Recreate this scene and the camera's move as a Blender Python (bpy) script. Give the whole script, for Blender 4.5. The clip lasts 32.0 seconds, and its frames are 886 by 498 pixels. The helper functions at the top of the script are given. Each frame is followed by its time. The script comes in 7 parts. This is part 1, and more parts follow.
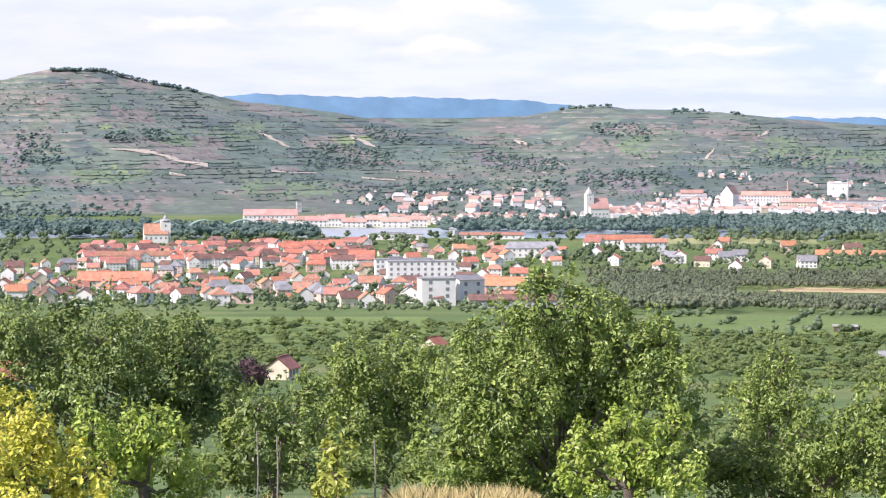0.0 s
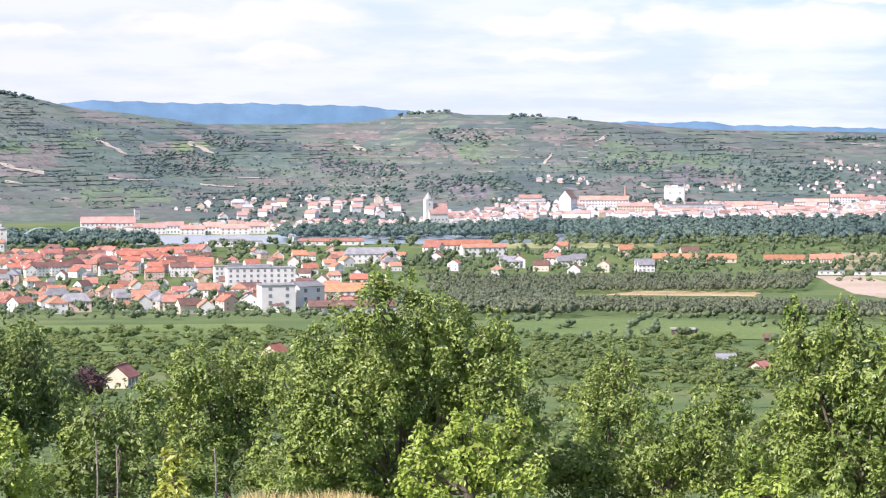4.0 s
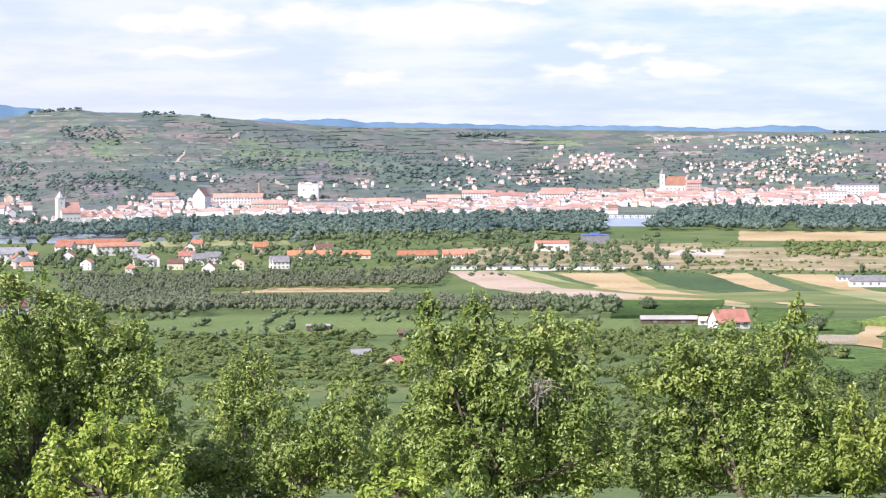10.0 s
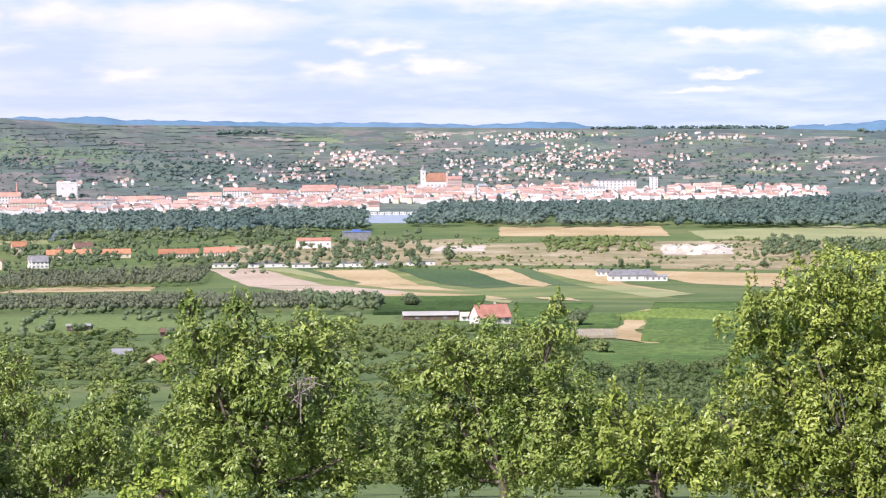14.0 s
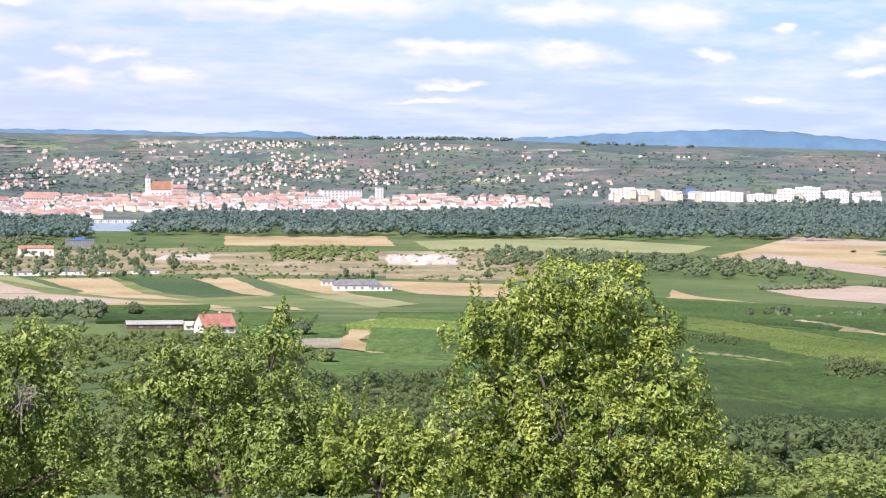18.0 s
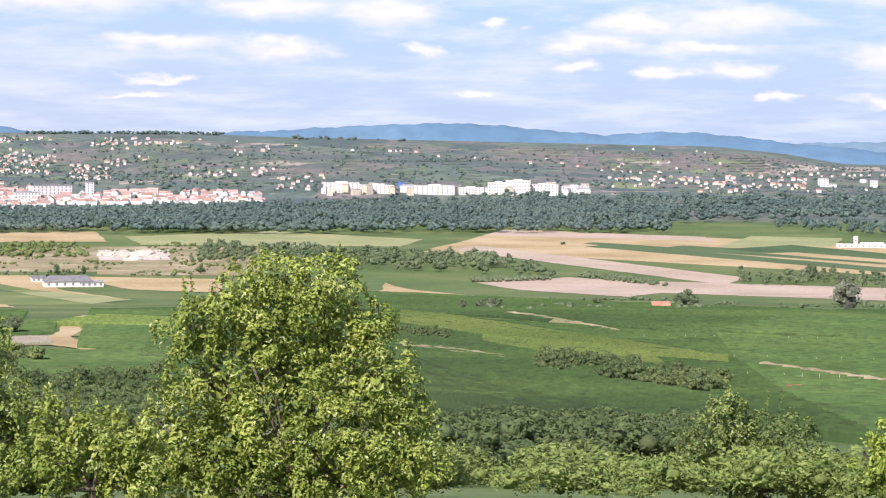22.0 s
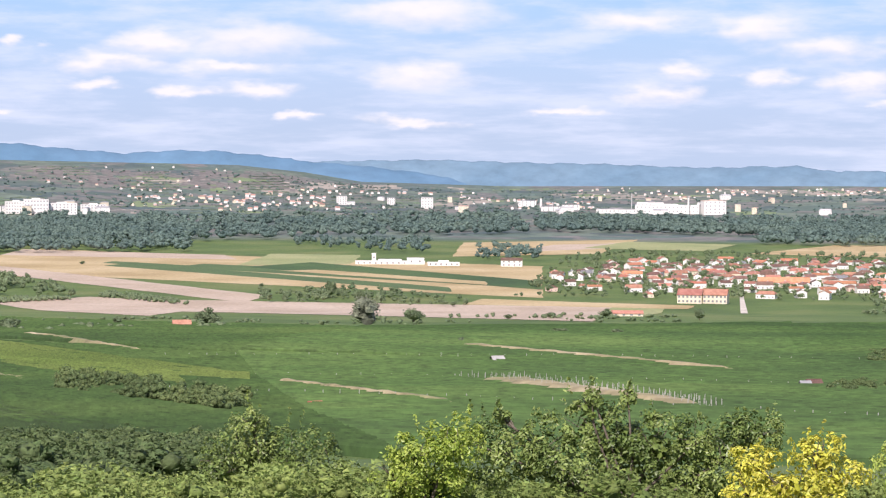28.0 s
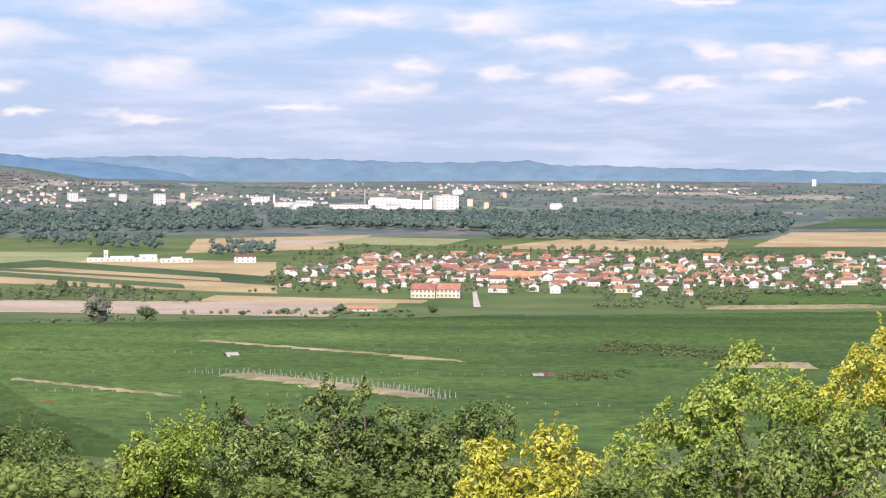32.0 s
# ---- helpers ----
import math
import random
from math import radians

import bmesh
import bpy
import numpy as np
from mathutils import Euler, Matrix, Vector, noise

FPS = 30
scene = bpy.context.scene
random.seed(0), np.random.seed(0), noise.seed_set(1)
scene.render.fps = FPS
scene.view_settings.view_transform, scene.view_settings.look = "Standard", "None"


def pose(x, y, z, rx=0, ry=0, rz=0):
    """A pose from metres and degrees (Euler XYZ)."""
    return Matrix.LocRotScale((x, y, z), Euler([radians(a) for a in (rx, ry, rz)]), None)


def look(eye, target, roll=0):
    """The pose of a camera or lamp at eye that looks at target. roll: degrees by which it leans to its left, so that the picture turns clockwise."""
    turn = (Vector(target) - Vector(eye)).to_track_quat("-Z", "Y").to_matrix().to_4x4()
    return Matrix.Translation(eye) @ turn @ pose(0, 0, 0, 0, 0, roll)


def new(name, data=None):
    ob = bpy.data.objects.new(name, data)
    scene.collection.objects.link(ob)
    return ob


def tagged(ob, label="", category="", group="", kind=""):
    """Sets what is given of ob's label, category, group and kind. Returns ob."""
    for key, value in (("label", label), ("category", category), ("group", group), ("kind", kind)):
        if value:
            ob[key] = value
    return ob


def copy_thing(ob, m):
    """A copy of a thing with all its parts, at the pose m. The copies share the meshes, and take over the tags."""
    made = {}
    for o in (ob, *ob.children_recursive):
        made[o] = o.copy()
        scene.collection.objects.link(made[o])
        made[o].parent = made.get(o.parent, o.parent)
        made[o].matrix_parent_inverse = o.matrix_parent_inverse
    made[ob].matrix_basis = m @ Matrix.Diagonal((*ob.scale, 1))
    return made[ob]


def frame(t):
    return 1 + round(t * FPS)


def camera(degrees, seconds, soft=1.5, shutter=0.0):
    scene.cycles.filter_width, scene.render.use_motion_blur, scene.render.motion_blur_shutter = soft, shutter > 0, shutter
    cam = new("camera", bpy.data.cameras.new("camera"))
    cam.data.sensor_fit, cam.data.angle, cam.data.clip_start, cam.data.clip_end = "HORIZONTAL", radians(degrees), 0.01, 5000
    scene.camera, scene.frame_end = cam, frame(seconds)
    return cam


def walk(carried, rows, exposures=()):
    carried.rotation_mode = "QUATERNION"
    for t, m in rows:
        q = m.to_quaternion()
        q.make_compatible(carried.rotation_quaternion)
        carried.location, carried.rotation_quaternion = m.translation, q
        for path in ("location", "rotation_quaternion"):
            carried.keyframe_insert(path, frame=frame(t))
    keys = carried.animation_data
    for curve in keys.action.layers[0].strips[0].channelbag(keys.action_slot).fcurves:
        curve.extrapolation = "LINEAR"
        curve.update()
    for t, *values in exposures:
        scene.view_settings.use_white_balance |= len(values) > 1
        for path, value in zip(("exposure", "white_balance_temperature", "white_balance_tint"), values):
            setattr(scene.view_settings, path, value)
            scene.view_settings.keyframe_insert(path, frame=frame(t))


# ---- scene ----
cam = camera(20.25, 32.0, soft=1.22)
EYE = Vector((0.0, 0.0, 120.0))
# seconds, bearing, tilt and lean in degrees: a slow pan on a tripod
PATH = [
    (0.0, -0.000, -3.125, 0.199),
    (0.5, 0.570, -3.113, 0.416),
    (1.0, 0.907, -3.083, 0.398),
    (1.5, 1.304, -3.078, 0.245),
    (2.0, 1.843, -3.103, 0.234),
    (2.5, 2.311, -3.098, 0.123),
    (3.0, 2.840, -3.023, -0.074),
    (3.5, 3.283, -2.985, -0.035),
    (5.5, 5.276, -3.021, -0.219),
    (6.0, 5.964, -3.001, -0.163),
    (6.5, 6.685, -2.940, 0.030),
    (7.0, 7.368, -2.882, -0.051),
    (7.5, 8.156, -2.889, -0.140),
    (8.0, 8.946, -2.927, -0.047),
    (8.5, 9.891, -2.974, -0.349),
    (9.0, 10.664, -3.014, -0.351),
    (9.5, 11.418, -3.043, -0.367),
    (10.0, 12.143, -3.058, -0.168),
    (10.5, 12.807, -3.037, -0.327),
    (11.0, 13.629, -3.007, -0.353),
    (11.5, 14.427, -2.986, -0.336),
    (12.0, 15.142, -2.938, -0.111),
    (12.5, 15.757, -2.920, -0.072),
    (13.0, 16.329, -2.936, -0.075),
    (13.5, 16.983, -3.043, -0.245),
    (15.5, 19.764, -3.193, -0.000),
    (16.0, 20.581, -3.106, 0.139),
    (16.5, 21.460, -3.055, -0.092),
    (17.0, 22.425, -3.056, -0.184),
    (17.5, 23.200, -3.035, 0.143),
    (18.0, 23.992, -2.926, 0.371),
    (18.5, 24.768, -2.770, 0.401),
    (19.0, 25.652, -2.728, 0.213),
    (19.5, 26.589, -2.734, 0.166),
    (20.0, 27.363, -2.783, 0.056),
    (20.5, 28.103, -2.871, 0.179),
    (21.0, 28.897, -2.973, 0.041),
    (21.5, 29.746, -3.009, 0.180),
    (22.0, 30.624, -3.027, 0.273),
    (22.5, 31.462, -3.006, 0.169),
    (23.0, 32.580, -2.969, -0.212),
    (23.5, 33.674, -2.916, -0.085),
    (24.0, 34.503, -2.819, -0.250),
    (24.5, 35.310, -2.700, -0.041),
    (26.5, 38.743, -2.504, -0.192),
    (27.0, 39.794, -2.488, -0.016),
    (27.5, 40.717, -2.511, 0.280),
    (28.0, 41.675, -2.547, 0.342),
    (28.5, 42.597, -2.558, -0.166),
    (29.0, 43.182, -2.565, -0.160),
    (29.5, 43.798, -2.543, -0.074),
    (30.0, 44.541, -2.619, -0.091),
    (30.5, 45.359, -2.663, -0.064),
    (31.0, 46.157, -2.607, 0.131),
    (31.5, 46.981, -2.590, 0.264),
    (32.0, 47.827, -2.620, 0.203)]
walk(cam, [(t, pose(*EYE, 0, 0, -b) @ pose(0, 0, 0, 90 + p) @ pose(0, 0, 0, 0, 0, r)) for t, b, p, r in PATH],
     exposures=[(0.0, 0.50, 6450, 23), (8.0, 0.54, 6450, 23), (12.0, 0.38, 6450, 23), (14.5, 0.36, 6450, 23), (16.5, 0.36, 6450, 22), (18.0, 0.32, 6500, 22), (20.0, 0.27, 6550, 22), (24.0, 0.26, 6600, 22), (32.0, 0.11, 6650, 22)])

# ---- daylight ----
SUN_BEARING, SUN_HEIGHT = -122.0, 43.0
world = bpy.data.worlds.new("sky")
scene.world = world
world.use_nodes = True


class Nodes:
    """A short way to write node trees."""

    def __init__(self, tree):
        self.tree = tree
        tree.nodes.clear()

    def add(self, kind, inputs=(), **settings):
        node = self.tree.nodes.new(kind)
        for key, value in settings.items():
            setattr(node, key, value)
        for key, value in dict(inputs).items():
            self.put(node.inputs[key], value)
        return node

    def put(self, socket, value):
        if isinstance(value, bpy.types.NodeSocket):
            self.tree.links.new(value, socket)
        elif value is not None:
            socket.default_value = value

    def math(self, op, a, b=None, c=None, clamp=False):
        node = self.tree.nodes.new("ShaderNodeMath")
        node.operation, node.use_clamp = op, clamp
        for i, value in enumerate((a, b, c)):
            self.put(node.inputs[i], value)
        return node.outputs[0]

    def mix(self, factor, a, b, blend="MIX"):
        node = self.tree.nodes.new("ShaderNodeMix")
        node.data_type, node.blend_type = "RGBA", blend
        self.put(node.inputs[0], factor), self.put(node.inputs[6], a), self.put(node.inputs[7], b)
        return node.outputs[2]

    def ramp(self, value, stops, interpolation="LINEAR"):
        node = self.tree.nodes.new("ShaderNodeValToRGB")
        self.put(node.inputs[0], value)
        ramp = node.color_ramp
        ramp.interpolation = interpolation
        while len(ramp.elements) < len(stops):
            ramp.elements.new(0.5)
        for element, (place, colour) in zip(ramp.elements, stops):
            element.position = place
            element.color = (*colour, 1) if isinstance(colour, tuple) else (colour, colour, colour, 1)
        return node.outputs[0]

    def noise(self, vector, scale, detail=3.0, rough=0.55):
        return self.add("ShaderNodeTexNoise", {"Vector": vector, "Scale": scale, "Detail": detail, "Roughness": rough}).outputs[0]


# cumulus: bearing, rise, half width and half height in degrees
CLOUDS_WEST = [(-2.15, 2.084, 2.09, 0.29), (-5.90, 1.997, 1.04, 0.18), (0.10, 2.416, 1.83, 0.29), (6.19, 2.152, 1.44, 0.23), (12.02, 2.124, 2.35, 0.44), (8.79, 2.336, 1.04, 0.26),
               (-0.04, 1.514, 1.17, 0.26), (6.31, 1.439, 1.57, 0.13), (12.65, 2.154, 1.70, 0.31), (8.91, 2.273, 1.17, 0.26), (20.57, 2.632, 4.18, 0.26), (6.88, 2.200, 0.65, 0.31),
               (10.19, 0.924, 0.78, 0.22), (15.24, 0.987, 1.04, 0.20), (16.28, 1.505, 0.91, 0.14), (24.17, 1.674, 1.04, 0.17), (13.43, 2.697, 1.70, 0.13), (17.58, 1.114, 0.78, 0.16)]
CLOUDS_NORTH = [(26.36, 2.468, 1.31, 0.23), (29.48, 2.370, 1.17, 0.34), (24.41, 1.709, 1.17, 0.18), (26.49, 1.742, 0.65, 0.20), (17.56, 1.024, 0.65, 0.17), (16.29, 1.528, 0.91, 0.17),
                (26.72, 2.517, 1.17, 0.23), (29.43, 2.361, 1.24, 0.29), (24.15, 1.744, 1.04, 0.18), (26.97, 1.550, 1.17, 0.23), (30.20, 1.544, 0.52, 0.18), (33.59, 1.701, 0.78, 0.22),
                (33.71, 1.234, 0.65, 0.12), (31.24, 0.568, 0.52, 0.09), (24.14, 0.871, 0.91, 0.10), (23.63, 0.460, 0.78, 0.08), (31.77, 2.187, 0.52, 0.13)]
CLOUDS_EAST = [(37.31, 2.225, 1.63, 0.39), (34.86, 2.163, 1.04, 0.26), (41.07, 2.901, 2.15, 0.33), (41.08, 1.437, 1.17, 0.31), (37.44, 1.113, 0.98, 0.17), (35.63, 1.073, 0.85, 0.14),
               (34.09, 1.730, 1.24, 0.22), (38.22, 0.483, 0.39, 0.10), (46.14, 2.690, 1.17, 0.25), (48.71, 2.539, 1.11, 0.27), (47.18, 1.557, 0.59, 0.20), (49.05, 1.433, 0.65, 0.17),
               (46.80, 1.038, 0.85, 0.23), (50.51, 2.091, 1.44, 0.26), (51.28, 1.323, 0.91, 0.23), (44.47, 0.637, 0.78, 0.10), (40.95, 0.357, 0.91, 0.12), (36.53, 1.624, 1.31, 0.16)]
CLOUDS_FAR = [(55.78, 1.895, 1.17, 0.23), (54.11, 1.896, 0.65, 0.20), (53.47, 1.186, 0.85, 0.16), (52.18, 0.860, 0.65, 0.16), (55.65, 1.420, 0.91, 0.14), (57.62, 1.803, 0.65, 0.20), (53.72, 3.081, 1.04, 0.09), (56.81, 0.739, 0.52, 0.10),
              (59.56, 2.078, 1.04, 0.23), (60.20, 1.315, 0.78, 0.18)]


def build_sky():
    n = Nodes(world.node_tree)
    air = n.add("ShaderNodeTexSky", sky_type="NISHITA", sun_disc=False, sun_elevation=radians(SUN_HEIGHT),
                sun_rotation=radians(SUN_BEARING), altitude=300, dust_density=2.0)
    way = n.add("ShaderNodeTexCoord").outputs["Generated"]
    xyz = n.add("ShaderNodeSeparateXYZ", {0: way})
    bearing = n.math("MULTIPLY", n.math("ARCTAN2", xyz.outputs[0], xyz.outputs[1]), 57.2958)
    rise = n.math("MULTIPLY", n.math("ARCSINE", xyz.outputs[2]), 57.2958)
    raw = n.add("ShaderNodeCombineXYZ", {0: bearing, 1: rise}).outputs[0]
    curl = n.add("ShaderNodeTexNoise", {"Vector": n.add("ShaderNodeVectorMath", {0: raw, 1: (1.1, 2.6, 0.0)}, operation="MULTIPLY").outputs[0], "Scale": 1.0, "Detail": 3.5, "Roughness": 0.5}).outputs["Color"]
    curl = n.add("ShaderNodeVectorMath", {0: curl, 1: (0.5, 0.5, 0.5)}, operation="SUBTRACT").outputs[0]
    spot = n.add("ShaderNodeVectorMath", {0: curl, 1: (2.2, 0.60, 0.0), 2: raw}, operation="MULTIPLY_ADD").outputs[0]

    def nearness(place):
        """0 in the middle of a cloud, 1 at its edge."""
        best = None
        for b, e, w, h in CLOUDS_WEST + CLOUDS_NORTH + CLOUDS_EAST + CLOUDS_FAR:
            w, h = w * 1.42, h * 1.5
            v = n.add("ShaderNodeVectorMath", {0: place, 1: (1 / w, 1 / h, 0.0), 2: (-b / w, -e / h, 0.0)}, operation="MULTIPLY_ADD").outputs[0]
            r = n.add("ShaderNodeVectorMath", {0: v}, operation="LENGTH").outputs["Value"]
            best = r if best is None else n.math("SMOOTH_MIN", best, r, 0.35)
        return best

    here = nearness(spot)
    above = nearness(n.add("ShaderNodeVectorMath", {0: spot, 1: (-0.05, 0.13, 0.0)}, operation="ADD").outputs[0])
    puff = n.ramp(here, [(0.15, 1.0), (1.55, 0.0)], "EASE")
    # thin stretched cloud and high veil over the whole sky
    tall = n.math("POWER", n.math("MAXIMUM", n.math("ADD", rise, 0.9), 0.05), 0.7)
    deck = n.add("ShaderNodeCombineXYZ", {0: n.math("MULTIPLY", bearing, 0.30), 1: n.math("MULTIPLY", tall, 3.0), 2: 3.0}).outputs[0]
    big = n.noise(deck, 1.0, 6.0, 0.58)
    left = n.ramp(n.math("MULTIPLY_ADD", bearing, 1 / 90.0, 0.3), [(0.15, 1.0), (0.62, 0.0)])
    thin = n.ramp(n.math("MULTIPLY_ADD", left, 0.10, big), [(0.40, 0.0), (0.70, 0.70)], "EASE")
    veil = n.ramp(n.math("MULTIPLY", rise, 0.1), [(0.0, (0.55, 0.73, 0.97)), (0.12, (0.50, 0.71, 1.0)), (0.33, (0.34, 0.63, 1.0)), (1.0, (0.24, 0.47, 0.92))])
    aloft = n.ramp(n.math("MULTIPLY", rise, 1 / 90.0), [(0.06, 1.0), (0.30, 0.62), (1.0, 0.40)])
    clear = n.mix(0.75, n.mix(1.0, air.outputs[0], (0.1, 0.1, 0.1, 1), "MULTIPLY"), veil)
    clear = n.mix(n.math("MULTIPLY", left, 0.85), clear, (0.60, 0.645, 0.735, 1))
    sky = n.mix(thin, clear, n.mix(left, (0.70, 0.80, 0.95, 1), (0.65, 0.69, 0.77, 1)))
    lift = n.math("MULTIPLY_ADD", n.math("SUBTRACT", above, here), 0.9, 0.72, clamp=True)
    white = n.mix(lift, n.mix(left, (0.62, 0.71, 0.86, 1), (0.60, 0.65, 0.75, 1)), n.mix(left, (0.92, 0.92, 0.92, 1), (0.74, 0.74, 0.74, 1)))
    sky = n.mix(n.math("MULTIPLY", puff, 0.82), sky, white)
    sky = n.mix(1.0, sky, aloft, "MULTIPLY")
    back = n.add("ShaderNodeBackground", {"Color": sky, "Strength": 1.0})
    n.add("ShaderNodeOutputWorld", {0: back.outputs[0]})


build_sky()
sun = new("sun", bpy.data.lights.new("sun", "SUN"))
sun.data.energy, sun.data.angle, sun.data.color = 5.0, radians(0.6), (1.0, 0.97, 0.925)
_b, _e = radians(SUN_BEARING), radians(SUN_HEIGHT)
sun.matrix_world = look((math.sin(_b) * math.cos(_e) * 500, math.cos(_b) * math.cos(_e) * 500, 120 + math.sin(_e) * 500), (0, 0, 120))


# ---- materials ----
def material(name, colours, scale=0.1, fine=1.0, rough=0.85, bump=0.3, reach=0.2, vary=0.15, per="", spread=(0.35, 0.65), leaf=0.0, metal=0.0, shift=0.5):
    """colours from dark to light over a broad noise; a fine noise for grain and relief; per: 'object' or 'island' for chance shifts."""
    m = bpy.data.materials.new(name)
    m.use_nodes = True
    n = Nodes(m.node_tree)
    where = n.add("ShaderNodeTexCoord").outputs["Object"]
    wide = n.noise(where, scale, 4.0)
    grain = n.noise(where, fine, 4.0, 0.65)
    steps = [(spread[0] + (spread[1] - spread[0]) * i / max(1, len(colours) - 1), c) for i, c in enumerate(colours)]
    colour = n.ramp(wide, steps)
    colour = n.mix(1.0, colour, n.ramp(grain, [(0.3, 1 - vary * 1.6), (0.7, 1 + vary)]), "MULTIPLY")
    if per:
        chance = n.add("ShaderNodeObjectInfo").outputs["Random"] if per == "object" else n.add("ShaderNodeNewGeometry").outputs["Random Per Island"]
        changed = n.add("ShaderNodeHueSaturation", {"Color": colour, "Hue": n.math("MULTIPLY_ADD", chance, 0.024, 0.488),
                                                  "Value": n.math("MULTIPLY_ADD", n.math("FRACT", n.math("MULTIPLY", chance, 7.3)), shift, 1 - shift / 2)})
        colour = changed.outputs[0]
    relief = n.add("ShaderNodeBump", {"Height": grain, "Strength": bump, "Distance": reach}).outputs[0]
    surface = n.add("ShaderNodeBsdfPrincipled", {"Base Color": colour, "Roughness": rough, "Metallic": metal, "Normal": relief}).outputs[0]
    if leaf:
        thin = n.add("ShaderNodeBsdfTranslucent", {"Color": colour}).outputs[0]
        surface = n.add("ShaderNodeMixShader", {0: leaf, 1: surface, 2: thin}).outputs[0]
    n.add("ShaderNodeOutputMaterial", {0: surface})
    return m


STUBBLE = material("stubble", [(0.40, 0.295, 0.14), (0.48, 0.365, 0.19), (0.55, 0.43, 0.245)], 0.012, 0.3)
SOIL = material("pale_soil", [(0.43, 0.335, 0.245), (0.50, 0.395, 0.30), (0.55, 0.445, 0.345)], 0.012, 0.3)
DRY_GRASS = material("dry_grass", [(0.22, 0.22, 0.10), (0.34, 0.28, 0.15), (0.46, 0.39, 0.25)], 0.02, 0.15, vary=0.25)
PALE_GREEN = material("pale_green", [(0.26, 0.30, 0.12), (0.36, 0.36, 0.17)], 0.015, 0.3)
VINE = material("vine", [(0.039, 0.085, 0.022), (0.055, 0.112, 0.027), (0.082, 0.143, 0.037)], 0.008, 0.25, vary=0.3, bump=0.5)
VINE_LIGHT = material("light_vine", [(0.118, 0.185, 0.039), (0.168, 0.235, 0.055)], 0.01, 0.5, vary=0.3, bump=0.5)
CROP_DARK = material("dark_crop", [(0.072, 0.126, 0.040), (0.099, 0.162, 0.050)], 0.012, 0.5, vary=0.3)
GRAVEL = material("gravel", [(0.50, 0.44, 0.37), (0.66, 0.60, 0.52)], 0.05, 0.6)
WALL_WHITE = material("white_render", [(0.74, 0.72, 0.68), (0.82, 0.80, 0.77)], 0.2, 1.5, vary=0.05, bump=0.1)
WALL_CREAM = material("cream_render", [(0.66, 0.58, 0.44), (0.76, 0.68, 0.54)], 0.2, 1.5, vary=0.06, bump=0.1)
WALL_GREY = material("grey_render", [(0.42, 0.42, 0.42), (0.55, 0.55, 0.54)], 0.2, 1.5, vary=0.06, bump=0.1)
WALL_PINK = material("pink_render", [(0.66, 0.47, 0.40), (0.74, 0.56, 0.48)], 0.2, 1.5, vary=0.06, bump=0.1)
ROOF_ORANGE = material("orange_tile", [(0.45, 0.175, 0.10), (0.57, 0.255, 0.155)], 0.3, 3.0, vary=0.18, per="object")
ROOF_RED = material("red_tile", [(0.38, 0.165, 0.115), (0.50, 0.25, 0.18)], 0.3, 3.0, vary=0.18, per="object")
ROOF_BROWN = material("brown_tile", [(0.15, 0.085, 0.065), (0.24, 0.14, 0.11)], 0.3, 3.0, vary=0.18, per="object")
ROOF_GREY = material("grey_sheet", [(0.22, 0.22, 0.23), (0.32, 0.32, 0.33)], 0.3, 3.0, vary=0.1, per="object", rough=0.6)
PANE = material("window_glass", [(0.20, 0.21, 0.225), (0.27, 0.28, 0.295)], 0.5, 2.0, rough=0.15, vary=0.05, bump=0.0)
CONCRETE = material("concrete", [(0.38, 0.37, 0.35), (0.48, 0.47, 0.45)], 0.2, 1.5, vary=0.08)
ASPHALT = material("asphalt", [(0.20, 0.19, 0.19), (0.27, 0.26, 0.25)], 0.1, 1.0)
COPPER = material("green_copper", [(0.14, 0.24, 0.20), (0.20, 0.31, 0.26)], 0.3, 2.0, rough=0.6)
BRIDGE_GREEN = material("bridge_paint", [(0.22, 0.33, 0.28), (0.30, 0.40, 0.35)], 0.1, 1.0, rough=0.6)
BLUE_SHEET = material("blue_sheet", [(0.10, 0.18, 0.45), (0.14, 0.23, 0.52)], 0.2, 1.0, rough=0.5)
DARK_WOOD = material("weathered_wood", [(0.10, 0.075, 0.055), (0.18, 0.13, 0.10)], 0.5, 4.0)
BARK = material("bark", [(0.10, 0.08, 0.06), (0.20, 0.165, 0.13)], 2.0, 12.0, bump=0.6, reach=0.05)
WOODS = material("woods", [(0.138, 0.199, 0.101), (0.209, 0.271, 0.142)], 0.01, 0.7, per="island", vary=0.3, shift=0.22, bump=0.6, reach=0.8, leaf=0.25)
# far woods: leaf colour lightened and blued in place of distance haze
WOODS_HAZED = material("hazed_woods", [(0.120, 0.192, 0.175), (0.175, 0.255, 0.209)], 0.006, 0.35, per="island", vary=0.3, shift=0.22, bump=0.6, reach=1.2, leaf=0.25)
WOODS_GREY = material("acacia_woods", [(0.161, 0.194, 0.122), (0.217, 0.251, 0.151)], 0.01, 0.8, per="island", vary=0.3, shift=0.22, bump=0.6, reach=0.6, leaf=0.25)
UNDER = material("undergrowth_leaf", [(0.172, 0.241, 0.061), (0.276, 0.356, 0.099)], 0.3, 2.6, per="island", vary=0.3, shift=0.3, bump=0.3, reach=0.1, leaf=0.2)
SHRUB = material("shrubs", [(0.132, 0.194, 0.062), (0.221, 0.283, 0.092)], 0.02, 2.6, per="island", vary=0.3, shift=0.22, bump=0.6, reach=0.3, leaf=0.22)
SHRUB_DARK = material("dark_shrubs", [(0.095, 0.146, 0.053), (0.168, 0.230, 0.082)], 0.02, 2.6, per="island", vary=0.3, shift=0.22, bump=0.6, reach=0.3, leaf=0.22)
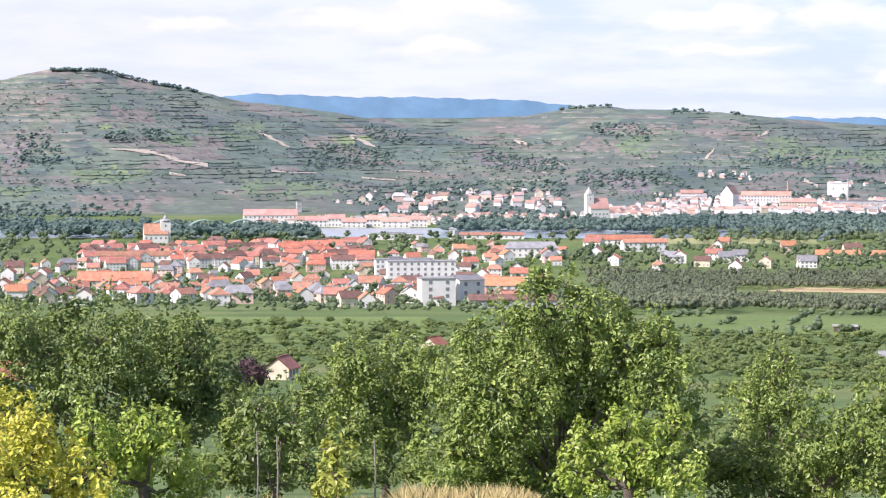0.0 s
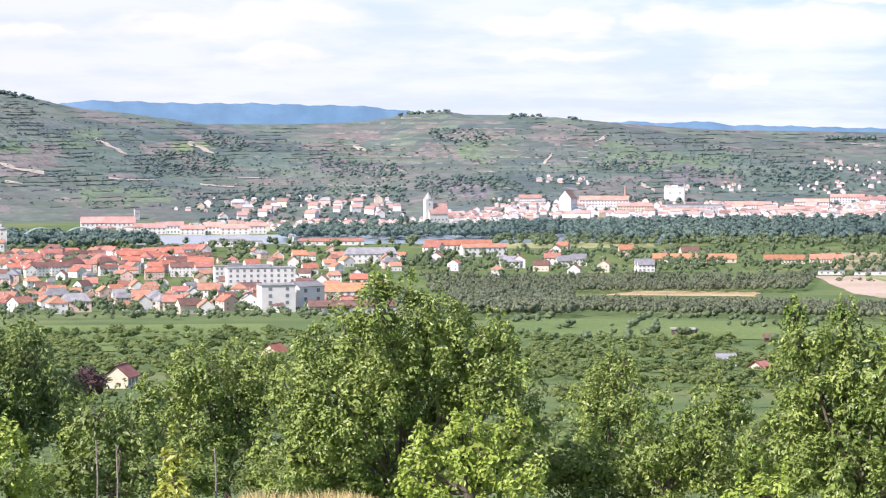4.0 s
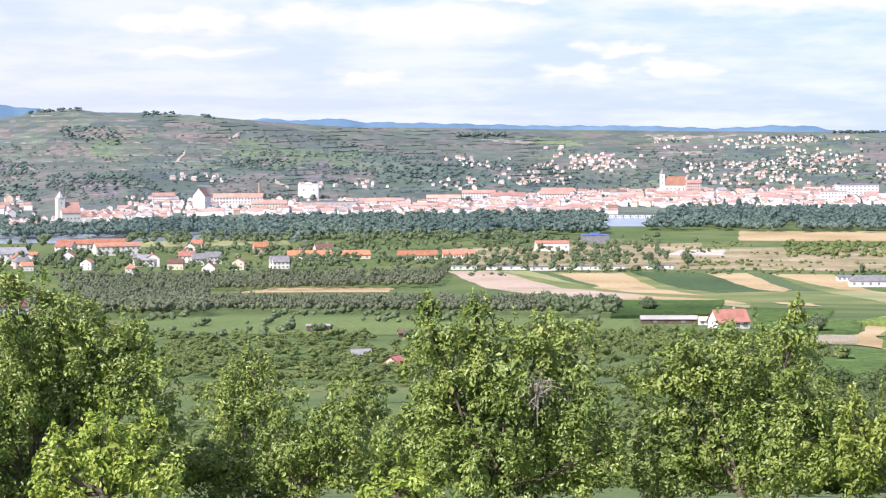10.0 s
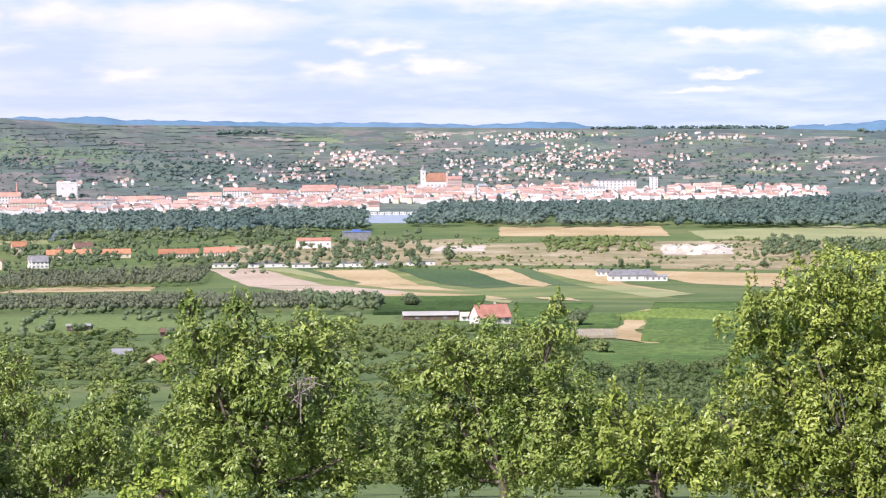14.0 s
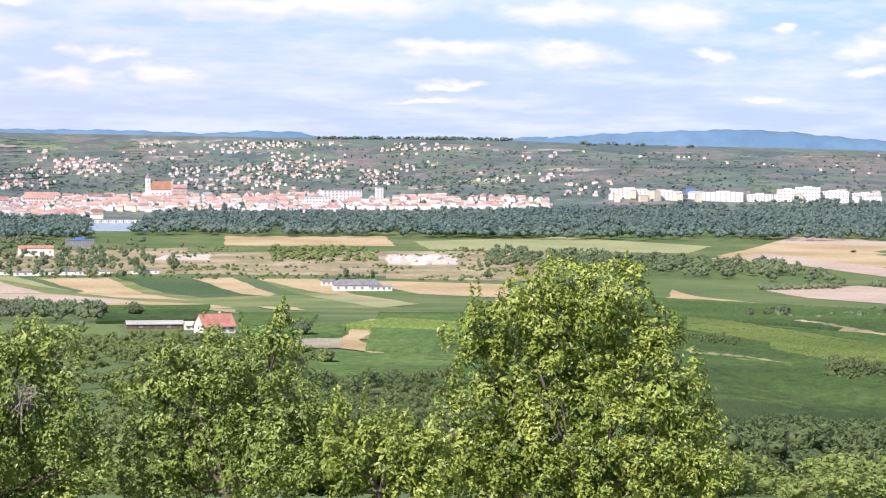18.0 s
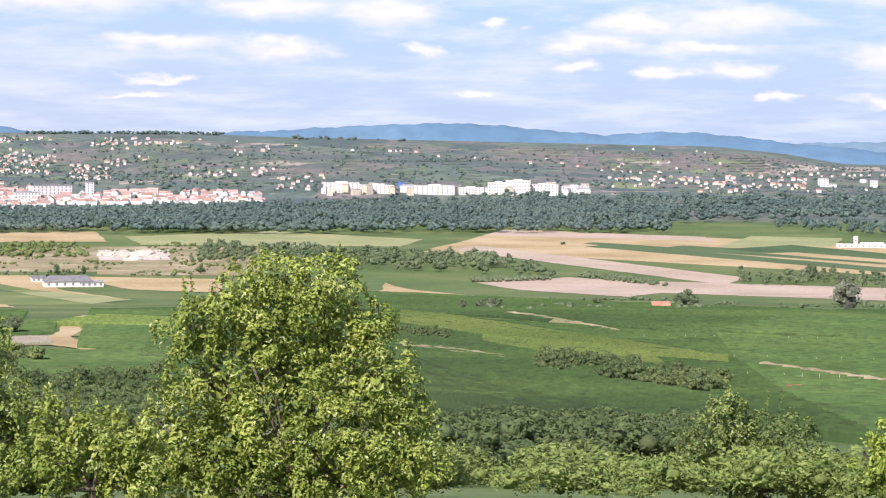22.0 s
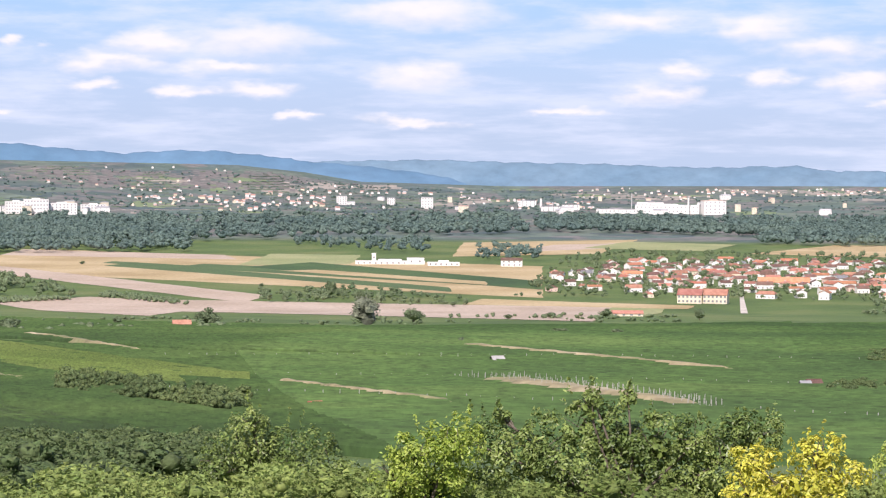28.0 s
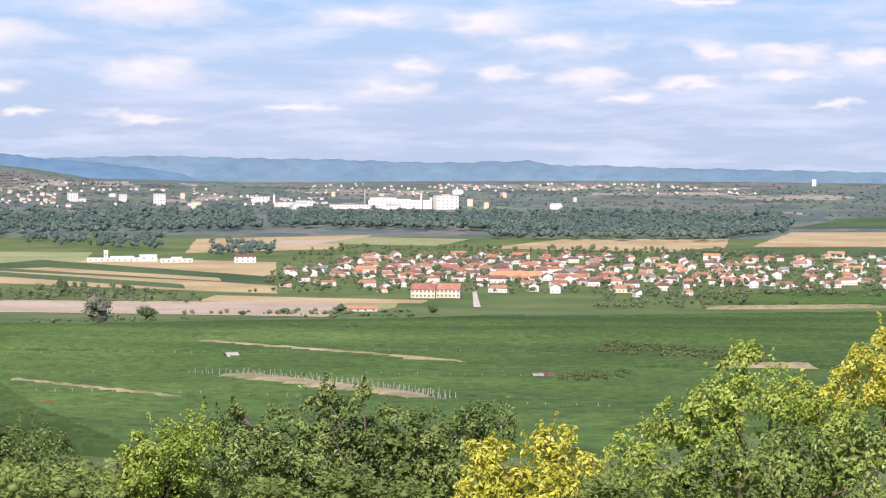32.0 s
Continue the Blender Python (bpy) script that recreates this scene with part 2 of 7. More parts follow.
SILVER = material("silver_willow", [(0.16, 0.19, 0.13), (0.24, 0.27, 0.18)], 0.3, 2.0, per="island", vary=0.2)
PLUM = material("purple_leaf", [(0.05, 0.03, 0.035), (0.09, 0.05, 0.05)], 0.3, 2.0, per="island", vary=0.2)
# aerial haze painted into the base colour of the skyline ridges
HAZED_RIDGE = material("hazed_forest", [(0.094, 0.197, 0.304), (0.119, 0.226, 0.340)], 0.004, 0.02, vary=0.1, bump=0.0)
HAZED_HILLS = material("hazed_fields", [(0.120, 0.212, 0.297), (0.151, 0.246, 0.329)], 0.006, 0.03, vary=0.1, bump=0.0)


def water_material():
    m = bpy.data.materials.new("river_water")
    m.use_nodes = True
    n = Nodes(m.node_tree)
    where = n.add("ShaderNodeTexCoord").outputs["Object"]
    ripple = n.add("ShaderNodeBump", {"Height": n.noise(where, 0.4, 4.0), "Strength": 0.4, "Distance": 0.5}).outputs[0]
    s = n.add("ShaderNodeBsdfPrincipled", {"Base Color": (0.30, 0.37, 0.42, 1), "Roughness": 0.25, "Normal": ripple})
    n.add("ShaderNodeOutputMaterial", {0: s.outputs[0]})
    return m


WATER = water_material()


def land_material():
    """Meadow near by; on the hills vine plots, scrub and stone terrace walls where the ground is steep."""
    m = bpy.data.materials.new("land")
    m.use_nodes = True
    n = Nodes(m.node_tree)
    where = n.add("ShaderNodeTexCoord").outputs["Object"]
    flat = n.add("ShaderNodeVectorMath", {0: where, 1: (1.0, 1.0, 0.0)}, operation="MULTIPLY").outputs[0]
    warp = n.add("ShaderNodeTexNoise", {"Vector": flat, "Scale": 0.006, "Detail": 3.0}).outputs["Color"]
    bent = n.add("ShaderNodeVectorMath", {0: flat, 1: n.add("ShaderNodeVectorMath", {0: warp, "Scale": 130.0}, operation="SCALE").outputs[0]}, operation="ADD").outputs[0]
    plots = n.add("ShaderNodeTexVoronoi", {"Vector": bent, "Scale": 0.014})
    pick = n.add("ShaderNodeSeparateXYZ", {0: plots.outputs["Color"]}).outputs[0]
    # hill tones are raised and tinted blue to paint in the hazy distance
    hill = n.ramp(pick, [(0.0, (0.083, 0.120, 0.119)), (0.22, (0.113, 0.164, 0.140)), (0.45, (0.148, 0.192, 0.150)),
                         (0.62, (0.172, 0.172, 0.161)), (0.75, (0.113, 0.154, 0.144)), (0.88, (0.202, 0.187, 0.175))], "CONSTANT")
    broad = n.noise(flat, 0.0022, 4.0)
    hill = n.mix(n.ramp(broad, [(0.45, 0.0), (0.68, 0.55)]), hill, (0.17, 0.165, 0.135, 1))
    grain = n.noise(flat, 0.05, 5.0, 0.7)
    hill = n.mix(1.0, hill, n.ramp(grain, [(0.3, 0.6), (0.7, 1.3)]), "MULTIPLY")
    hill = n.mix(n.ramp(n.noise(flat, 0.016, 5.0, 0.65), [(0.50, 0.0), (0.60, 0.75)]), hill, (0.085, 0.125, 0.095, 1))
    up = n.add("ShaderNodeSeparateXYZ", {0: n.add("ShaderNodeNewGeometry").outputs["True Normal"]}).outputs[2]
    wall = n.math("MULTIPLY", n.ramp(up, [(0.86, 0.85), (0.94, 0.0)]), n.ramp(n.noise(flat, 0.009, 4.0), [(0.40, 0.0), (0.56, 1.0)]))
    hill = n.mix(wall, hill, (0.34, 0.30, 0.25, 1))
    meadow = n.ramp(n.noise(flat, 0.012, 4.0), [(0.35, (0.07, 0.12, 0.027)), (0.5, (0.10, 0.16, 0.036)), (0.68, (0.16, 0.19, 0.06))])
    meadow = n.mix(1.0, meadow, n.ramp(n.noise(flat, 0.6, 4.0, 0.7), [(0.3, 0.7), (0.7, 1.2)]), "MULTIPLY")
    # beyond about 2.9 km the haze-tinted hill colours take over from meadow
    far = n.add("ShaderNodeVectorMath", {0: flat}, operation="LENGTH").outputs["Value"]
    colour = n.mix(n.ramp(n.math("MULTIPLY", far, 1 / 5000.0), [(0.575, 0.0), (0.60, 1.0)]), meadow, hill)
    relief = n.add("ShaderNodeBump", {"Height": grain, "Strength": 0.5, "Distance": 2.0}).outputs[0]
    s = n.add("ShaderNodeBsdfPrincipled", {"Base Color": colour, "Roughness": 0.9, "Normal": relief})
    n.add("ShaderNodeOutputMaterial", {0: s.outputs[0]})
    return m


LAND = land_material()

# ---- the lie of the land ----
# -- terrain --
# fall below the eye against distance: an orchard slope, vineyards, then the river plain
SLOPE_D = [0, 10, 30, 50, 60, 100, 150, 280, 450, 690, 1000, 1350, 1720, 1800, 6000]
SLOPE_Z = [118.4, 117.4, 114.7, 112.0, 110.5, 104.7, 98.0, 83.6, 69.5, 53.0, 39.0, 18.5, 0.7, 0, 0]
# skyline of the hills across the river: bearing and rise in degrees
SKYLINE = [(-180, 0.0), (-20, 0.4), (-10.12, 0.724), (-9.61, 0.868), (-9.04, 0.974), (-7.83, 0.981), (-6.93, 0.741), (-5.65, 0.502), (-4.61, 0.260), (-3.71, 0.185), (-2.41, 0.008),
           (-1.89, -0.094), (0.20, -0.100), (1.89, -0.042), (2.61, 0.091), (3.75, 0.211), (4.23, 0.122), (5.26, 0.112), (6.42, 0.052), (7.84, -0.085), (10.00, -0.231),
           (11.99, -0.256), (15.24, -0.313), (21.09, -0.385), (24.95, -0.387), (27.16, -0.465), (35.66, -0.607), (37.35, -0.676), (36.93, -0.629),
           (38.48, -0.790), (39.79, -1.005), (43.18, -1.089), (50.93, -1.029), (57.84, -1.055), (180, -1.1)]
FOOT = [(-180, 2950), (-12, 2950), (0, 3000), (10, 3100), (18, 3150), (30, 3350), (40, 3500), (70, 3600), (180, 3600)]
RIDGE = [(-180, 4000), (-12, 4000), (-3, 4050), (2, 4300), (8, 4100), (14, 4400), (40, 4400), (180, 4500)]


TURN = np.arange(-180, 180.01, 0.05)


def eased(line, reach):
    """The line of (bearing, value) with its corners rounded off over so many degrees."""
    k = np.exp(-0.5 * (np.arange(-3 * reach, 3 * reach + 0.01, 0.05) / reach) ** 2)
    y = np.interp(TURN, *zip(*sorted(line)))
    return np.convolve(np.pad(y, len(k) // 2, mode="edge"), k / k.sum(), "valid")[:len(TURN)]


RISE_SOFT, FOOT_SOFT, RIDGE_SOFT = eased(SKYLINE, 0.7), eased(FOOT, 1.5), eased(RIDGE, 1.5)


def height(bearing, d, smooth=False):
    """Height of the ground above the river plain."""
    z = np.interp(d, SLOPE_D, SLOPE_Z)
    foot, ridge = np.interp(bearing, TURN, FOOT_SOFT), np.interp(bearing, TURN, RIDGE_SOFT)
    s = np.clip((d - foot) / (ridge - foot), 0, 1)
    soft = np.interp(bearing, TURN, RISE_SOFT)
    rise = soft + (np.interp(bearing, *zip(*sorted(SKYLINE))) - soft) * s ** 8
    low = -np.degrees(np.arctan2(120.0, foot))
    x, y = d * np.sin(np.radians(bearing)), d * np.cos(np.radians(bearing))
    el = low + (rise - low) * s ** 0.9
    fold = np.sin(x / 210 + 1.3 * np.sin(y / 330)) + 0.6 * np.sin(x / 90 + y / 140) + 0.5 * np.sin(y / 120 - x / 300)
    el = el + fold * 0.085 * np.sin(np.pi * s) * np.clip(rise - low - 0.8, 0, 1.6)
    hill = 120 + d * np.tan(np.radians(el))
    back = np.clip((d - ridge) / 500.0, 0, 1)
    hill = hill * (1 - 0.55 * back)
    if not smooth:  # terraces cut into the steep vine hills
        t = 8.5
        k = np.floor(hill / t)
        f = hill / t - k
        step = (k + np.clip((f - 0.72) / 0.28, 0, 1) * 0.8 + f * 0.2) * t
        much = np.clip((rise + 0.35) / 0.3, 0, 1) * np.clip(s * 12 - 0.3, 0, 1) * (back <= 0)
        hill = hill + (step - hill) * much * 0.5
    return np.where(d > foot, np.maximum(hill, 0), z)
# -- end terrain --


def at(bearing, d, up=0.0):
    z = float(height(np.array([bearing]), np.array([float(d)]), True)[0])
    return Vector((d * math.sin(radians(bearing)), d * math.cos(radians(bearing)), z + up))


def mesh_object(name, verts, faces, mat, parent=None, label="", smooth=False):
    """verts (n, 3) and faces (m, 3 or 4) as arrays."""
    me = bpy.data.meshes.new(name)
    verts, faces = np.asarray(verts, np.float32), np.asarray(faces, np.int32)
    k = faces.shape[1]
    me.vertices.add(len(verts)), me.loops.add(faces.size), me.polygons.add(len(faces))
    me.vertices.foreach_set("co", verts.ravel())
    me.loops.foreach_set("vertex_index", faces.ravel())
    me.polygons.foreach_set("loop_start", np.arange(0, faces.size, k, dtype=np.int32))
    me.update(calc_edges=True)
    me.validate()
    me.polygons.foreach_set("use_smooth", np.full(len(faces), bool(smooth)))
    me.materials.append(mat)
    ob = new(name, me)
    if parent:
        ob.parent = parent
    if label:
        tagged(ob, label)
    return ob


def grid_faces(rows, cols):
    i = np.arange(rows - 1)[:, None] * cols + np.arange(cols - 1)[None, :]
    return np.stack([i, i + 1, i + cols + 1, i + cols], -1).reshape(-1, 4)


# plot colours on the hills, shifted to blue-grey to include haze
HILL_GREEN = material("hill_vines", [(0.124, 0.184, 0.110), (0.167, 0.227, 0.136)], 0.02, 0.12, vary=0.3)
HILL_BRIGHT = material("bright_hill_vines", [(0.165, 0.228, 0.110), (0.223, 0.281, 0.143)], 0.02, 0.12, vary=0.2)
HILL_BROWN = material("hill_scrub", [(0.166, 0.153, 0.140), (0.224, 0.204, 0.185)], 0.02, 0.12, vary=0.3)
HILL_PURPLE = material("hill_heath", [(0.149, 0.142, 0.158), (0.203, 0.188, 0.202)], 0.02, 0.12, vary=0.3)
TRACK = material("pale_track", [(0.40, 0.35, 0.29), (0.48, 0.42, 0.35)], 0.02, 0.2)


def four(*q):
    return [(q[i], q[i + 1]) for i in range(0, 8, 2)]


# plots and tracks on the vine hills, corner by corner (bearing, distance)
HILL_PLOTS = []
HILL_PLOTS.append((HILL_GREEN, [four(-8.48, 3194, -6.66, 3230, -6.81, 3307, -8.41, 3276), four(-6.49, 3500, -5.71, 3545, -5.65, 3693, -6.36, 3618), four(-10.13, 3085, -9.35, 3085, -9.37, 3174, -10.13, 3189), four(-5.00, 3635, -4.10, 3717, -4.23, 3866, -5.00, 3782),
          four(4.09, 3734, 4.87, 3711, 4.88, 3866, 4.22, 3884), four(7.09, 3630, 8.13, 3584, 8.26, 3866, 7.22, 3824), four(8.26, 3528, 9.30, 3545, 9.30, 3793, 8.39, 3746), four(-4.75, 3125, -2.40, 3149, -2.41, 3381, -4.62, 3271), four(8.80, 3539, 10.36, 3567, 10.36, 3884, 8.93, 3764)]))
HILL_PLOTS.append((HILL_BROWN, [four(-7.64, 3590, -6.58, 3664, -6.65, 3770, -7.51, 3682), four(-9.49, 3664, -8.70, 3647, -8.60, 3752, -9.36, 3764), four(-5.84, 3424, -5.13, 3456, -5.13, 3647, -5.58, 3630), four(-8.61, 2966, -6.30, 2999, -6.30, 3115, -8.48, 3085), four(-10.13, 3199, -9.65, 3194, -9.62, 3344, -10.13, 3360),
          four(0.98, 4028, 2.28, 3977, 2.61, 4105, 1.24, 4170), four(3.05, 3788, 4.09, 3734, 4.09, 3860, 3.18, 3909), four(0.71, 3647, 1.62, 3612, 1.49, 3805, 0.84, 3811), four(4.09, 3903, 5.14, 3860, 5.14, 3952, 4.23, 3990), four(5.94, 3824, 7.24, 3793, 7.24, 3909, 6.08, 3909),
          four(31.75, 4066, 37.35, 4060, 37.35, 4297, 32.01, 4236), four(32.81, 3965, 38.23, 4028, 38.49, 4331, 32.81, 4210)]))
HILL_PLOTS.append((HILL_PURPLE, [four(3.46, 3266, 4.76, 3189, 4.50, 3370, 3.46, 3495), four(8.78, 3408, 9.69, 3418, 9.56, 3618, 8.91, 3601), four(0.59, 3641, 2.81, 3495, 2.68, 3705, 0.85, 3793), four(-10.00, 3339, -9.37, 3333, -9.49, 3478, -9.93, 3495)]))
HILL_PLOTS.append((HILL_BRIGHT, [four(-2.54, 3740, -1.82, 3788, -1.89, 3878, -2.51, 3817), four(-7.83, 3539, -7.19, 3573, -7.22, 3595, -7.81, 3562), four(-2.62, 3740, -1.99, 3770, -2.05, 3860, -2.56, 3830), four(-7.58, 3266, -6.88, 3286, -6.94, 3312, -7.58, 3297)]))
FAR_TAN = material("far_fields", [(0.30, 0.27, 0.23), (0.40, 0.35, 0.29)], 0.01, 0.1, vary=0.15)
HILL_PLOTS.append((FAR_TAN, [four(48.29, 4216, 52.59, 4203, 52.59, 4317, 48.29, 4324), four(44.90, 4053, 47.51, 4053, 47.51, 4170, 44.90, 4170), four(54.53, 3990, 57.09, 4015, 57.09, 4124, 54.53, 4098), four(44.22, 4105, 46.43, 4085, 46.43, 4203, 44.22, 4216),
                   four(51.94, 4079, 54.27, 4098, 54.27, 4163, 51.94, 4163), four(41.53, 3952, 43.08, 3971, 43.08, 4053, 41.53, 4028), four(16.93, 4283, 18.63, 4283, 18.63, 4331, 16.93, 4331), four(38.00, 4085, 40.57, 4223, 40.57, 4358, 38.00, 4183)]))


_pick = random.Random(3)
for mat in (HILL_GREEN, HILL_BROWN, HILL_GREEN, HILL_BRIGHT, FAR_TAN):
    strips = []
    for _ in range(26):
        b, d, w, t = _pick.uniform(13, 57), _pick.uniform(3520, 4340), _pick.uniform(0.35, 1.5), _pick.uniform(20, 60)
        k = _pick.uniform(-30, 30)
        strips.append(four(b, d, b + w, d + k, b + w, d + k + t, b, d + t))
    HILL_PLOTS.append((mat, strips))


def build_ground():
    bearings = np.concatenate([np.arange(-180, -14, 4.0), np.arange(-14, 62.01, 0.13), np.arange(64, 181, 4.0)])
    rings = np.concatenate([np.linspace(0.0, 60, 31), np.geomspace(63, 2500, 80), np.array(SLOPE_D[5:-1], float), np.arange(2530, 2930, 40), np.arange(2940, 4420, 7.0), np.arange(4430, 4990, 40)])
    rings = np.unique(np.round(rings, 3))
    b, d = np.meshgrid(bearings, rings)
    z = height(b, d)
    behind = (np.abs(b) > 90) & (d < 1500)
    z = np.where(behind, 118.4 + 0.02 * d, z)
    v = np.stack([d * np.sin(np.radians(b)), d * np.cos(np.radians(b)), z], -1).reshape(-1, 3)
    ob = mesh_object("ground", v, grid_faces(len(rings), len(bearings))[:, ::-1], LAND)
    fb = (b[:-1, :-1] + b[1:, 1:]) / 2
    fd = (d[:-1, :-1] + d[1:, 1:]) / 2
    wob = 0.17 * np.sin(fd / 29 + fb * 5) + 0.11 * np.sin(fd / 11 - fb * 11) + 0.08 * np.sin(fb * 37 + fd / 50)
    fb, fd = fb + wob, fd + 130 * wob * np.sin(fb * 7 + 1)
    index = np.zeros(fb.shape, np.int32)
    patchy = np.sin(fd / 37 + fb * 3.1) + np.sin(fb * 6.3 - fd / 61) + 0.8 * np.sin(fb * 15 + fd / 17) + 0.6 * np.sin(fb * 41 - fd / 9) > -0.9
    for k, (mat, plots) in enumerate(HILL_PLOTS):
        ob.data.materials.append(mat)
        for q in plots:
            hit = np.ones(fb.shape, bool)
            area = sum(q[i][0] * q[(i + 1) % 4][1] - q[(i + 1) % 4][0] * q[i][1] for i in range(4))
            for i in range(4):
                (b0, d0), (b1, d1) = q[i], q[(i + 1) % 4]
                hit &= ((b1 - b0) * (fd - d0) - (d1 - d0) * (fb - b0)) * np.sign(area) >= 0
            index[hit & patchy] = k + 1
    ob.data.polygons.foreach_set("material_index", index.ravel())
    tagged(ob, "green valley ground rising to terraced vine hills", "ground", kind="structure")


build_ground()


def terrace_band(name, low, high, step, first, last, mat, label, tall, cut, seed):
    """Walls or vine rows that follow the contours of the vine hills, broken where noise says so."""
    bearings = np.arange(first, last, 0.12)
    dist = np.arange(3000, 4300, 4.0)
    bb, dd = np.meshgrid(bearings, dist)
    hill = height(bb, dd, True)
    foot, ridge = np.interp(bearings, *zip(*FOOT)), np.interp(bearings, *zip(*RIDGE))
    vs, fs, k = [], [], 0
    for level in np.arange(low, high, step):
        i = np.argmax(hill > level, axis=0)
        d = dist[i] + 3 * np.sin(bearings * 9 + level)
        keep = np.array([noise.noise(Vector((b * 1.1, level * 0.035, seed))) + 0.45 * noise.noise(Vector((b * 4.0, level * 0.2, seed + 9))) for b in bearings]) > cut
        keep &= (i > 0) & (d > foot + 15) & (d < ridge - 20)
        x, y = d * np.sin(np.radians(bearings)), d * np.cos(np.radians(bearings))
        z = height(bearings, d, False)
        h = tall * (0.75 + 0.35 * np.sin(bearings * 31 + level))
        for a in np.nonzero(keep[:-1] & keep[1:])[0]:
            e = a + 1
            vs += [(x[a], y[a], z[a] - 1.5), (x[e], y[e], z[e] - 1.5), (x[e], y[e], z[e] + h[e]), (x[a], y[a], z[a] + h[a])]
            vs += [(x[e] * 1.0004, y[e] * 1.0004, z[e] + h[e]), (x[a] * 1.0004, y[a] * 1.0004, z[a] + h[a])]
            fs += [(k, k + 1, k + 2, k + 3), (k + 3, k + 2, k + 4, k + 5)]
            k += 6
    return tagged(mesh_object(name, vs, fs, mat), label, "terrace", kind="stuff")


# terrace colours carry the same blue haze tint as the hillside
TERRACE_STONE = material("terrace_stone", [(0.273, 0.251, 0.235), (0.393, 0.357, 0.335)], 0.03, 0.4, vary=0.25)
TERRACE_VINE = material("terrace_vines", [(0.130, 0.178, 0.132), (0.167, 0.216, 0.152)], 0.03, 0.4, vary=0.3)
terrace_band("terrace_walls", 14, 330, 8.5, -12.5, 14.5, TERRACE_STONE, "dry stone terrace walls and grassy banks across the vine hills", 1.7, 0.02, 3.0)
terrace_band("terrace_vines", 12, 330, 5.5, -12.5, 15.0, TERRACE_VINE, "vine rows along the terraces", 1.7, 0.02, 7.0)

terrace_band("terrace_vines", 6, 100, 3.6, 14.0, 44.0, TERRACE_VINE, "vine rows and hedges along the far slopes", 2.2, 0.14, 5.0)
terrace_band("terrace_walls", 8, 100, 5.2, 14.0, 44.0, TERRACE_STONE, "pale grassy banks along the far slopes", 1.3, 0.26, 2.0)


def backdrop(name, line, d, mat, label, base=-2.2):
    """A wooded ridge far behind the rest, with a rounded crest."""
    bearings = np.arange(line[0][0], line[-1][0], 0.1)
    rise = np.interp(bearings, *zip(*sorted(line)))
    tops = 0.012 * np.sin(bearings * 7.1) + 0.008 * np.sin(bearings * 17.3 + 1)
    rows = []
    for k, (back, f) in enumerate([(-260, 0.0), (-120, 0.55), (-50, 0.85), (-15, 0.97), (0, 1.0), (60, 0.96)]):
        dd = d + back + 0 * bearings
        zz = 120 + dd * np.tan(np.radians(base + (rise - base) * f + tops * f ** 12))
        rows.append(np.stack([dd * np.sin(np.radians(bearings)), dd * np.cos(np.radians(bearings)), zz], -1))
    ob = mesh_object(name, np.concatenate(rows), grid_faces(len(rows), len(bearings))[:, ::-1], mat, smooth=True)
    return tagged(ob, label, "hills", kind="structure")


# the blue of these ridges is haze put into their material
backdrop("backdrop_ridge_west", [(-6.29, -0.005), (-5.00, 0.375), (-4.48, 0.442), (-3.45, 0.420), (-2.15, 0.373), (-0.59, 0.379), (0.85, 0.332), (1.76, 0.322), (2.93, 0.196), (3.58, -0.036)], 4750, HAZED_RIDGE,
         "wooded ridge far behind the vine hills, coloured blue for haze")
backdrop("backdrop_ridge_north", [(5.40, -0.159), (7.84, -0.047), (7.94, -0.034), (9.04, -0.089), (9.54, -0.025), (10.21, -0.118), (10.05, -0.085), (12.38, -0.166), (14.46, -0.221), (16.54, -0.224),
         (18.50, -0.291), (19.80, -0.228), (20.57, -0.242), (21.22, -0.359), (25.08, -0.400), (26.45, -0.297)], 4780, HAZED_RIDGE, "low hills on the skyline, coloured blue for haze")
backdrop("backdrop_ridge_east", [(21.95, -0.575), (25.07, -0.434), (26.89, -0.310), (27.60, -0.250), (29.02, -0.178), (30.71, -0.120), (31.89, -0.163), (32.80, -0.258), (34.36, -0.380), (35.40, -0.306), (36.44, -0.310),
         (38.13, -0.471), (38.22, -0.518), (39.79, -0.640), (41.35, -0.814), (43.18, -1.089)], 4740, HAZED_RIDGE, "broad wooded mountain on the skyline, coloured blue for haze")
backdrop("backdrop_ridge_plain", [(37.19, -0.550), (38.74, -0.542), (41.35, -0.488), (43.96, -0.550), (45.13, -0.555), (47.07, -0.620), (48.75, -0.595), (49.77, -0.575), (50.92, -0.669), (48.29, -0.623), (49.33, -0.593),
         (50.77, -0.718), (53.23, -0.732), (55.80, -0.771), (57.94, -0.810), (62, -0.9)], 4800, HAZED_HILLS, "hills behind the wide plain, coloured pale blue for haze")


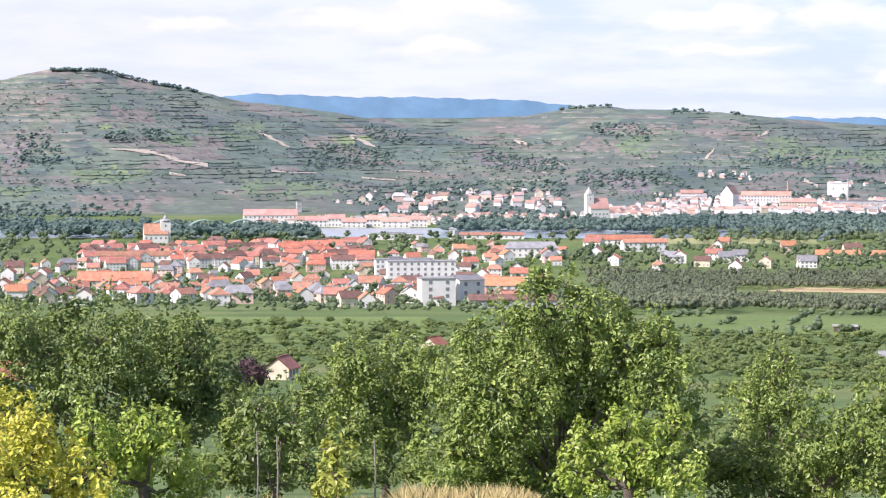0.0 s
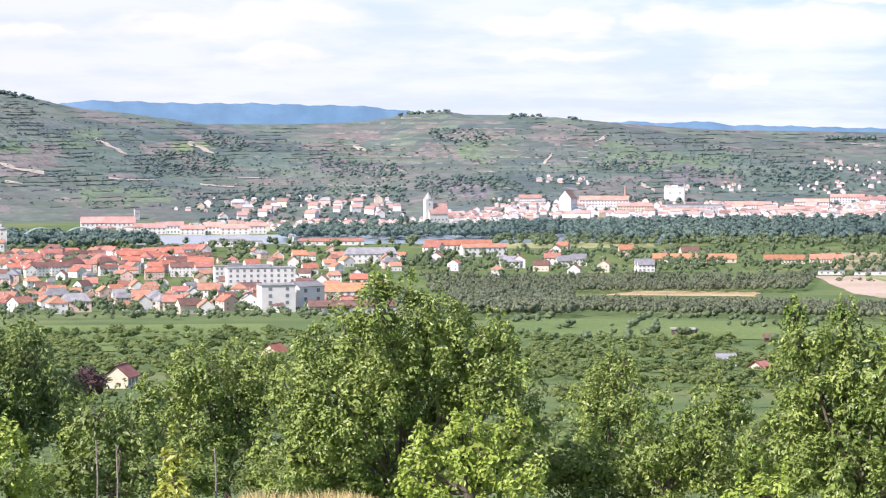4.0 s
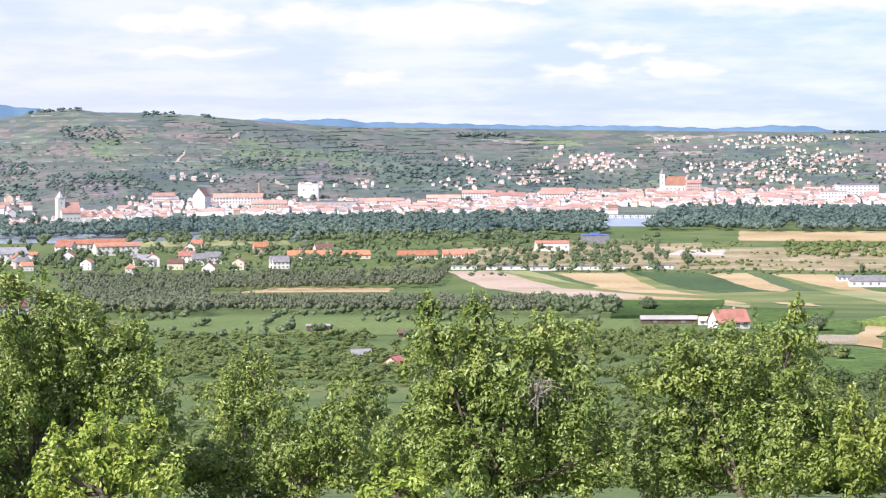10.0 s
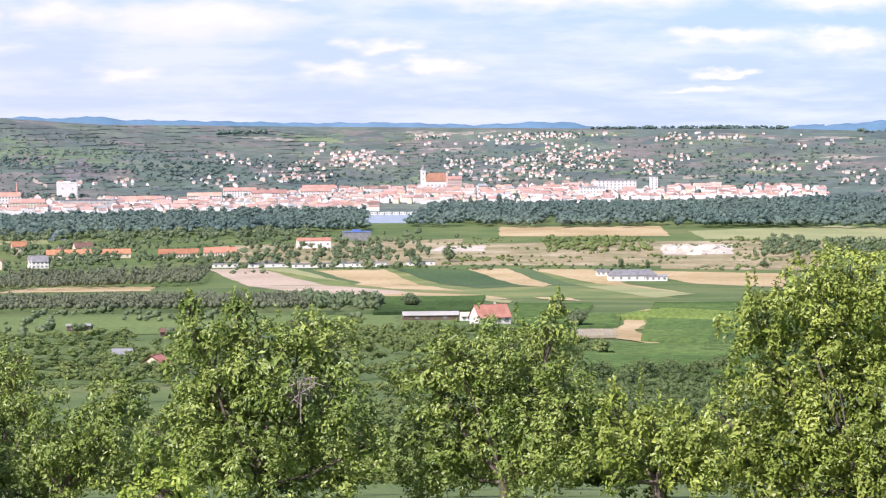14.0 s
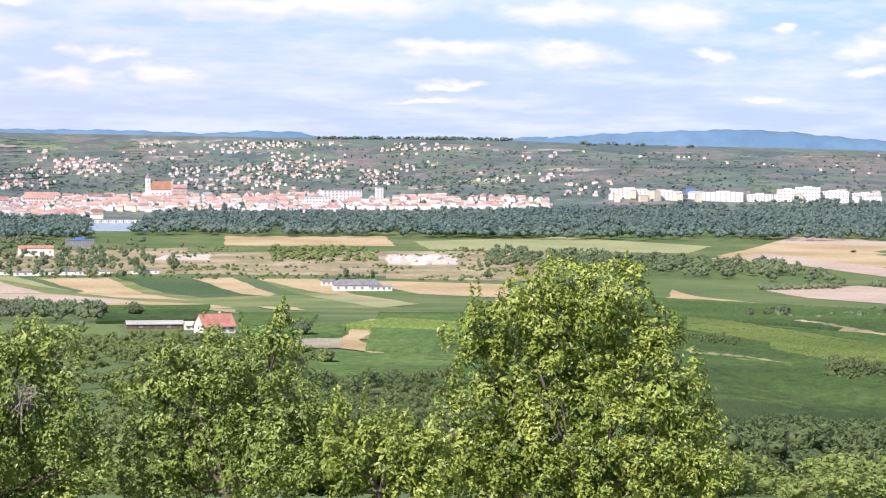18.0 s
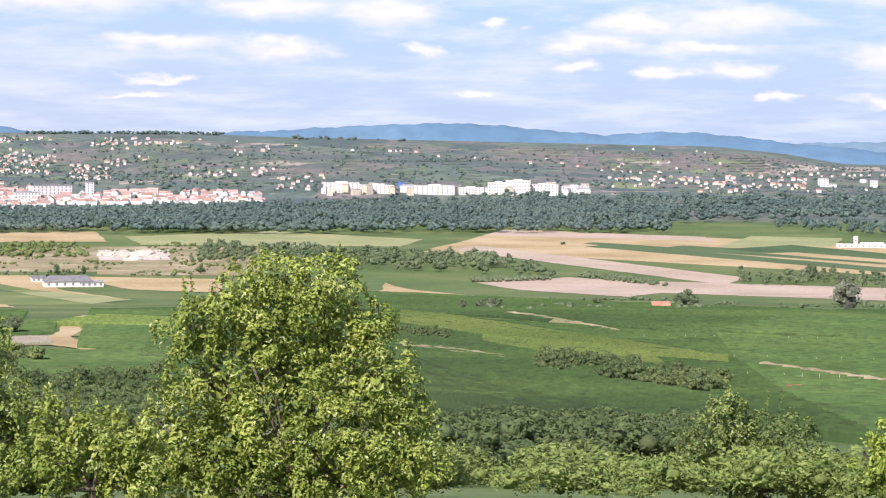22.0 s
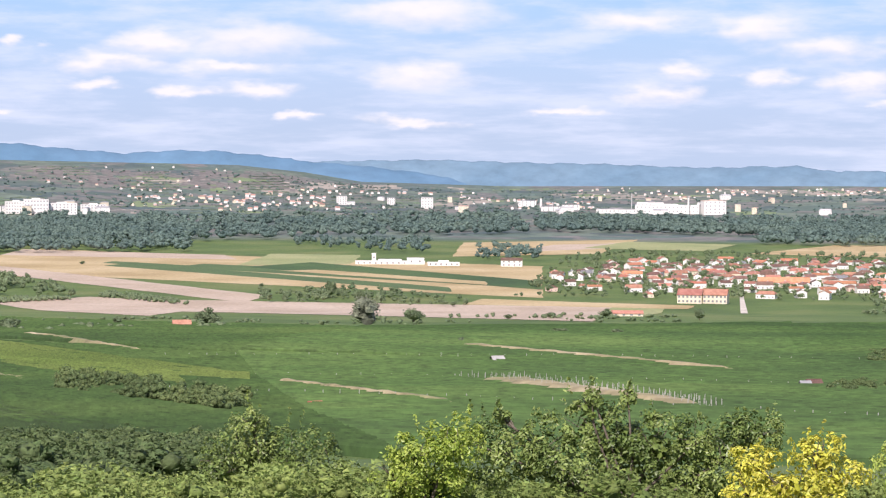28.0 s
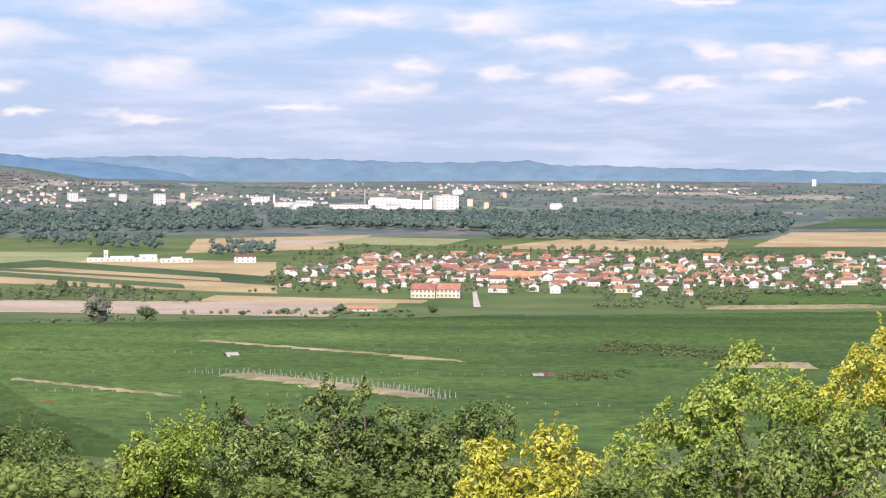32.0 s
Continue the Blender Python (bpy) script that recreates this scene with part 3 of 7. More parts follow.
# ---- fields, water and roads ----
def sheet(name, corners, mat, up=0.35, n=14, curved=False, rough=False, edge=0.8):
    """A patch of land between four corners (bearing, distance), laid over the ground; curved: its long sides run round the viewer."""
    (a, b, c, e) = [np.array([q, d]) if curved else np.array([d * math.sin(radians(q)), d * math.cos(radians(q))]) for q, d in corners]
    u, v = np.meshgrid(np.linspace(0, 1, n), np.linspace(0, 1, n))
    u, v = u[..., None], v[..., None]
    p = (a * (1 - u) + b * u) * (1 - v) + (e * (1 - u) + c * u) * v
    if curved:
        p = np.stack([p[..., 1] * np.sin(np.radians(p[..., 0])), p[..., 1] * np.cos(np.radians(p[..., 0]))], -1)
    x, y = p[..., 0], p[..., 1]
    if not curved:  # uneven edges, as ploughed
        p = p + edge * np.stack([np.sin(y / 17 + x / 31) + 0.6 * np.sin(y / 6.1), np.sin(x / 13 - y / 29) + 0.6 * np.sin(x / 5.3 + y / 9)], -1)
    d = np.hypot(p[..., 0], p[..., 1])
    z = height(np.degrees(np.arctan2(p[..., 0], p[..., 1])), d, not rough) + up
    return mesh_object(name, np.concatenate([p, z[..., None]], -1).reshape(-1, 3), grid_faces(n, n), mat)


LAID = []


def field(kind, corners, mat, label, rank=0.35):
    """Later and higher-ranked fields lie a hand higher, so that no two share a plane."""
    LAID.append(kind)
    return tagged(sheet(kind, corners, mat, 0.04 + 0.25 * rank + 0.002 * len(LAID), 26), label, "field", "fields on the valley floor", "structure")


def vine_rows(name, corners, mat, label, gap=2.6, tall=1.7, bit=13.0):
    """Rows of vines as low hedges, running along the first side of the plot."""
    p = np.array([[d * math.sin(radians(q)), d * math.cos(radians(q))] for q, d in corners])
    side = (np.linalg.norm(p[3] - p[0]) + np.linalg.norm(p[2] - p[1])) / 2
    long = (np.linalg.norm(p[1] - p[0]) + np.linalg.norm(p[2] - p[3])) / 2
    rows, cols = max(2, int(side / gap)), max(2, int(long / bit))
    v, u = np.meshgrid((np.arange(rows) + 0.5) / rows, np.linspace(0, 1, cols), indexing="ij")
    across = (p[3] - p[0]) / np.linalg.norm(p[3] - p[0])
    r = np.random.default_rng(rows * cols)
    mid = ((p[0] * (1 - u[..., None]) + p[1] * u[..., None]) * (1 - v[..., None]) + (p[3] * (1 - u[..., None]) + p[2] * u[..., None]) * v[..., None])
    mid = mid + across * r.normal(0, 0.18, (rows, cols, 1))
    top = tall * r.uniform(0.72, 1.15, (rows, cols)) * np.where(r.uniform(0, 1, (rows, cols)) < 0.02, 0.25, 1.0)
    lines = []
    for off, lift in ((-0.55, 0.0), (-0.4, 0.75), (0.0, 1.0), (0.4, 0.75), (0.55, 0.0)):
        q = mid + across * off
        d = np.hypot(q[..., 0], q[..., 1])
        z = height(np.degrees(np.arctan2(q[..., 0], q[..., 1])), d, True) + np.where(lift > 0, top * lift, -0.2)
        lines.append(np.concatenate([q, z[..., None]], -1))
    verts = np.stack(lines, 1).reshape(-1, 3)
    block = grid_faces(5, cols)
    faces = (block[None] + (np.arange(rows) * 5 * cols)[:, None, None]).reshape(-1, 4)
    return tagged(mesh_object(name, verts, faces, mat), label, "vines", kind="stuff")


def bank(corners, tall, mat, label, name="grassy_bank"):
    """A grassy bank or causeway along the first side, falling to the ground on both flanks; raised so tracks show over
    the vines from the camera.
    """
    p = np.array([[d * math.sin(radians(q)), d * math.cos(radians(q))] for q, d in corners])
    u, v = np.meshgrid(np.linspace(0, 1, 40), np.array([0.0, 0.25, 0.6, 1.0]))
    lift = np.array([-0.2, 1.0, 1.0, -0.2])[:, None] * tall * (1 + 0.05 * np.sin(np.linspace(0, 50, 40)) + 0.04 * np.sin(np.linspace(0, 171, 40)))[None] * np.minimum(1, 8 * np.minimum(u, 1 - u) + 0.1)
    u, v = u[..., None], v[..., None]
    q = (p[0] * (1 - u) + p[1] * u) * (1 - v) + (p[3] * (1 - u) + p[2] * u) * v
    z = height(np.degrees(np.arctan2(q[..., 0], q[..., 1])), np.hypot(q[..., 0], q[..., 1]), True) + lift
    return tagged(mesh_object(name, np.concatenate([q, z[..., None]], -1).reshape(-1, 3), grid_faces(4, 40), mat, smooth=True), label, "bank", kind="structure")


MEADOW = material("meadow_strip", [(0.12, 0.18, 0.045), (0.17, 0.22, 0.06), (0.26, 0.26, 0.09)], 0.02, 0.3)
TAN, PALE, GREEN = "harvested tan stubble field", "pale bare soil field", "green vineyard on the valley floor"
field("meadow", four(14.18, 1398, 23.05, 1335, 21.23, 1892, 13.40, 1919), MEADOW, "green and ochre meadow strips", 0.1)
field("stubble_field", four(12.23, 1922, 13.40, 1925, 17.98, 1416, 15.10, 1407), SOIL, "pinkish stubble strip beside the plantation")
field("meadow", four(13.40, 1925, 14.34, 1925, 16.54, 1687, 15.82, 1721), PALE_GREEN, "pale green meadow strip", 0.5)
field("crop_strip", four(14.16, 1925, 14.51, 1925, 15.75, 1743, 15.60, 1730), CROP_DARK, "narrow dark green crop strip", 0.65)
field("stubble_field", four(14.71, 1889, 16.30, 1901, 18.17, 1510, 16.54, 1586), STUBBLE, TAN, 0.5)
field("vineyard", four(16.47, 1916, 18.24, 1895, 20.26, 1673, 18.50, 1586), VINE, GREEN, 0.5)
field("stubble_field", four(18.24, 1895, 19.15, 1901, 20.19, 1692, 19.93, 1621), STUBBLE, TAN, 0.65)
field("crop_strip", four(19.02, 1901, 19.67, 1901, 20.91, 1660, 20.26, 1658), CROP_DARK, "narrow dark green crop strip", 0.5)
field("stubble_field", four(19.70, 1889, 21.10, 1889, 23.43, 1440, 21.75, 1665), STUBBLE, TAN, 0.5)
field("meadow", four(20.84, 1642, 21.75, 1665, 23.43, 1440, 22.53, 1348), PALE_GREEN, "pale green meadow strip", 0.65)
field("stubble_field", four(22.14, 1874, 25.48, 1839, 25.61, 1604, 23.43, 1716), STUBBLE, TAN, 0.5)
field("fallow", four(17.84, 1950, 22.66, 1928, 22.78, 2297, 18.11, 2269), DRY_GRASS, "dry fallow land with thin grass", 0.3)
field("fallow", four(22.66, 1895, 26.37, 1877, 26.37, 2327, 22.78, 2297), DRY_GRASS, "dry fallow land with thin grass", 0.3)
field("stubble_field", four(18.95, 2394, 22.91, 2394, 22.65, 2602, 18.95, 2594), STUBBLE, TAN, 0.3)
field("meadow", four(23.68, 2334, 26.87, 2330, 26.87, 2615, 23.30, 2494), PALE_GREEN, "pale meadow by the wood", 0.3)
field("fallow", four(12.36, 2019, 17.84, 1935, 18.11, 2352, 12.36, 2261), DRY_GRASS, "dry ground among trees and sheds", 0.3)
field("gravel_yard", four(22.72, 2080, 24.33, 2087, 24.33, 2247, 22.72, 2240), GRAVEL, "pale gravel yard", 0.5)
field("gravel_yard", four(17.32, 2140, 18.63, 2140, 18.63, 2233, 17.58, 2223), GRAVEL, "pale gravel yard", 0.5)
field("vineyard", four(5.25, 855, 16.60, 814, 16.60, 976, 5.25, 1033), VINE_LIGHT, "light green vineyard strip", 0.4)
field("stubble_field", four(7.34, 1619, 10.87, 1601, 11.02, 1727, 8.12, 1732), STUBBLE, TAN, 0.4)
field("vineyard", four(-6.31, 747, -0.31, 759, -0.31, 965, -6.30, 970), VINE_LIGHT, "light green vineyard strip", 0.4)
field("meadow", four(5.16, 2308, 8.64, 2334, 8.51, 2462, 5.16, 2413), PALE_GREEN, "pale meadow behind the town", 0.4)
field("meadow", four(6.96, 2375, 8.59, 2364, 8.52, 2451, 6.96, 2462), PALE_GREEN, "pale meadow behind the town", 0.4)
# the wide eastern fields
field("stubble_field", four(30.28, 2265, 43.98, 1874, 43.98, 2341, 32.30, 2677), STUBBLE, TAN, 0.3)
field("stubble_field", four(30.18, 2216, 32.79, 2120, 32.79, 2652, 32.01, 2656), STUBBLE, TAN, 0.3)
field("meadow", four(36.93, 2334, 39.54, 2364, 39.80, 2545, 37.71, 2566), PALE_GREEN, "pale green strip by the forest", 0.4)
field("stubble_field", four(31.54, 2537, 36.93, 2443, 36.67, 2537, 32.05, 2665), SOIL, "pinkish harvested field", 0.45)
field("crop_strip", four(33.83, 2375, 43.98, 1987, 43.98, 2041, 34.09, 2409), CROP_DARK, "long green crop strip", 0.5)
field("meadow", four(42.55, 1757, 46.46, 1604, 46.85, 1779, 42.81, 1845), PALE_GREEN, "pale green meadow before the village", 0.4)
field("stubble_field", four(42.15, 1791, 47.37, 1760, 47.49, 1802, 42.54, 1857), STUBBLE, TAN, 0.5)
field("meadow", four(23.97, 2327, 29.65, 2305, 30.18, 2443, 26.67, 2610), PALE_GREEN, "pale green meadow by the wood", 0.4)
field("bare_field", four(30.70, 2261, 37.09, 1805, 37.61, 1889, 31.48, 2330), SOIL, PALE, 0.45)
field("bare_field", four(32.81, 1752, 45.16, 1443, 45.55, 1771, 34.61, 1845), SOIL, PALE, 0.45)
field("bare_field", four(31.35, 1808, 34.88, 1542, 36.44, 1802, 33.57, 1874), SOIL, PALE, 0.4)
field("crop_strip", four(33.90, 2323, 41.86, 1938, 41.86, 1997, 34.49, 2375), CROP_DARK, "long green crop strip", 0.5)
field("crop_strip", four(35.66, 2319, 39.29, 2205, 39.29, 2261, 36.18, 2360), CROP_DARK, "long green crop strip", 0.5)
field("crop_strip", four(37.09, 2301, 43.98, 1975, 43.72, 2107, 38.62, 2394), VINE, "long green crop strip", 0.5)
field("crop_strip", four(37.97, 2237, 42.67, 2035, 42.67, 2083, 38.75, 2258), STUBBLE, TAN, 0.6)
field("stubble_field", four(28.91, 1375, 32.14, 1198, 33.10, 1375, 29.29, 1795), STUBBLE, TAN, 0.55)
field("stubble_field", four(29.39, 1288, 32.91, 1312, 30.95, 1527, 29.26, 1741), STUBBLE, TAN, 0.5)
vine_rows("vine_rows", four(29.64, 691, 35.40, 313, 30.67, 284, 29.63, 300), VINE, "long rows of green vines on the slope")
field("vineyard", four(29.64, 912, 32.78, 724, 37.22, 632, 29.65, 1110), VINE_LIGHT, "light green vineyard strip", 0.5)
bank(four(29.31, 744, 32.73, 627, 32.73, 686, 29.31, 797), 1.6, DRY_GRASS, "dry grassy bank along a farm track")
bank(four(31.74, 1074, 35.07, 827, 35.01, 849, 32.00, 1097), 1.95, DRY_GRASS, "dry grassy bank along a farm track")
bank(four(37.48, 633, 42.38, 467, 42.38, 480, 37.61, 653), 1.95, DRY_GRASS, "dry grassy bank along a farm track")
bank(four(41.51, 922, 49.06, 722, 49.06, 736, 41.77, 945), 1.95, DRY_GRASS, "dry grassy bank along a farm track")
bank(four(53.79, 737, 56.49, 742, 56.49, 763, 54.17, 759), 1.95, DRY_GRASS, "pale farm track between vines")
bank(four(53.90, 1713, 57.98, 1760, 57.98, 1788, 53.90, 1746), 1.95, DRY_GRASS, "pale farm track between vines")
bank(four(41.77, 654, 47.65, 461, 48.30, 484, 43.87, 670), 2.2, DRY_GRASS, "young vineyard with pale posts on dry grass", "young_vineyard")
vine_rows("vine_rows", four(23.54, 663, 40.60, 277, 36.94, 831, 24.62, 1228), VINE, "long rows of green vines on the slope")
vine_rows("vine_rows", four(26.80, 1264, 36.94, 840, 40.59, 1202, 27.79, 1663), VINE, "long rows of green vines on the slope")
vine_rows("vine_rows", four(40.47, 283, 52.28, 277, 52.25, 732, 36.94, 848), VINE, "long rows of green vines on the slope")
vine_rows("vine_rows", four(36.94, 877, 50.98, 739, 49.69, 1452, 39.80, 1228), VINE, "long rows of green vines on the slope")
vine_rows("vine_rows", four(51.98, 351, 59.05, 375, 59.03, 728, 50.14, 711), VINE, "long rows of green vines on the slope")
vine_rows("vine_rows", four(50.14, 727, 59.03, 762, 59.01, 1689, 49.35, 1413), VINE, "long rows of green vines on the slope")
vine_rows("vine_rows", four(53.90, 1771, 59.01, 1808, 59.01, 1975, 54.55, 1892), VINE, "long rows of green vines beside the village")
field("stubble_field", four(41.89, 2521, 45.28, 2606, 46.18, 2985, 42.14, 2865), STUBBLE, TAN, 0.4)
field("bare_field", four(43.19, 2631, 46.96, 2802, 46.44, 2906, 44.23, 2820), SOIL, PALE, 0.5)
field("stubble_field", four(48.69, 2639, 54.28, 2574, 54.41, 2915, 50.65, 2883), STUBBLE, TAN, 0.4)
field("meadow", four(51.95, 2470, 58.62, 2533, 58.62, 2754, 53.89, 2673), VINE, "green meadow behind the village", 0.5)
field("stubble_field", four(54.92, 2711, 58.62, 2754, 58.61, 3179, 55.82, 3139), STUBBLE, TAN, 0.4)
field("meadow", four(44.90, 2741, 47.77, 2690, 48.43, 2870, 45.95, 2924), PALE_GREEN, "pale green meadow by the wood", 0.5)
field("vineyard", four(55.82, 3271, 58.61, 3318, 58.61, 3653, 56.84, 3601), VINE, "green field beyond the wood", 0.5)
# vineyards round the farmhouse
vine_rows("vine_rows", four(19.28, 818, 20.72, 820, 21.11, 1135, 19.28, 1128), VINE, "rows of vines by the farmhouse")
vine_rows("vine_rows", four(22.21, 749, 24.85, 706, 25.23, 1170, 22.53, 1144), VINE, "rows of vines on the slope")
vine_rows("vine_rows", four(16.01, 976, 18.37, 1010, 18.63, 1357, 16.27, 1357), VINE, "rows of vines on the plain")
vine_rows("vine_rows", four(20.85, 498, 24.86, 508, 24.85, 706, 20.85, 722), VINE, "rows of vines on the slope")
field("farm_track", four(21.60, 769, 22.78, 727, 22.02, 844, 21.60, 843), STUBBLE, "bare earth track on the slope", 0.6)
field("farm_track", four(21.60, 834, 22.12, 835, 22.67, 1057, 22.28, 1054), STUBBLE, "bare earth track on the slope", 0.7)
field("farm_track", four(22.02, 835, 22.91, 836, 23.17, 920, 22.38, 946), MEADOW, "trodden grass beside the farm track", 0.5)
vine_rows("vine_rows", four(20.63, 843, 21.68, 843, 21.75, 957, 20.76, 956), VINE, "young vine rows on the slope", gap=4.2)
field("young_vineyard", four(20.35, 768, 21.63, 769, 21.62, 839, 20.45, 838), DRY_GRASS, "young vineyard rows on bare earth", 0.6)
water = tagged(sheet("water", four(-14, 2395, 9, 2400, 9, 2600, -14, 2590), WATER, 0.12, 40, True), "grey-blue river between wooded banks", "river", kind="structure")
water_2 = tagged(sheet("water", four(15.4, 2700, 17.6, 2700, 17.6, 2930, 15.4, 2930), WATER, 0.12, 12, True), "grey-blue river arm between woods", "river", kind="structure")
road = tagged(sheet("road", four(48.54, 1711, 48.71, 1713, 48.59, 1938, 48.51, 1938), GRAVEL, 0.35, edge=0.0), "pale road leading into the village", "road", kind="structure")
road_2 = tagged(sheet("road", four(-5.03, 1132, -4.81, 1132, -4.85, 1757, -4.98, 1757), GRAVEL, 0.35, edge=0.0), "pale road leading into the town", "road", kind="structure")

vine_rows("vine_rows", four(29.64, 912, 37.22, 623, 37.22, 683, 29.65, 1086), VINE_LIGHT, "light green vine rows", tall=2.0)
vine_rows("vine_rows", four(31.54, 768, 35.77, 597, 35.38, 724, 31.54, 806), VINE_LIGHT, "light green vine rows", tall=2.0)
vine_rows("vine_rows", four(21.63, 923, 24.34, 877, 24.34, 962, 22.79, 1005), VINE_LIGHT, "light green vine rows by the track", tall=2.1)
for q in (four(-7.67, 3424, -6.68, 3429, -6.68, 3446, -7.67, 3435), four(-6.68, 3429, -5.91, 3376, -5.91, 3402, -6.68, 3446), four(-5.91, 3376, -5.42, 3376, -5.42, 3397, -5.91, 3402),
          four(-4.29, 3770, -3.55, 3682, -3.55, 3699, -4.23, 3788), four(-2.17, 3836, -1.57, 3758, -1.57, 3782, -2.12, 3866), four(-1.88, 3478, -1.10, 3446, -1.10, 3473, -1.88, 3506),
          four(6.05, 3635, 6.24, 3734, 6.20, 3746, 6.00, 3647), four(7.22, 3836, 7.48, 3909, 7.46, 3934, 7.20, 3854), four(8.26, 3370, 8.59, 3307, 8.59, 3339, 8.29, 3402), four(-6.30, 3281, -5.91, 3276, -5.91, 3292, -6.30, 3297),
          four(1.63, 3909, 1.96, 3854, 1.96, 3884, 1.63, 3940), four(-1.10, 3573, -0.32, 3556, -0.32, 3567, -1.10, 3584), four(-3.97, 3418, -2.93, 3478, -2.93, 3495, -3.97, 3435)):
    tagged(sheet("hill_track", q, TRACK, 0.8, 40, rough=True, edge=0.0), "pale track across the vine hill", "track", "tracks on the vine hills", "structure")


def posts(name, corners, n, tall, label):
    """Thin pale vineyard posts in rows."""
    r = np.random.default_rng(n)
    a = np.array(corners, float)
    vs, fs = [], []
    for i in range(n):
        u, v = (i % 42) / 41 + r.normal(0, 0.003), (i // 42 + 0.5) / (n // 42 + 1)
        b, d = (a[0] * (1 - u) + a[1] * u) * (1 - v) + (a[3] * (1 - u) + a[2] * u) * v
        x, y, z = at(b, d)
        w, h = 0.045, tall * r.uniform(0.8, 1.1)
        vs += [(x - w, y - w, z), (x + w, y - w, z), (x + w, y + w, z), (x - w, y + w, z), (x - w, y - w, z + h), (x + w, y - w, z + h), (x + w, y + w, z + h), (x - w, y + w, z + h)]
        fs += [[i * 8 + k for k in q] for q in ((0, 1, 5, 4), (1, 2, 6, 5), (2, 3, 7, 6), (3, 0, 4, 7), (4, 5, 6, 7))]
    return tagged(mesh_object(name, vs, fs, CONCRETE), label, "posts", kind="stuff")


posts("vine_posts", four(41.77, 659, 47.72, 466, 48.30, 487, 43.87, 676), 168, 2.9, "pale posts of a young vineyard")
posts("vine_posts", four(20.35, 772, 21.63, 773, 21.62, 834, 20.45, 834), 168, 1.5, "pale posts of a young vineyard")
posts("vine_posts", four(35.38, 494, 51.87, 343, 50.97, 1110, 35.38, 1001), 126, 2.1, "scattered pale posts among the vines")
field("stubble_field", four(16.01, 1418, 19.28, 1308, 18.63, 1418, 16.80, 1496), STUBBLE, TAN, 0.6)
field("meadow", four(18.24, 1306, 19.28, 1183, 19.15, 1292, 17.84, 1380), PALE_GREEN, "pale green meadow strip", 0.7)
field("stubble_field", four(19.93, 1312, 20.84, 1250, 20.58, 1350, 19.67, 1372), STUBBLE, TAN, 0.7)


# ---- trees and woods ----
rng = np.random.default_rng(4)


def ico(sub):
    bm = bmesh.new()
    bmesh.ops.create_icosphere(bm, subdivisions=sub, radius=1.0)
    v = np.array([x.co[:] for x in bm.verts])
    f = np.array([[x.index for x in q.verts] for q in bm.faces])
    bm.free()
    return v, f


ICO1, ICO2 = ico(1), ico(2)


def far_crown(leaves=40, size=0.14, lobes=4, core=0.38, small=(0.17, 0.27), fine=False, loose=1.14, heart=1.0):
    """A tree of height 1 and width about 0.9: uneven lobes with leaf sprays standing out of them."""
    way = rng.normal(0, 1, (lobes, 3))
    way[:, 2] = np.abs(way[:, 2]) * 1.2 - 0.35
    way /= np.linalg.norm(way, axis=1)[:, None]
    centres = np.concatenate([[[0, 0, 0.50]], [0, 0, 0.50] + way * rng.uniform(0.18, 0.34, (lobes, 1)) * [0.95, 0.95, 1.0]])
    radii = np.concatenate([[core], rng.uniform(*small, lobes)])
    vs, fs, k = [], [], 0
    for i, (c, r) in enumerate(zip(centres, radii)):
        v, f = ICO2 if i == 0 and fine else ICO1
        vs.append(c + v * r * heart * rng.uniform(0.70, 1.15, (len(v), 1)) * [1, 1, 1.05])
        fs.append(f + k)
        k += len(v)
    for _ in range(leaves):
        i = rng.integers(len(centres))
        w = rng.normal(0, 1, 3)
        w[2] = abs(w[2]) * 1.1 - 0.3
        w /= np.linalg.norm(w)
        q = rng.normal(0, 1, (3, 3))
        q = q / np.linalg.norm(q, axis=1)[:, None] * size * rng.uniform(0.3, 0.62)
        vs.append(centres[i] + w * radii[i] * rng.uniform(0.9, loose) + q)
        fs.append(np.array([[0, 1, 2]]) + k)
        k += 3
    v = np.concatenate(vs)
    v[:, 2] = np.maximum(v[:, 2], 0.02)
    return v, np.concatenate(fs)


CROWNS = [far_crown(60, 0.18, 5, 0.29, (0.11, 0.18), heart=0.9) for _ in range(9)]
FOREST = [far_crown(52, 0.21, 3, 0.29, (0.13, 0.2), heart=0.9) for _ in range(10)]
SLIM_CROWNS = [far_crown(36, 0.19, 3, 0.25, (0.11, 0.17), heart=0.9) for _ in range(8)]
BUSHES = [far_crown(190, 0.12, 6, 0.27, (0.12, 0.2), heart=0.8) for _ in range(7)]
NEAR_BUSHES = [far_crown(380, 0.095, 7, 0.26, (0.12, 0.2), heart=0.66) for _ in range(8)]
UNDERGROWTH = [far_crown(700, 0.085, 8, 0.24, (0.12, 0.2), loose=1.35, heart=0.5) for _ in range(5)]
TINY_CROWNS = [far_crown(6, 0.25, 1, 0.36) for _ in range(5)]
LOW_CROWNS = [far_crown(14, 0.2, 3) for _ in range(5)]


def clustered(corners, n, clumps, along=0.5, deep=14.0):
    """Chance places gathered into clumps that follow the slope."""
    c = inside(corners, clumps)[rng.integers(clumps, size=n)]
    return c + np.stack([rng.normal(0, along, n), rng.normal(0, deep, n)], -1)


def inside(corners, n):
    """n chance places (bearing, distance) between four corners."""
    (a, b, c, e) = [np.array(q, float) for q in corners]
    u, v = rng.uniform(0, 1, (n, 1)), rng.uniform(0, 1, (n, 1))
    return (a * (1 - u) + b * u) * (1 - v) + (e * (1 - u) + c * u) * v


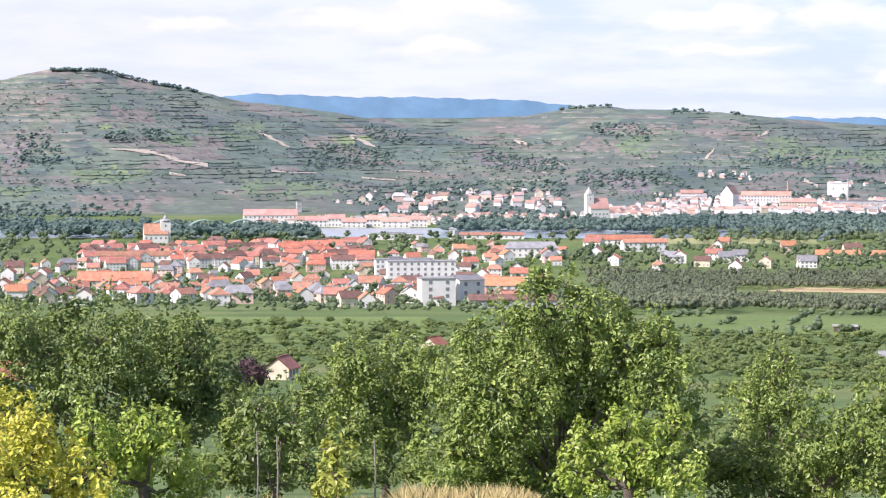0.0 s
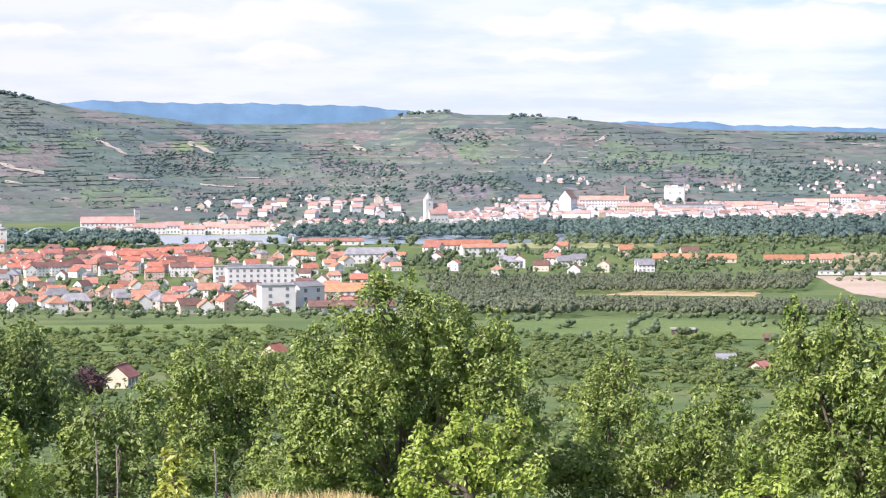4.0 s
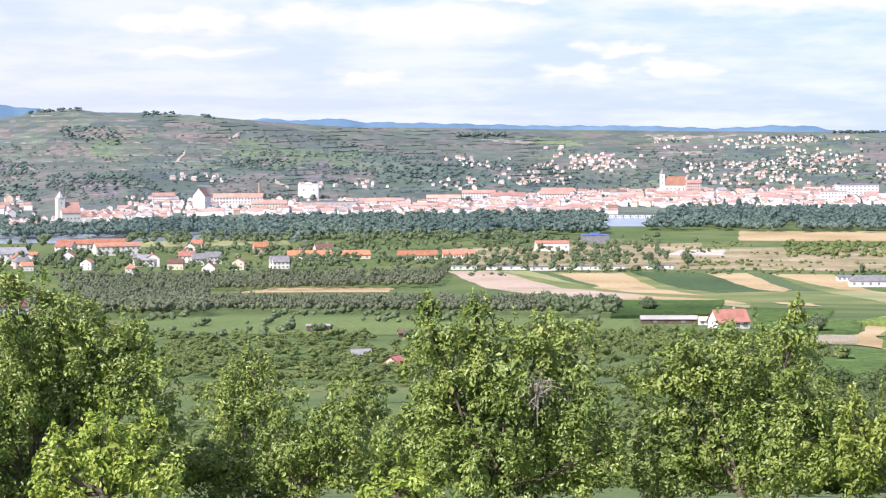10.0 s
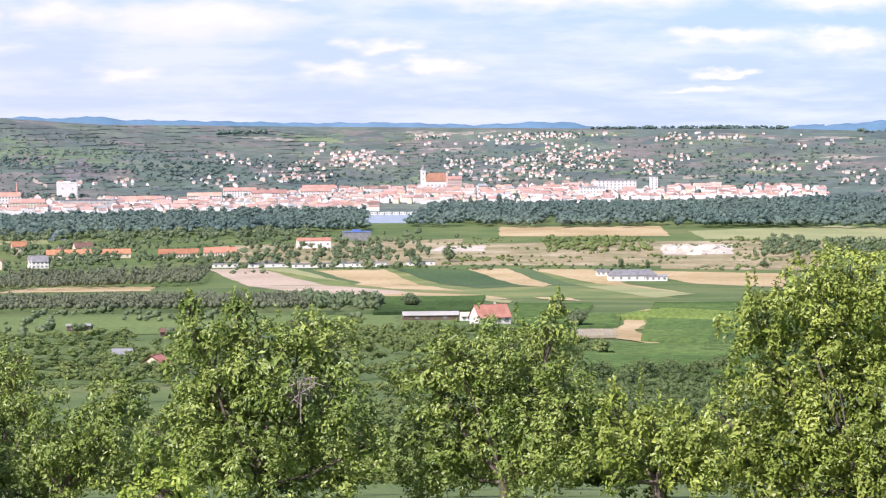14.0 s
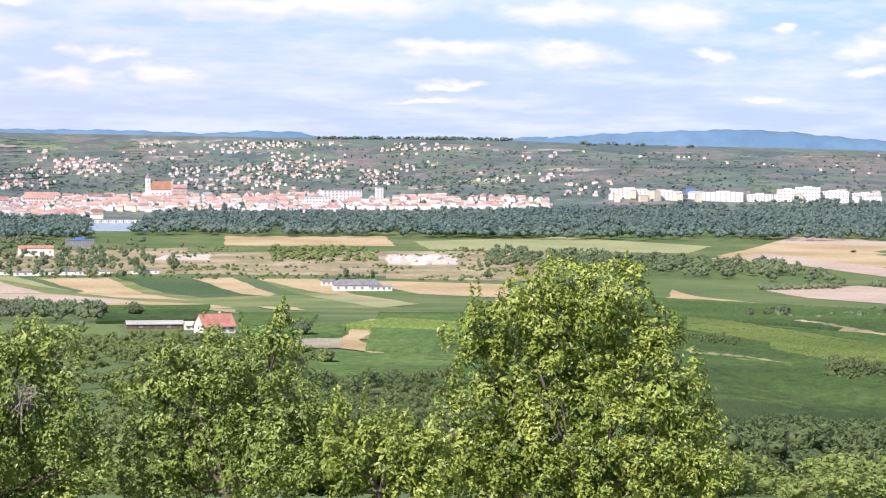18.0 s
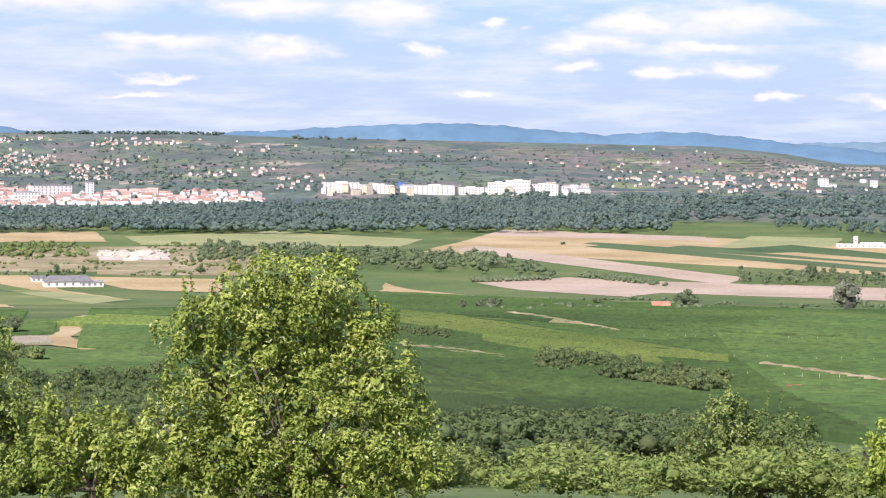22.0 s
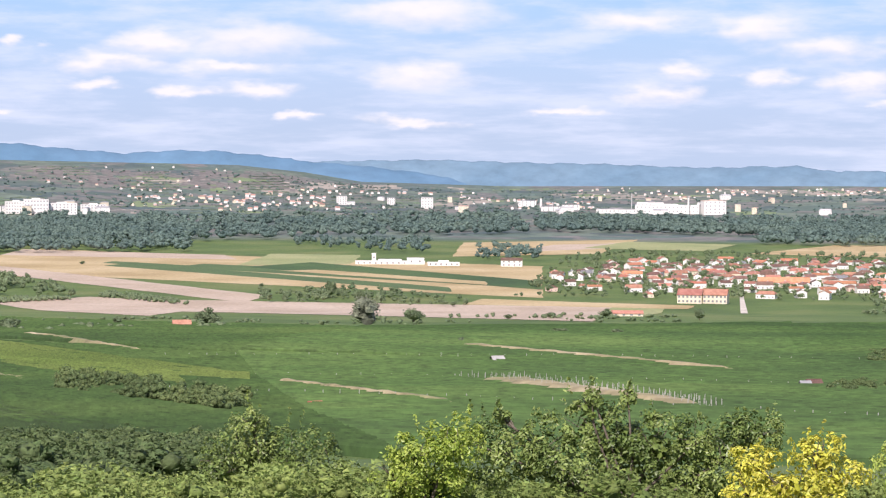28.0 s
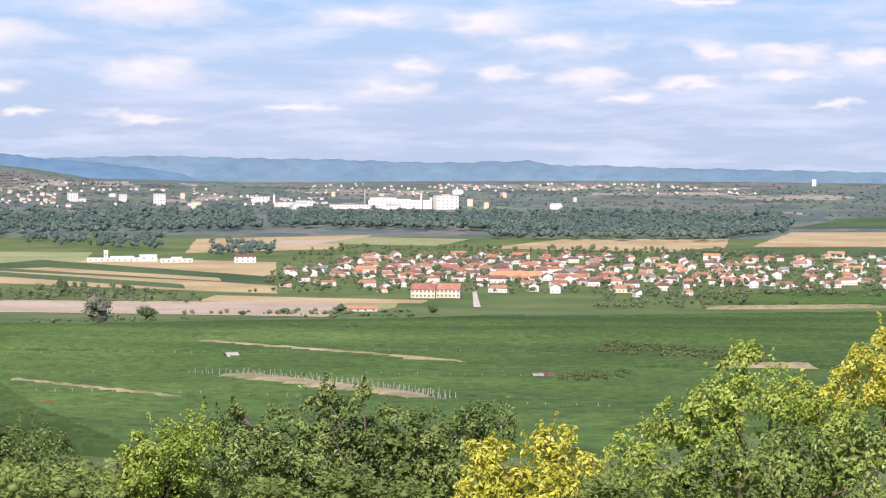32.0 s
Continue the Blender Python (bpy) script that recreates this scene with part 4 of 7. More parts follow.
def wood(name, spots, low, high, mat, label, wide=1.0, crowns=None, category="wood"):
    """Many trees in one mesh, at the given places."""
    crowns = crowns or CROWNS
    vs, fs, k = [], [], 0
    z = height(spots[:, 0], spots[:, 1], True)
    for (b, d), zz in zip(spots, z):
        v, f = crowns[rng.integers(len(crowns))]
        h, a = rng.uniform(low, high), rng.uniform(0, 6.28)
        ca, sa, w = math.cos(a), math.sin(a), wide * rng.uniform(0.8, 1.2)
        x, y = v[:, 0] * h * w, v[:, 1] * h * w
        vs.append(np.stack([x * ca - y * sa + d * math.sin(radians(b)), x * sa + y * ca + d * math.cos(radians(b)), v[:, 2] * h + zz - 0.03 * h], -1))
        fs.append(f + k)
        k += len(v)
    ob = mesh_object(name, np.concatenate(vs), np.concatenate(fs), mat, smooth=True)
    return tagged(ob, label, category, kind="stuff")


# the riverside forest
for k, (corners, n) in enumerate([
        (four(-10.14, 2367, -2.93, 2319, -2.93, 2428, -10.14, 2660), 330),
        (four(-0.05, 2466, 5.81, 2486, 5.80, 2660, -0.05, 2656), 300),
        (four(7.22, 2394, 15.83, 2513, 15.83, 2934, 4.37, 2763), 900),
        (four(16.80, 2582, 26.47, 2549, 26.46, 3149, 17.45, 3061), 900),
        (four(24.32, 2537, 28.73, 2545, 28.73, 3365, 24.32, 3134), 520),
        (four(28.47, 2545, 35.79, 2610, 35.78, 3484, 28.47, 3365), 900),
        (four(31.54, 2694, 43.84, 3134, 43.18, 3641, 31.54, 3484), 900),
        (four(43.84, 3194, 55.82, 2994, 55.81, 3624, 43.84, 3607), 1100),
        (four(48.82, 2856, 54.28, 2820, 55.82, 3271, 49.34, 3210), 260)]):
    wood("riverside_forest", inside(corners, int(n * 0.95)), 11.5, 15.5, WOODS_HAZED, "dense dark green riverside forest", 1.35, FOREST)
# grey-green plantations in front of the town
wood("plantation", inside(four(3.45, 1583, 12.04, 1732, 12.24, 1877, 3.32, 1839), 1000), 7.6, 9.6, WOODS_GREY, "dense dull green plantation of young trees", 0.85, SLIM_CROWNS)
wood("plantation", inside(four(4.22, 1116, 14.52, 1010, 14.26, 1272, 4.74, 1363), 1000), 6.4, 8.2, WOODS_GREY, "dense dull green plantation of young trees", 0.9, SLIM_CROWNS)
wood("plantation", inside(four(3.09, 987, 6.73, 1051, 6.72, 1546, 3.87, 1515), 360), 7, 9, WOODS_GREY, "dense dull green plantation of young trees", 1.15)
wood("hedgerow", inside(four(14.52, 988, 16.21, 988, 16.08, 1194, 14.26, 1240), 60), 6, 10, WOODS, "row of field trees", 1.0)
# green belts in and round the town
wood("garden_trees", inside(four(-11.41, 1185, 2.83, 1148, 2.82, 1968, -11.40, 2137), 620), 4, 8.5, WOODS, "garden trees between the town houses", 1.1)
wood("garden_trees", inside(four(-11.40, 1978, 4.13, 1975, 4.12, 2375, -11.40, 2371), 260), 7, 13, WOODS, "garden trees between the town houses", 1.1)
wood("garden_trees", inside(four(2.82, 1866, 10.15, 1904, 10.14, 2269, 3.21, 2219), 280), 5, 11, WOODS, "tall trees round scattered houses", 1.0)
wood("garden_trees", inside(four(8.78, 1886, 17.38, 1872, 17.38, 2432, 8.78, 2301), 250), 5, 11, WOODS, "tall trees round scattered sheds", 1.0)
wood("garden_trees", inside(four(8.4, 1985, 14.4, 2000, 14.4, 2065, 8.4, 2060), 70), 4, 9, WOODS, "trees in front of long low barracks", 1.0)
wood("garden_trees", inside(four(4.8, 2330, 14.6, 2350, 14.6, 2500, 4.8, 2480), 260), 7, 12, WOODS, "dense trees along the river meadow", 1.15)
wood("town_edge_trees", inside(four(-10.15, 1046, 1.52, 982, 1.52, 1209, -10.15, 1391), 230), 3, 5.5, WOODS, "hedge and garden trees along the town's edge", 1.2)
# heath and hedges to the east
wood("heath_scrub", clustered(four(17.84, 1907, 26.37, 1904, 26.37, 2379, 17.84, 2352), 420, 70, 0.25, 12), 1.2, 3.2, SHRUB, "scattered low scrub on fallow land", 1.6, LOW_CROWNS)
wood("heath_scrub", clustered(four(12.36, 1895, 17.84, 1907, 17.84, 2352, 12.36, 2261), 90, 26, 0.3, 12), 5, 10, WOODS, "tall trees on dry ground among sheds", 1.0)
wood("field_edge", clustered(four(31.54, 1133, 48.40, 1420, 47.76, 1624, 31.54, 1420), 150, 40, 0.3, 8), 1.5, 3.5, WOODS, "low bushes along the field edge", 1.5, LOW_CROWNS)
wood("field_edge", clustered(four(12.23, 1863, 24.33, 1866, 24.33, 1935, 12.23, 1944), 110, 26, 0.3, 5), 1.5, 3.5, WOODS, "low bushes along the field edge", 1.5, LOW_CROWNS)
wood("field_edge", clustered(four(5.38, 794, 16.08, 767, 16.08, 1043, 5.38, 1100), 130, 30, 0.25, 10), 1.5, 4, WOODS, "bushes along the vineyard strip", 1.4, LOW_CROWNS)
wood("heath_scrub", inside(four(20.06, 2110, 22.53, 2130, 22.40, 2360, 19.93, 2352), 190), 2.5, 5, SHRUB, "yellow-green scrub on fallow land", 1.6, LOW_CROWNS)
wood("field_trees", inside(four(24.73, 2028, 33.57, 1848, 31.48, 2123, 25.25, 2287), 330), 6, 12, WOODS, "band of trees between the fields", 1.1)
wood("field_trees", inside(four(37.22, 1805, 40.58, 1791, 40.58, 1941, 37.48, 1916), 70), 4, 9, WOODS, "clump of trees between the fields", 1.2)
wood("field_trees", inside(four(38.10, 1779, 42.28, 1757, 42.28, 1889, 38.49, 1901), 75), 3, 6, WOODS, "low thicket between the fields", 1.4)
wood("field_trees", inside(four(38.23, 2698, 41.36, 2553, 41.36, 2860, 38.23, 2843), 90), 8, 14, WOODS_HAZED, "row of poplars before the forest", 0.9)
wood("field_trees", inside(four(42.41, 2443, 43.98, 2451, 43.97, 2733, 42.54, 2720), 60), 7, 12, WOODS_HAZED, "small wood beside the white farm", 1.0)
wood("orchard_rows", inside(four(31.35, 1802, 33.18, 1836, 32.92, 1863, 31.22, 1839), 120), 3, 4, WOODS, "dark dense orchard block", 1.2, LOW_CROWNS)
wood("orchard_rows", inside(four(33.70, 1869, 35.92, 1768, 35.40, 1834, 33.96, 1916), 150), 3, 4, WOODS, "dark dense orchard block", 1.2, LOW_CROWNS)
wood("village_trees", inside(four(43.34, 1880, 57.98, 1863, 57.96, 2586, 44.90, 2631), 1250), 3.5, 8.0, WOODS, "garden trees in the village", 1.1)
wood("village_trees", inside(four(51.18, 1645, 54.81, 1743, 54.80, 1910, 51.44, 1860), 110), 4, 7, WOODS, "hedge at the village edge", 1.2)
# bushes on the slope below the orchard
wood("slope_bushes", inside(four(-10.42, 623, 11.12, 478, 13.48, 789, -10.40, 947), 1150), 1.8, 4.2, SHRUB, "thick green bushes and orchard trees on the slope", 1.9, BUSHES)
wood("slope_bushes", inside(four(-10.47, 193, 12.15, 110, 12.16, 477, -10.42, 623), 260), 1.8, 4.0, SHRUB, "thick green bushes and orchard trees on the slope", 1.5, NEAR_BUSHES)
wood("slope_bushes", inside(four(13.39, 675, 21.50, 626, 20.46, 757, 14.18, 895), 220), 2.5, 5.5, SHRUB, "green bushes round the farmhouse", 1.4, BUSHES)
wood("slope_bushes", inside(four(19.35, 166, 24.57, 163, 24.30, 544, 20.91, 514), 190), 2.5, 5, SHRUB_DARK, "thick green bushes on the slope", 1.4, NEAR_BUSHES)
wood("slope_bushes", inside(four(29.62, 119, 36.70, 117, 36.18, 298, 30.68, 299), 220), 2, 4.5, SHRUB_DARK, "thick green bushes below the vineyard", 1.4, NEAR_BUSHES)
wood("hedge", inside(four(32.78, 557, 36.96, 426, 37.09, 488, 32.91, 682), 110), 3, 5.5, SHRUB_DARK, "dense hedge across the vineyards", 1.2, BUSHES)
wood("hedge", inside(four(29.64, 816, 30.82, 774, 30.82, 836, 29.64, 886), 40), 2.5, 4, SHRUB_DARK, "low hedge between vines", 1.2, BUSHES)
wood("hedge", inside(four(51.44, 818, 55.21, 743, 55.20, 799, 51.44, 912), 150), 2.2, 3.8, SHRUB_DARK, "dark green thicket between vines", 1.8, BUSHES)
wood("hedge", inside(four(50.53, 581, 52.23, 602, 52.10, 689, 50.66, 662), 70), 2.0, 3.2, SHRUB_DARK, "low bushes by a hut", 1.3, BUSHES)
wood("slope_bushes", inside(four(31.53, 175, 36.68, 168, 35.77, 302, 31.53, 308), 150), 2, 4.0, SHRUB_DARK, "thick green bushes below the vineyard", 1.4, NEAR_BUSHES)
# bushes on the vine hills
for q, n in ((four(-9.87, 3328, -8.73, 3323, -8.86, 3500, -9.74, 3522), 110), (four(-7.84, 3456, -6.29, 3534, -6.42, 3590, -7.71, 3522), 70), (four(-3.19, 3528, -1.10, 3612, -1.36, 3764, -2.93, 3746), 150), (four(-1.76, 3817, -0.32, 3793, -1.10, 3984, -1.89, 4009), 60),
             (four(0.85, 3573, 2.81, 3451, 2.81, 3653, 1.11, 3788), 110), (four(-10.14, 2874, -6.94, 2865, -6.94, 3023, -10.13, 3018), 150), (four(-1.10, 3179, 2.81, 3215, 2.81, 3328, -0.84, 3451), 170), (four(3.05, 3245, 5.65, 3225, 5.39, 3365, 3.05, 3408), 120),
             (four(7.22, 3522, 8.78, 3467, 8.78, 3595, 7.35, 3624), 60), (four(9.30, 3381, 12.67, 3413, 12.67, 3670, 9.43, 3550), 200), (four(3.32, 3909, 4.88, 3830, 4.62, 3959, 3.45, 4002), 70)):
    wood("hill_thicket", inside(q, n), 3, 6.5, WOODS_HAZED, "dark thicket on the hillside", 1.5, LOW_CROWNS)
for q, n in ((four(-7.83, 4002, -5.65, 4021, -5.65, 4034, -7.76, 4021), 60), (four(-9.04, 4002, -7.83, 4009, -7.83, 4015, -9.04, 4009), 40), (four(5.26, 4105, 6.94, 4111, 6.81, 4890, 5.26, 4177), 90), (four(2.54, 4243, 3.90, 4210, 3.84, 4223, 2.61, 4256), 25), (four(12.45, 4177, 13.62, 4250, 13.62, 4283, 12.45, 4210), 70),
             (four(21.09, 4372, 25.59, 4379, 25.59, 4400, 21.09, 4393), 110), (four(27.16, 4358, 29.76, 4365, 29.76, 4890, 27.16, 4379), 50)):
    wood("ridge_wood", inside(q, n), 4, 7, WOODS_HAZED, "dark wood along the hill's crest", 1.6, LOW_CROWNS)
wood("hill_bushes", clustered(four(-13, 3050, 12, 3150, 12, 4000, -13, 3900), 2900, 380, 0.7, 12), 1.5, 4.2, WOODS_HAZED, "small bushes among the terraces", 1.9, TINY_CROWNS)
wood("hill_bushes", clustered(four(8, 3150, 40, 3450, 40, 4350, 8, 4050), 1900, 300, 0.8, 12), 2.0, 5.0, WOODS_HAZED, "trees on the far slopes above the town", 1.7, TINY_CROWNS)
wood("hill_bushes", clustered(four(38, 3550, 62, 3650, 62, 4350, 38, 4250), 1800, 160, 1.2, 8), 2.0, 4, WOODS_HAZED, "tree belts on the far plain", 2.2, TINY_CROWNS)

wood("slope_bushes", inside(four(11.89, 110, 20.72, 120, 20.71, 604, 11.90, 593), 240), 2, 4.2, SHRUB, "thick green bushes on the slope", 1.5, NEAR_BUSHES)
# undergrowth between the orchard trees
wood("undergrowth", inside(four(-12, 60, 59, 60, 59, 105, -12, 105), 110), 0.7, 1.9, UNDER, "mixed green undergrowth below the orchard trees", 1.5, UNDERGROWTH)


def dry_grass(corners, n, tall):
    spots = inside(corners, n)
    z = height(spots[:, 0], spots[:, 1], True)
    foot = np.stack([spots[:, 1] * np.sin(np.radians(spots[:, 0])), spots[:, 1] * np.cos(np.radians(spots[:, 0])), z], -1)
    lean = rng.normal(0, 0.4, (n, 3))
    lean[:, 2] = 1
    tuft = 0.55 + 0.45 * np.sin(spots[:, :1] * 9) * np.sin(spots[:, :1] * 23 + 1)
    tip = foot + lean * tall * rng.uniform(0.4, 1.2, (n, 1)) * tuft
    side = np.concatenate([rng.normal(0, 0.007, (n, 2)), np.zeros((n, 1))], 1)
    v = np.stack([foot - side, foot + side, (foot + tip) / 2 + side * 0.8 + [0.02, 0, 0], tip], 1).reshape(-1, 3)
    i = np.arange(n)[:, None] * 4
    ob = mesh_object("dry_grass", v, np.concatenate([i + [0, 1, 2], i + [0, 2, 3]], 1).reshape(-1, 3), STRAW)
    return tagged(ob, "tall dry straw-coloured grass", "grass", kind="stuff")


STRAW = material("straw", [(0.40, 0.31, 0.13), (0.58, 0.47, 0.22)], 0.6, 4.0, per="island", bump=0.0)
dry_grass(four(-1.0, 46, 2.1, 46, 2.1, 54, -1.0, 54), 9000, 0.5)
dry_grass(four(-5.92, 45, -1.10, 45, -1.10, 53, -5.92, 53), 1500, 0.3)

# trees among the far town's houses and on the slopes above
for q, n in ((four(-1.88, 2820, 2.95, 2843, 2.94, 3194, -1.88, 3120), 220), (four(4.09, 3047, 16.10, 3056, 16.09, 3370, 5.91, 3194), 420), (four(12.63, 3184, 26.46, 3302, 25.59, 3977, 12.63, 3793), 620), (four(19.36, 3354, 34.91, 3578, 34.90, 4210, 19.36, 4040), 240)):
    wood("town_trees", inside(q, n), 3, 6.5, WOODS_HAZED, "trees between the houses of the far town", 1.3, LOW_CROWNS)
wood("undergrowth", inside(four(-12, 60, 59, 60, 59, 76, -12, 76), 260), 1.0, 1.9, UNDER, "tall green undergrowth below the orchard trees", 1.6, UNDERGROWTH)


# ---- houses ----
def part(name, bm, mat, parent, label=""):
    """Links a bmesh as one mesh object under a thing or a part."""
    me = bpy.data.meshes.new(name)
    bm.to_mesh(me)
    bm.free()
    for m in mat if isinstance(mat, (list, tuple)) else [mat]:
        me.materials.append(m)
    ob = new(name, me)
    ob.parent = parent
    return tagged(ob, label) if label else ob


def quad(bm, pts, index=0):
    f = bm.faces.new([bm.verts.new(p) for p in pts])
    f.material_index = index
    return f


def box(bm, x0, x1, y0, y1, z0, z1, index=0):
    v = [bm.verts.new(p) for p in [(x0, y0, z0), (x1, y0, z0), (x1, y1, z0), (x0, y1, z0), (x0, y0, z1), (x1, y0, z1), (x1, y1, z1), (x0, y1, z1)]]
    for q in [(3, 2, 1, 0), (4, 5, 6, 7), (0, 1, 5, 4), (1, 2, 6, 5), (2, 3, 7, 6), (3, 0, 4, 7)]:
        bm.faces.new([v[i] for i in q]).material_index = index


def wall_mesh(length, depth, tall, ridge, gable=True, glazed=True):
    """Walls with gables, and window openings with dark glass set in."""
    bm = bmesh.new()
    x, y = length / 2, depth / 2
    box(bm, -x, x, -y, y, -2.0, tall)
    if gable and ridge > 0:
        for s in (-1, 1):
            pts = [(s * x, -y, tall), (s * x, y, tall), (s * x, 0, tall + ridge)]
            inner = [(s * (x - 0.3), p[1], p[2]) for p in pts]
            a, b = [bm.verts.new(p) for p in pts], [bm.verts.new(p) for p in inner]
            bm.faces.new(a), bm.faces.new(b[::-1])
            for i in range(3):
                bm.faces.new([a[i], b[i], b[(i + 1) % 3], a[(i + 1) % 3]])
    storeys = max(1, int(tall / 2.9)) if glazed else 0
    for k in range(storeys):
        z0 = 0.9 + k * tall / storeys
        for s in (-1, 1):
            count = max(2, int(length / 3.2))
            for i in range(count):
                c = -x + (i + 0.5) * length / count
                box(bm, c - 0.55, c + 0.55, s * y - 0.04, s * y + 0.04, z0, z0 + 1.35, 1)
            count = max(1, int(depth / 3.6))
            for i in range(count):
                c = -y + (i + 0.5) * depth / count
                box(bm, s * x - 0.04, s * x + 0.04, c - 0.5, c + 0.5, z0, z0 + 1.35, 1)
    bmesh.ops.recalc_face_normals(bm, faces=bm.faces)
    return bm


def roof_mesh(length, depth, tall, ridge, hip=0.0, eave=0.5):
    """A tiled roof with thickness and eaves; hip: how far the ends lean in."""
    bm = bmesh.new()
    x, y = length / 2 + eave * 0.6, depth / 2 + eave
    drop = eave * ridge / (depth / 2)
    for lift, flip in ((0.28, False), (0.05, True)):
        a = [(-x, -y, tall - drop + lift), (x, -y, tall - drop + lift), (x, y, tall - drop + lift), (-x, y, tall - drop + lift)]
        r = [(-x + hip, 0, tall + ridge + lift), (x - hip, 0, tall + ridge + lift)]
        faces = [[a[0], a[1], r[1], r[0]], [a[2], a[3], r[0], r[1]]]
        if hip > 0:
            faces += [[a[1], a[2], r[1]], [a[3], a[0], r[0]]]
        for q in faces:
            quad(bm, q[::-1] if flip else q)
        if not flip:
            top = a
    for i in (0, 2):
        p, q = top[i], top[(i + 1) % 4]
        quad(bm, [(p[0], p[1], p[2] - 0.23), (q[0], q[1], q[2] - 0.23), q, p])
    box(bm, -x + hip, x - hip, -0.15, 0.15, tall + ridge + 0.22, tall + ridge + 0.38)
    return bm


WALLS = [("white", WALL_WHITE), ("white", WALL_WHITE), ("cream", WALL_CREAM), ("white", WALL_WHITE), ("white", WALL_WHITE), ("pinkish", WALL_PINK)]
ROOFS = [("orange-red", ROOF_ORANGE), ("red", ROOF_RED), ("brown", ROOF_BROWN), ("red", ROOF_RED), ("orange-red", ROOF_ORANGE), ("grey", ROOF_GREY)]
rnd = random.Random(7)


def house_kind(length, depth, tall, ridge, hip, wall, roof, chimney=True, glazed=True):
    base = new("house")
    base.empty_display_size = 0.1
    part("wall", wall_mesh(length, depth, tall, ridge, hip == 0, glazed), [wall[1], PANE], base)
    part("roof", roof_mesh(length, depth, tall, ridge, hip), roof[1], base, roof[0] + " tiled roof")
    if chimney:
        bm = bmesh.new()
        cx = length * 0.22
        box(bm, cx - 0.4, cx + 0.4, 0.6, 1.3, tall + ridge * 0.4, tall + ridge + 1.0)
        box(bm, cx - 0.5, cx + 0.5, 0.5, 1.4, tall + ridge + 1.0, tall + ridge + 1.15)
        part("chimney", bm, WALL_GREY, base)
    return tagged(base, "%s rendered house with a %s %s roof" % (wall[0], roof[0], "hipped" if hip else "gabled"), "house")


def kinds_of(sizes, walls, roofs, chimney=True, glazed=True):
    out = []
    for i, (l, w, t, r, h) in enumerate(sizes):
        out.append(house_kind(l, w, t, r, h, walls[i % len(walls)], roofs[i % len(roofs)], chimney, glazed))
    return out


def settle(kinds, spots, group, turn=None, spread=(0.85, 1.2)):
    """Copies of the house kinds at the places; turn: the street's bearing, or by chance."""
    for b, d in spots:
        k = kinds[rnd.randrange(len(kinds))]
        a = rnd.choice([0, 90]) + rnd.gauss(0, 12) if turn is None else turn + rnd.choice([0, 90]) + rnd.gauss(0, 14)
        s = rnd.uniform(*spread)
        p = at(b, d)
        ob = copy_thing(k, pose(*p, 0, 0, -b + a) @ Matrix.Diagonal((s, s, s, 1)))
        tagged(ob, group=group)


# copies of the roof colours, paled and greyed as haze would
FAR_ROOF_HAZED = {ROOF_ORANGE: material("hazed_orange_tile", [(0.46, 0.27, 0.22), (0.58, 0.37, 0.31)], 0.05, 1.0, per="island"),
            ROOF_RED: material("hazed_red_tile", [(0.40, 0.26, 0.23), (0.52, 0.36, 0.32)], 0.05, 1.0, per="island"),
            ROOF_BROWN: material("hazed_brown_tile", [(0.30, 0.19, 0.16), (0.38, 0.25, 0.21)], 0.05, 1.0, per="island"),
            ROOF_GREY: material("hazed_grey_sheet", [(0.38, 0.38, 0.40), (0.50, 0.50, 0.51)], 0.05, 1.0, per="island")}


def joined(name, kinds, spots, label, turn=None, spread=(0.85, 1.2), pale=True):
    """Far houses, too many and too small to pick apart, in one mesh; pale: roofs take the haze-washed colours."""
    slots, vs, fs, ms, k = [], [], [], [], 0
    shapes = []
    for kind in kinds:
        pieces = []
        for o in kind.children:
            me = o.data
            me.calc_loop_triangles()
            v = np.array([q.co[:] for q in me.vertices])
            f = np.array([t.vertices[:] for t in me.loop_triangles])
            mats = [FAR_ROOF_HAZED.get(m, m) if pale else m for m in me.materials]
            for m in mats:
                if m not in slots:
                    slots.append(m)
            ids = np.array([slots.index(mats[t.material_index]) for t in me.loop_triangles])
            pieces.append((v, f, ids))
        shapes.append(pieces)
    for b, d in spots:
        a = radians((rnd.choice([0, 90]) + rnd.gauss(0, 12) if turn is None else turn + rnd.choice([0, 90]) + rnd.gauss(0, 14)) - b)
        s, p = rnd.uniform(*spread), at(b, d)
        turnm = np.array([[math.cos(a), math.sin(a), 0], [-math.sin(a), math.cos(a), 0], [0, 0, 1]])
        for v, f, ids in shapes[rnd.randrange(len(shapes))]:
            vs.append(v @ turnm * s + np.array(p[:])), fs.append(f + k), ms.append(ids)
            k += len(v)
    ob = mesh_object(name, np.concatenate(vs), np.concatenate(fs), slots[0])
    for m in slots[1:]:
        ob.data.materials.append(m)
    ob.data.polygons.foreach_set("material_index", np.concatenate(ms).astype(np.int32))
    return tagged(ob, label, "houses", kind="stuff")


def apart(spots, gap, taken):
    """Drops places closer than gap to those already kept."""
    out = []
    for b, d in spots:
        x, y = d * math.sin(radians(b)), d * math.cos(radians(b))
        if all((x - p) ** 2 + (y - q) ** 2 > max(gap, r) ** 2 for p, q, r in taken):
            taken.append((x, y, gap))
            out.append((b, d))
    return out


SMALL = [(12, 9, 5.2, 3.4, 0), (11, 9.5, 6.0, 3.0, 2.5), (14, 9, 5.6, 3.6, 0), (10, 8.5, 4.6, 3.4, 0), (12, 10, 6.4, 3.2, 0), (15, 10, 5.8, 3.4, 3)]
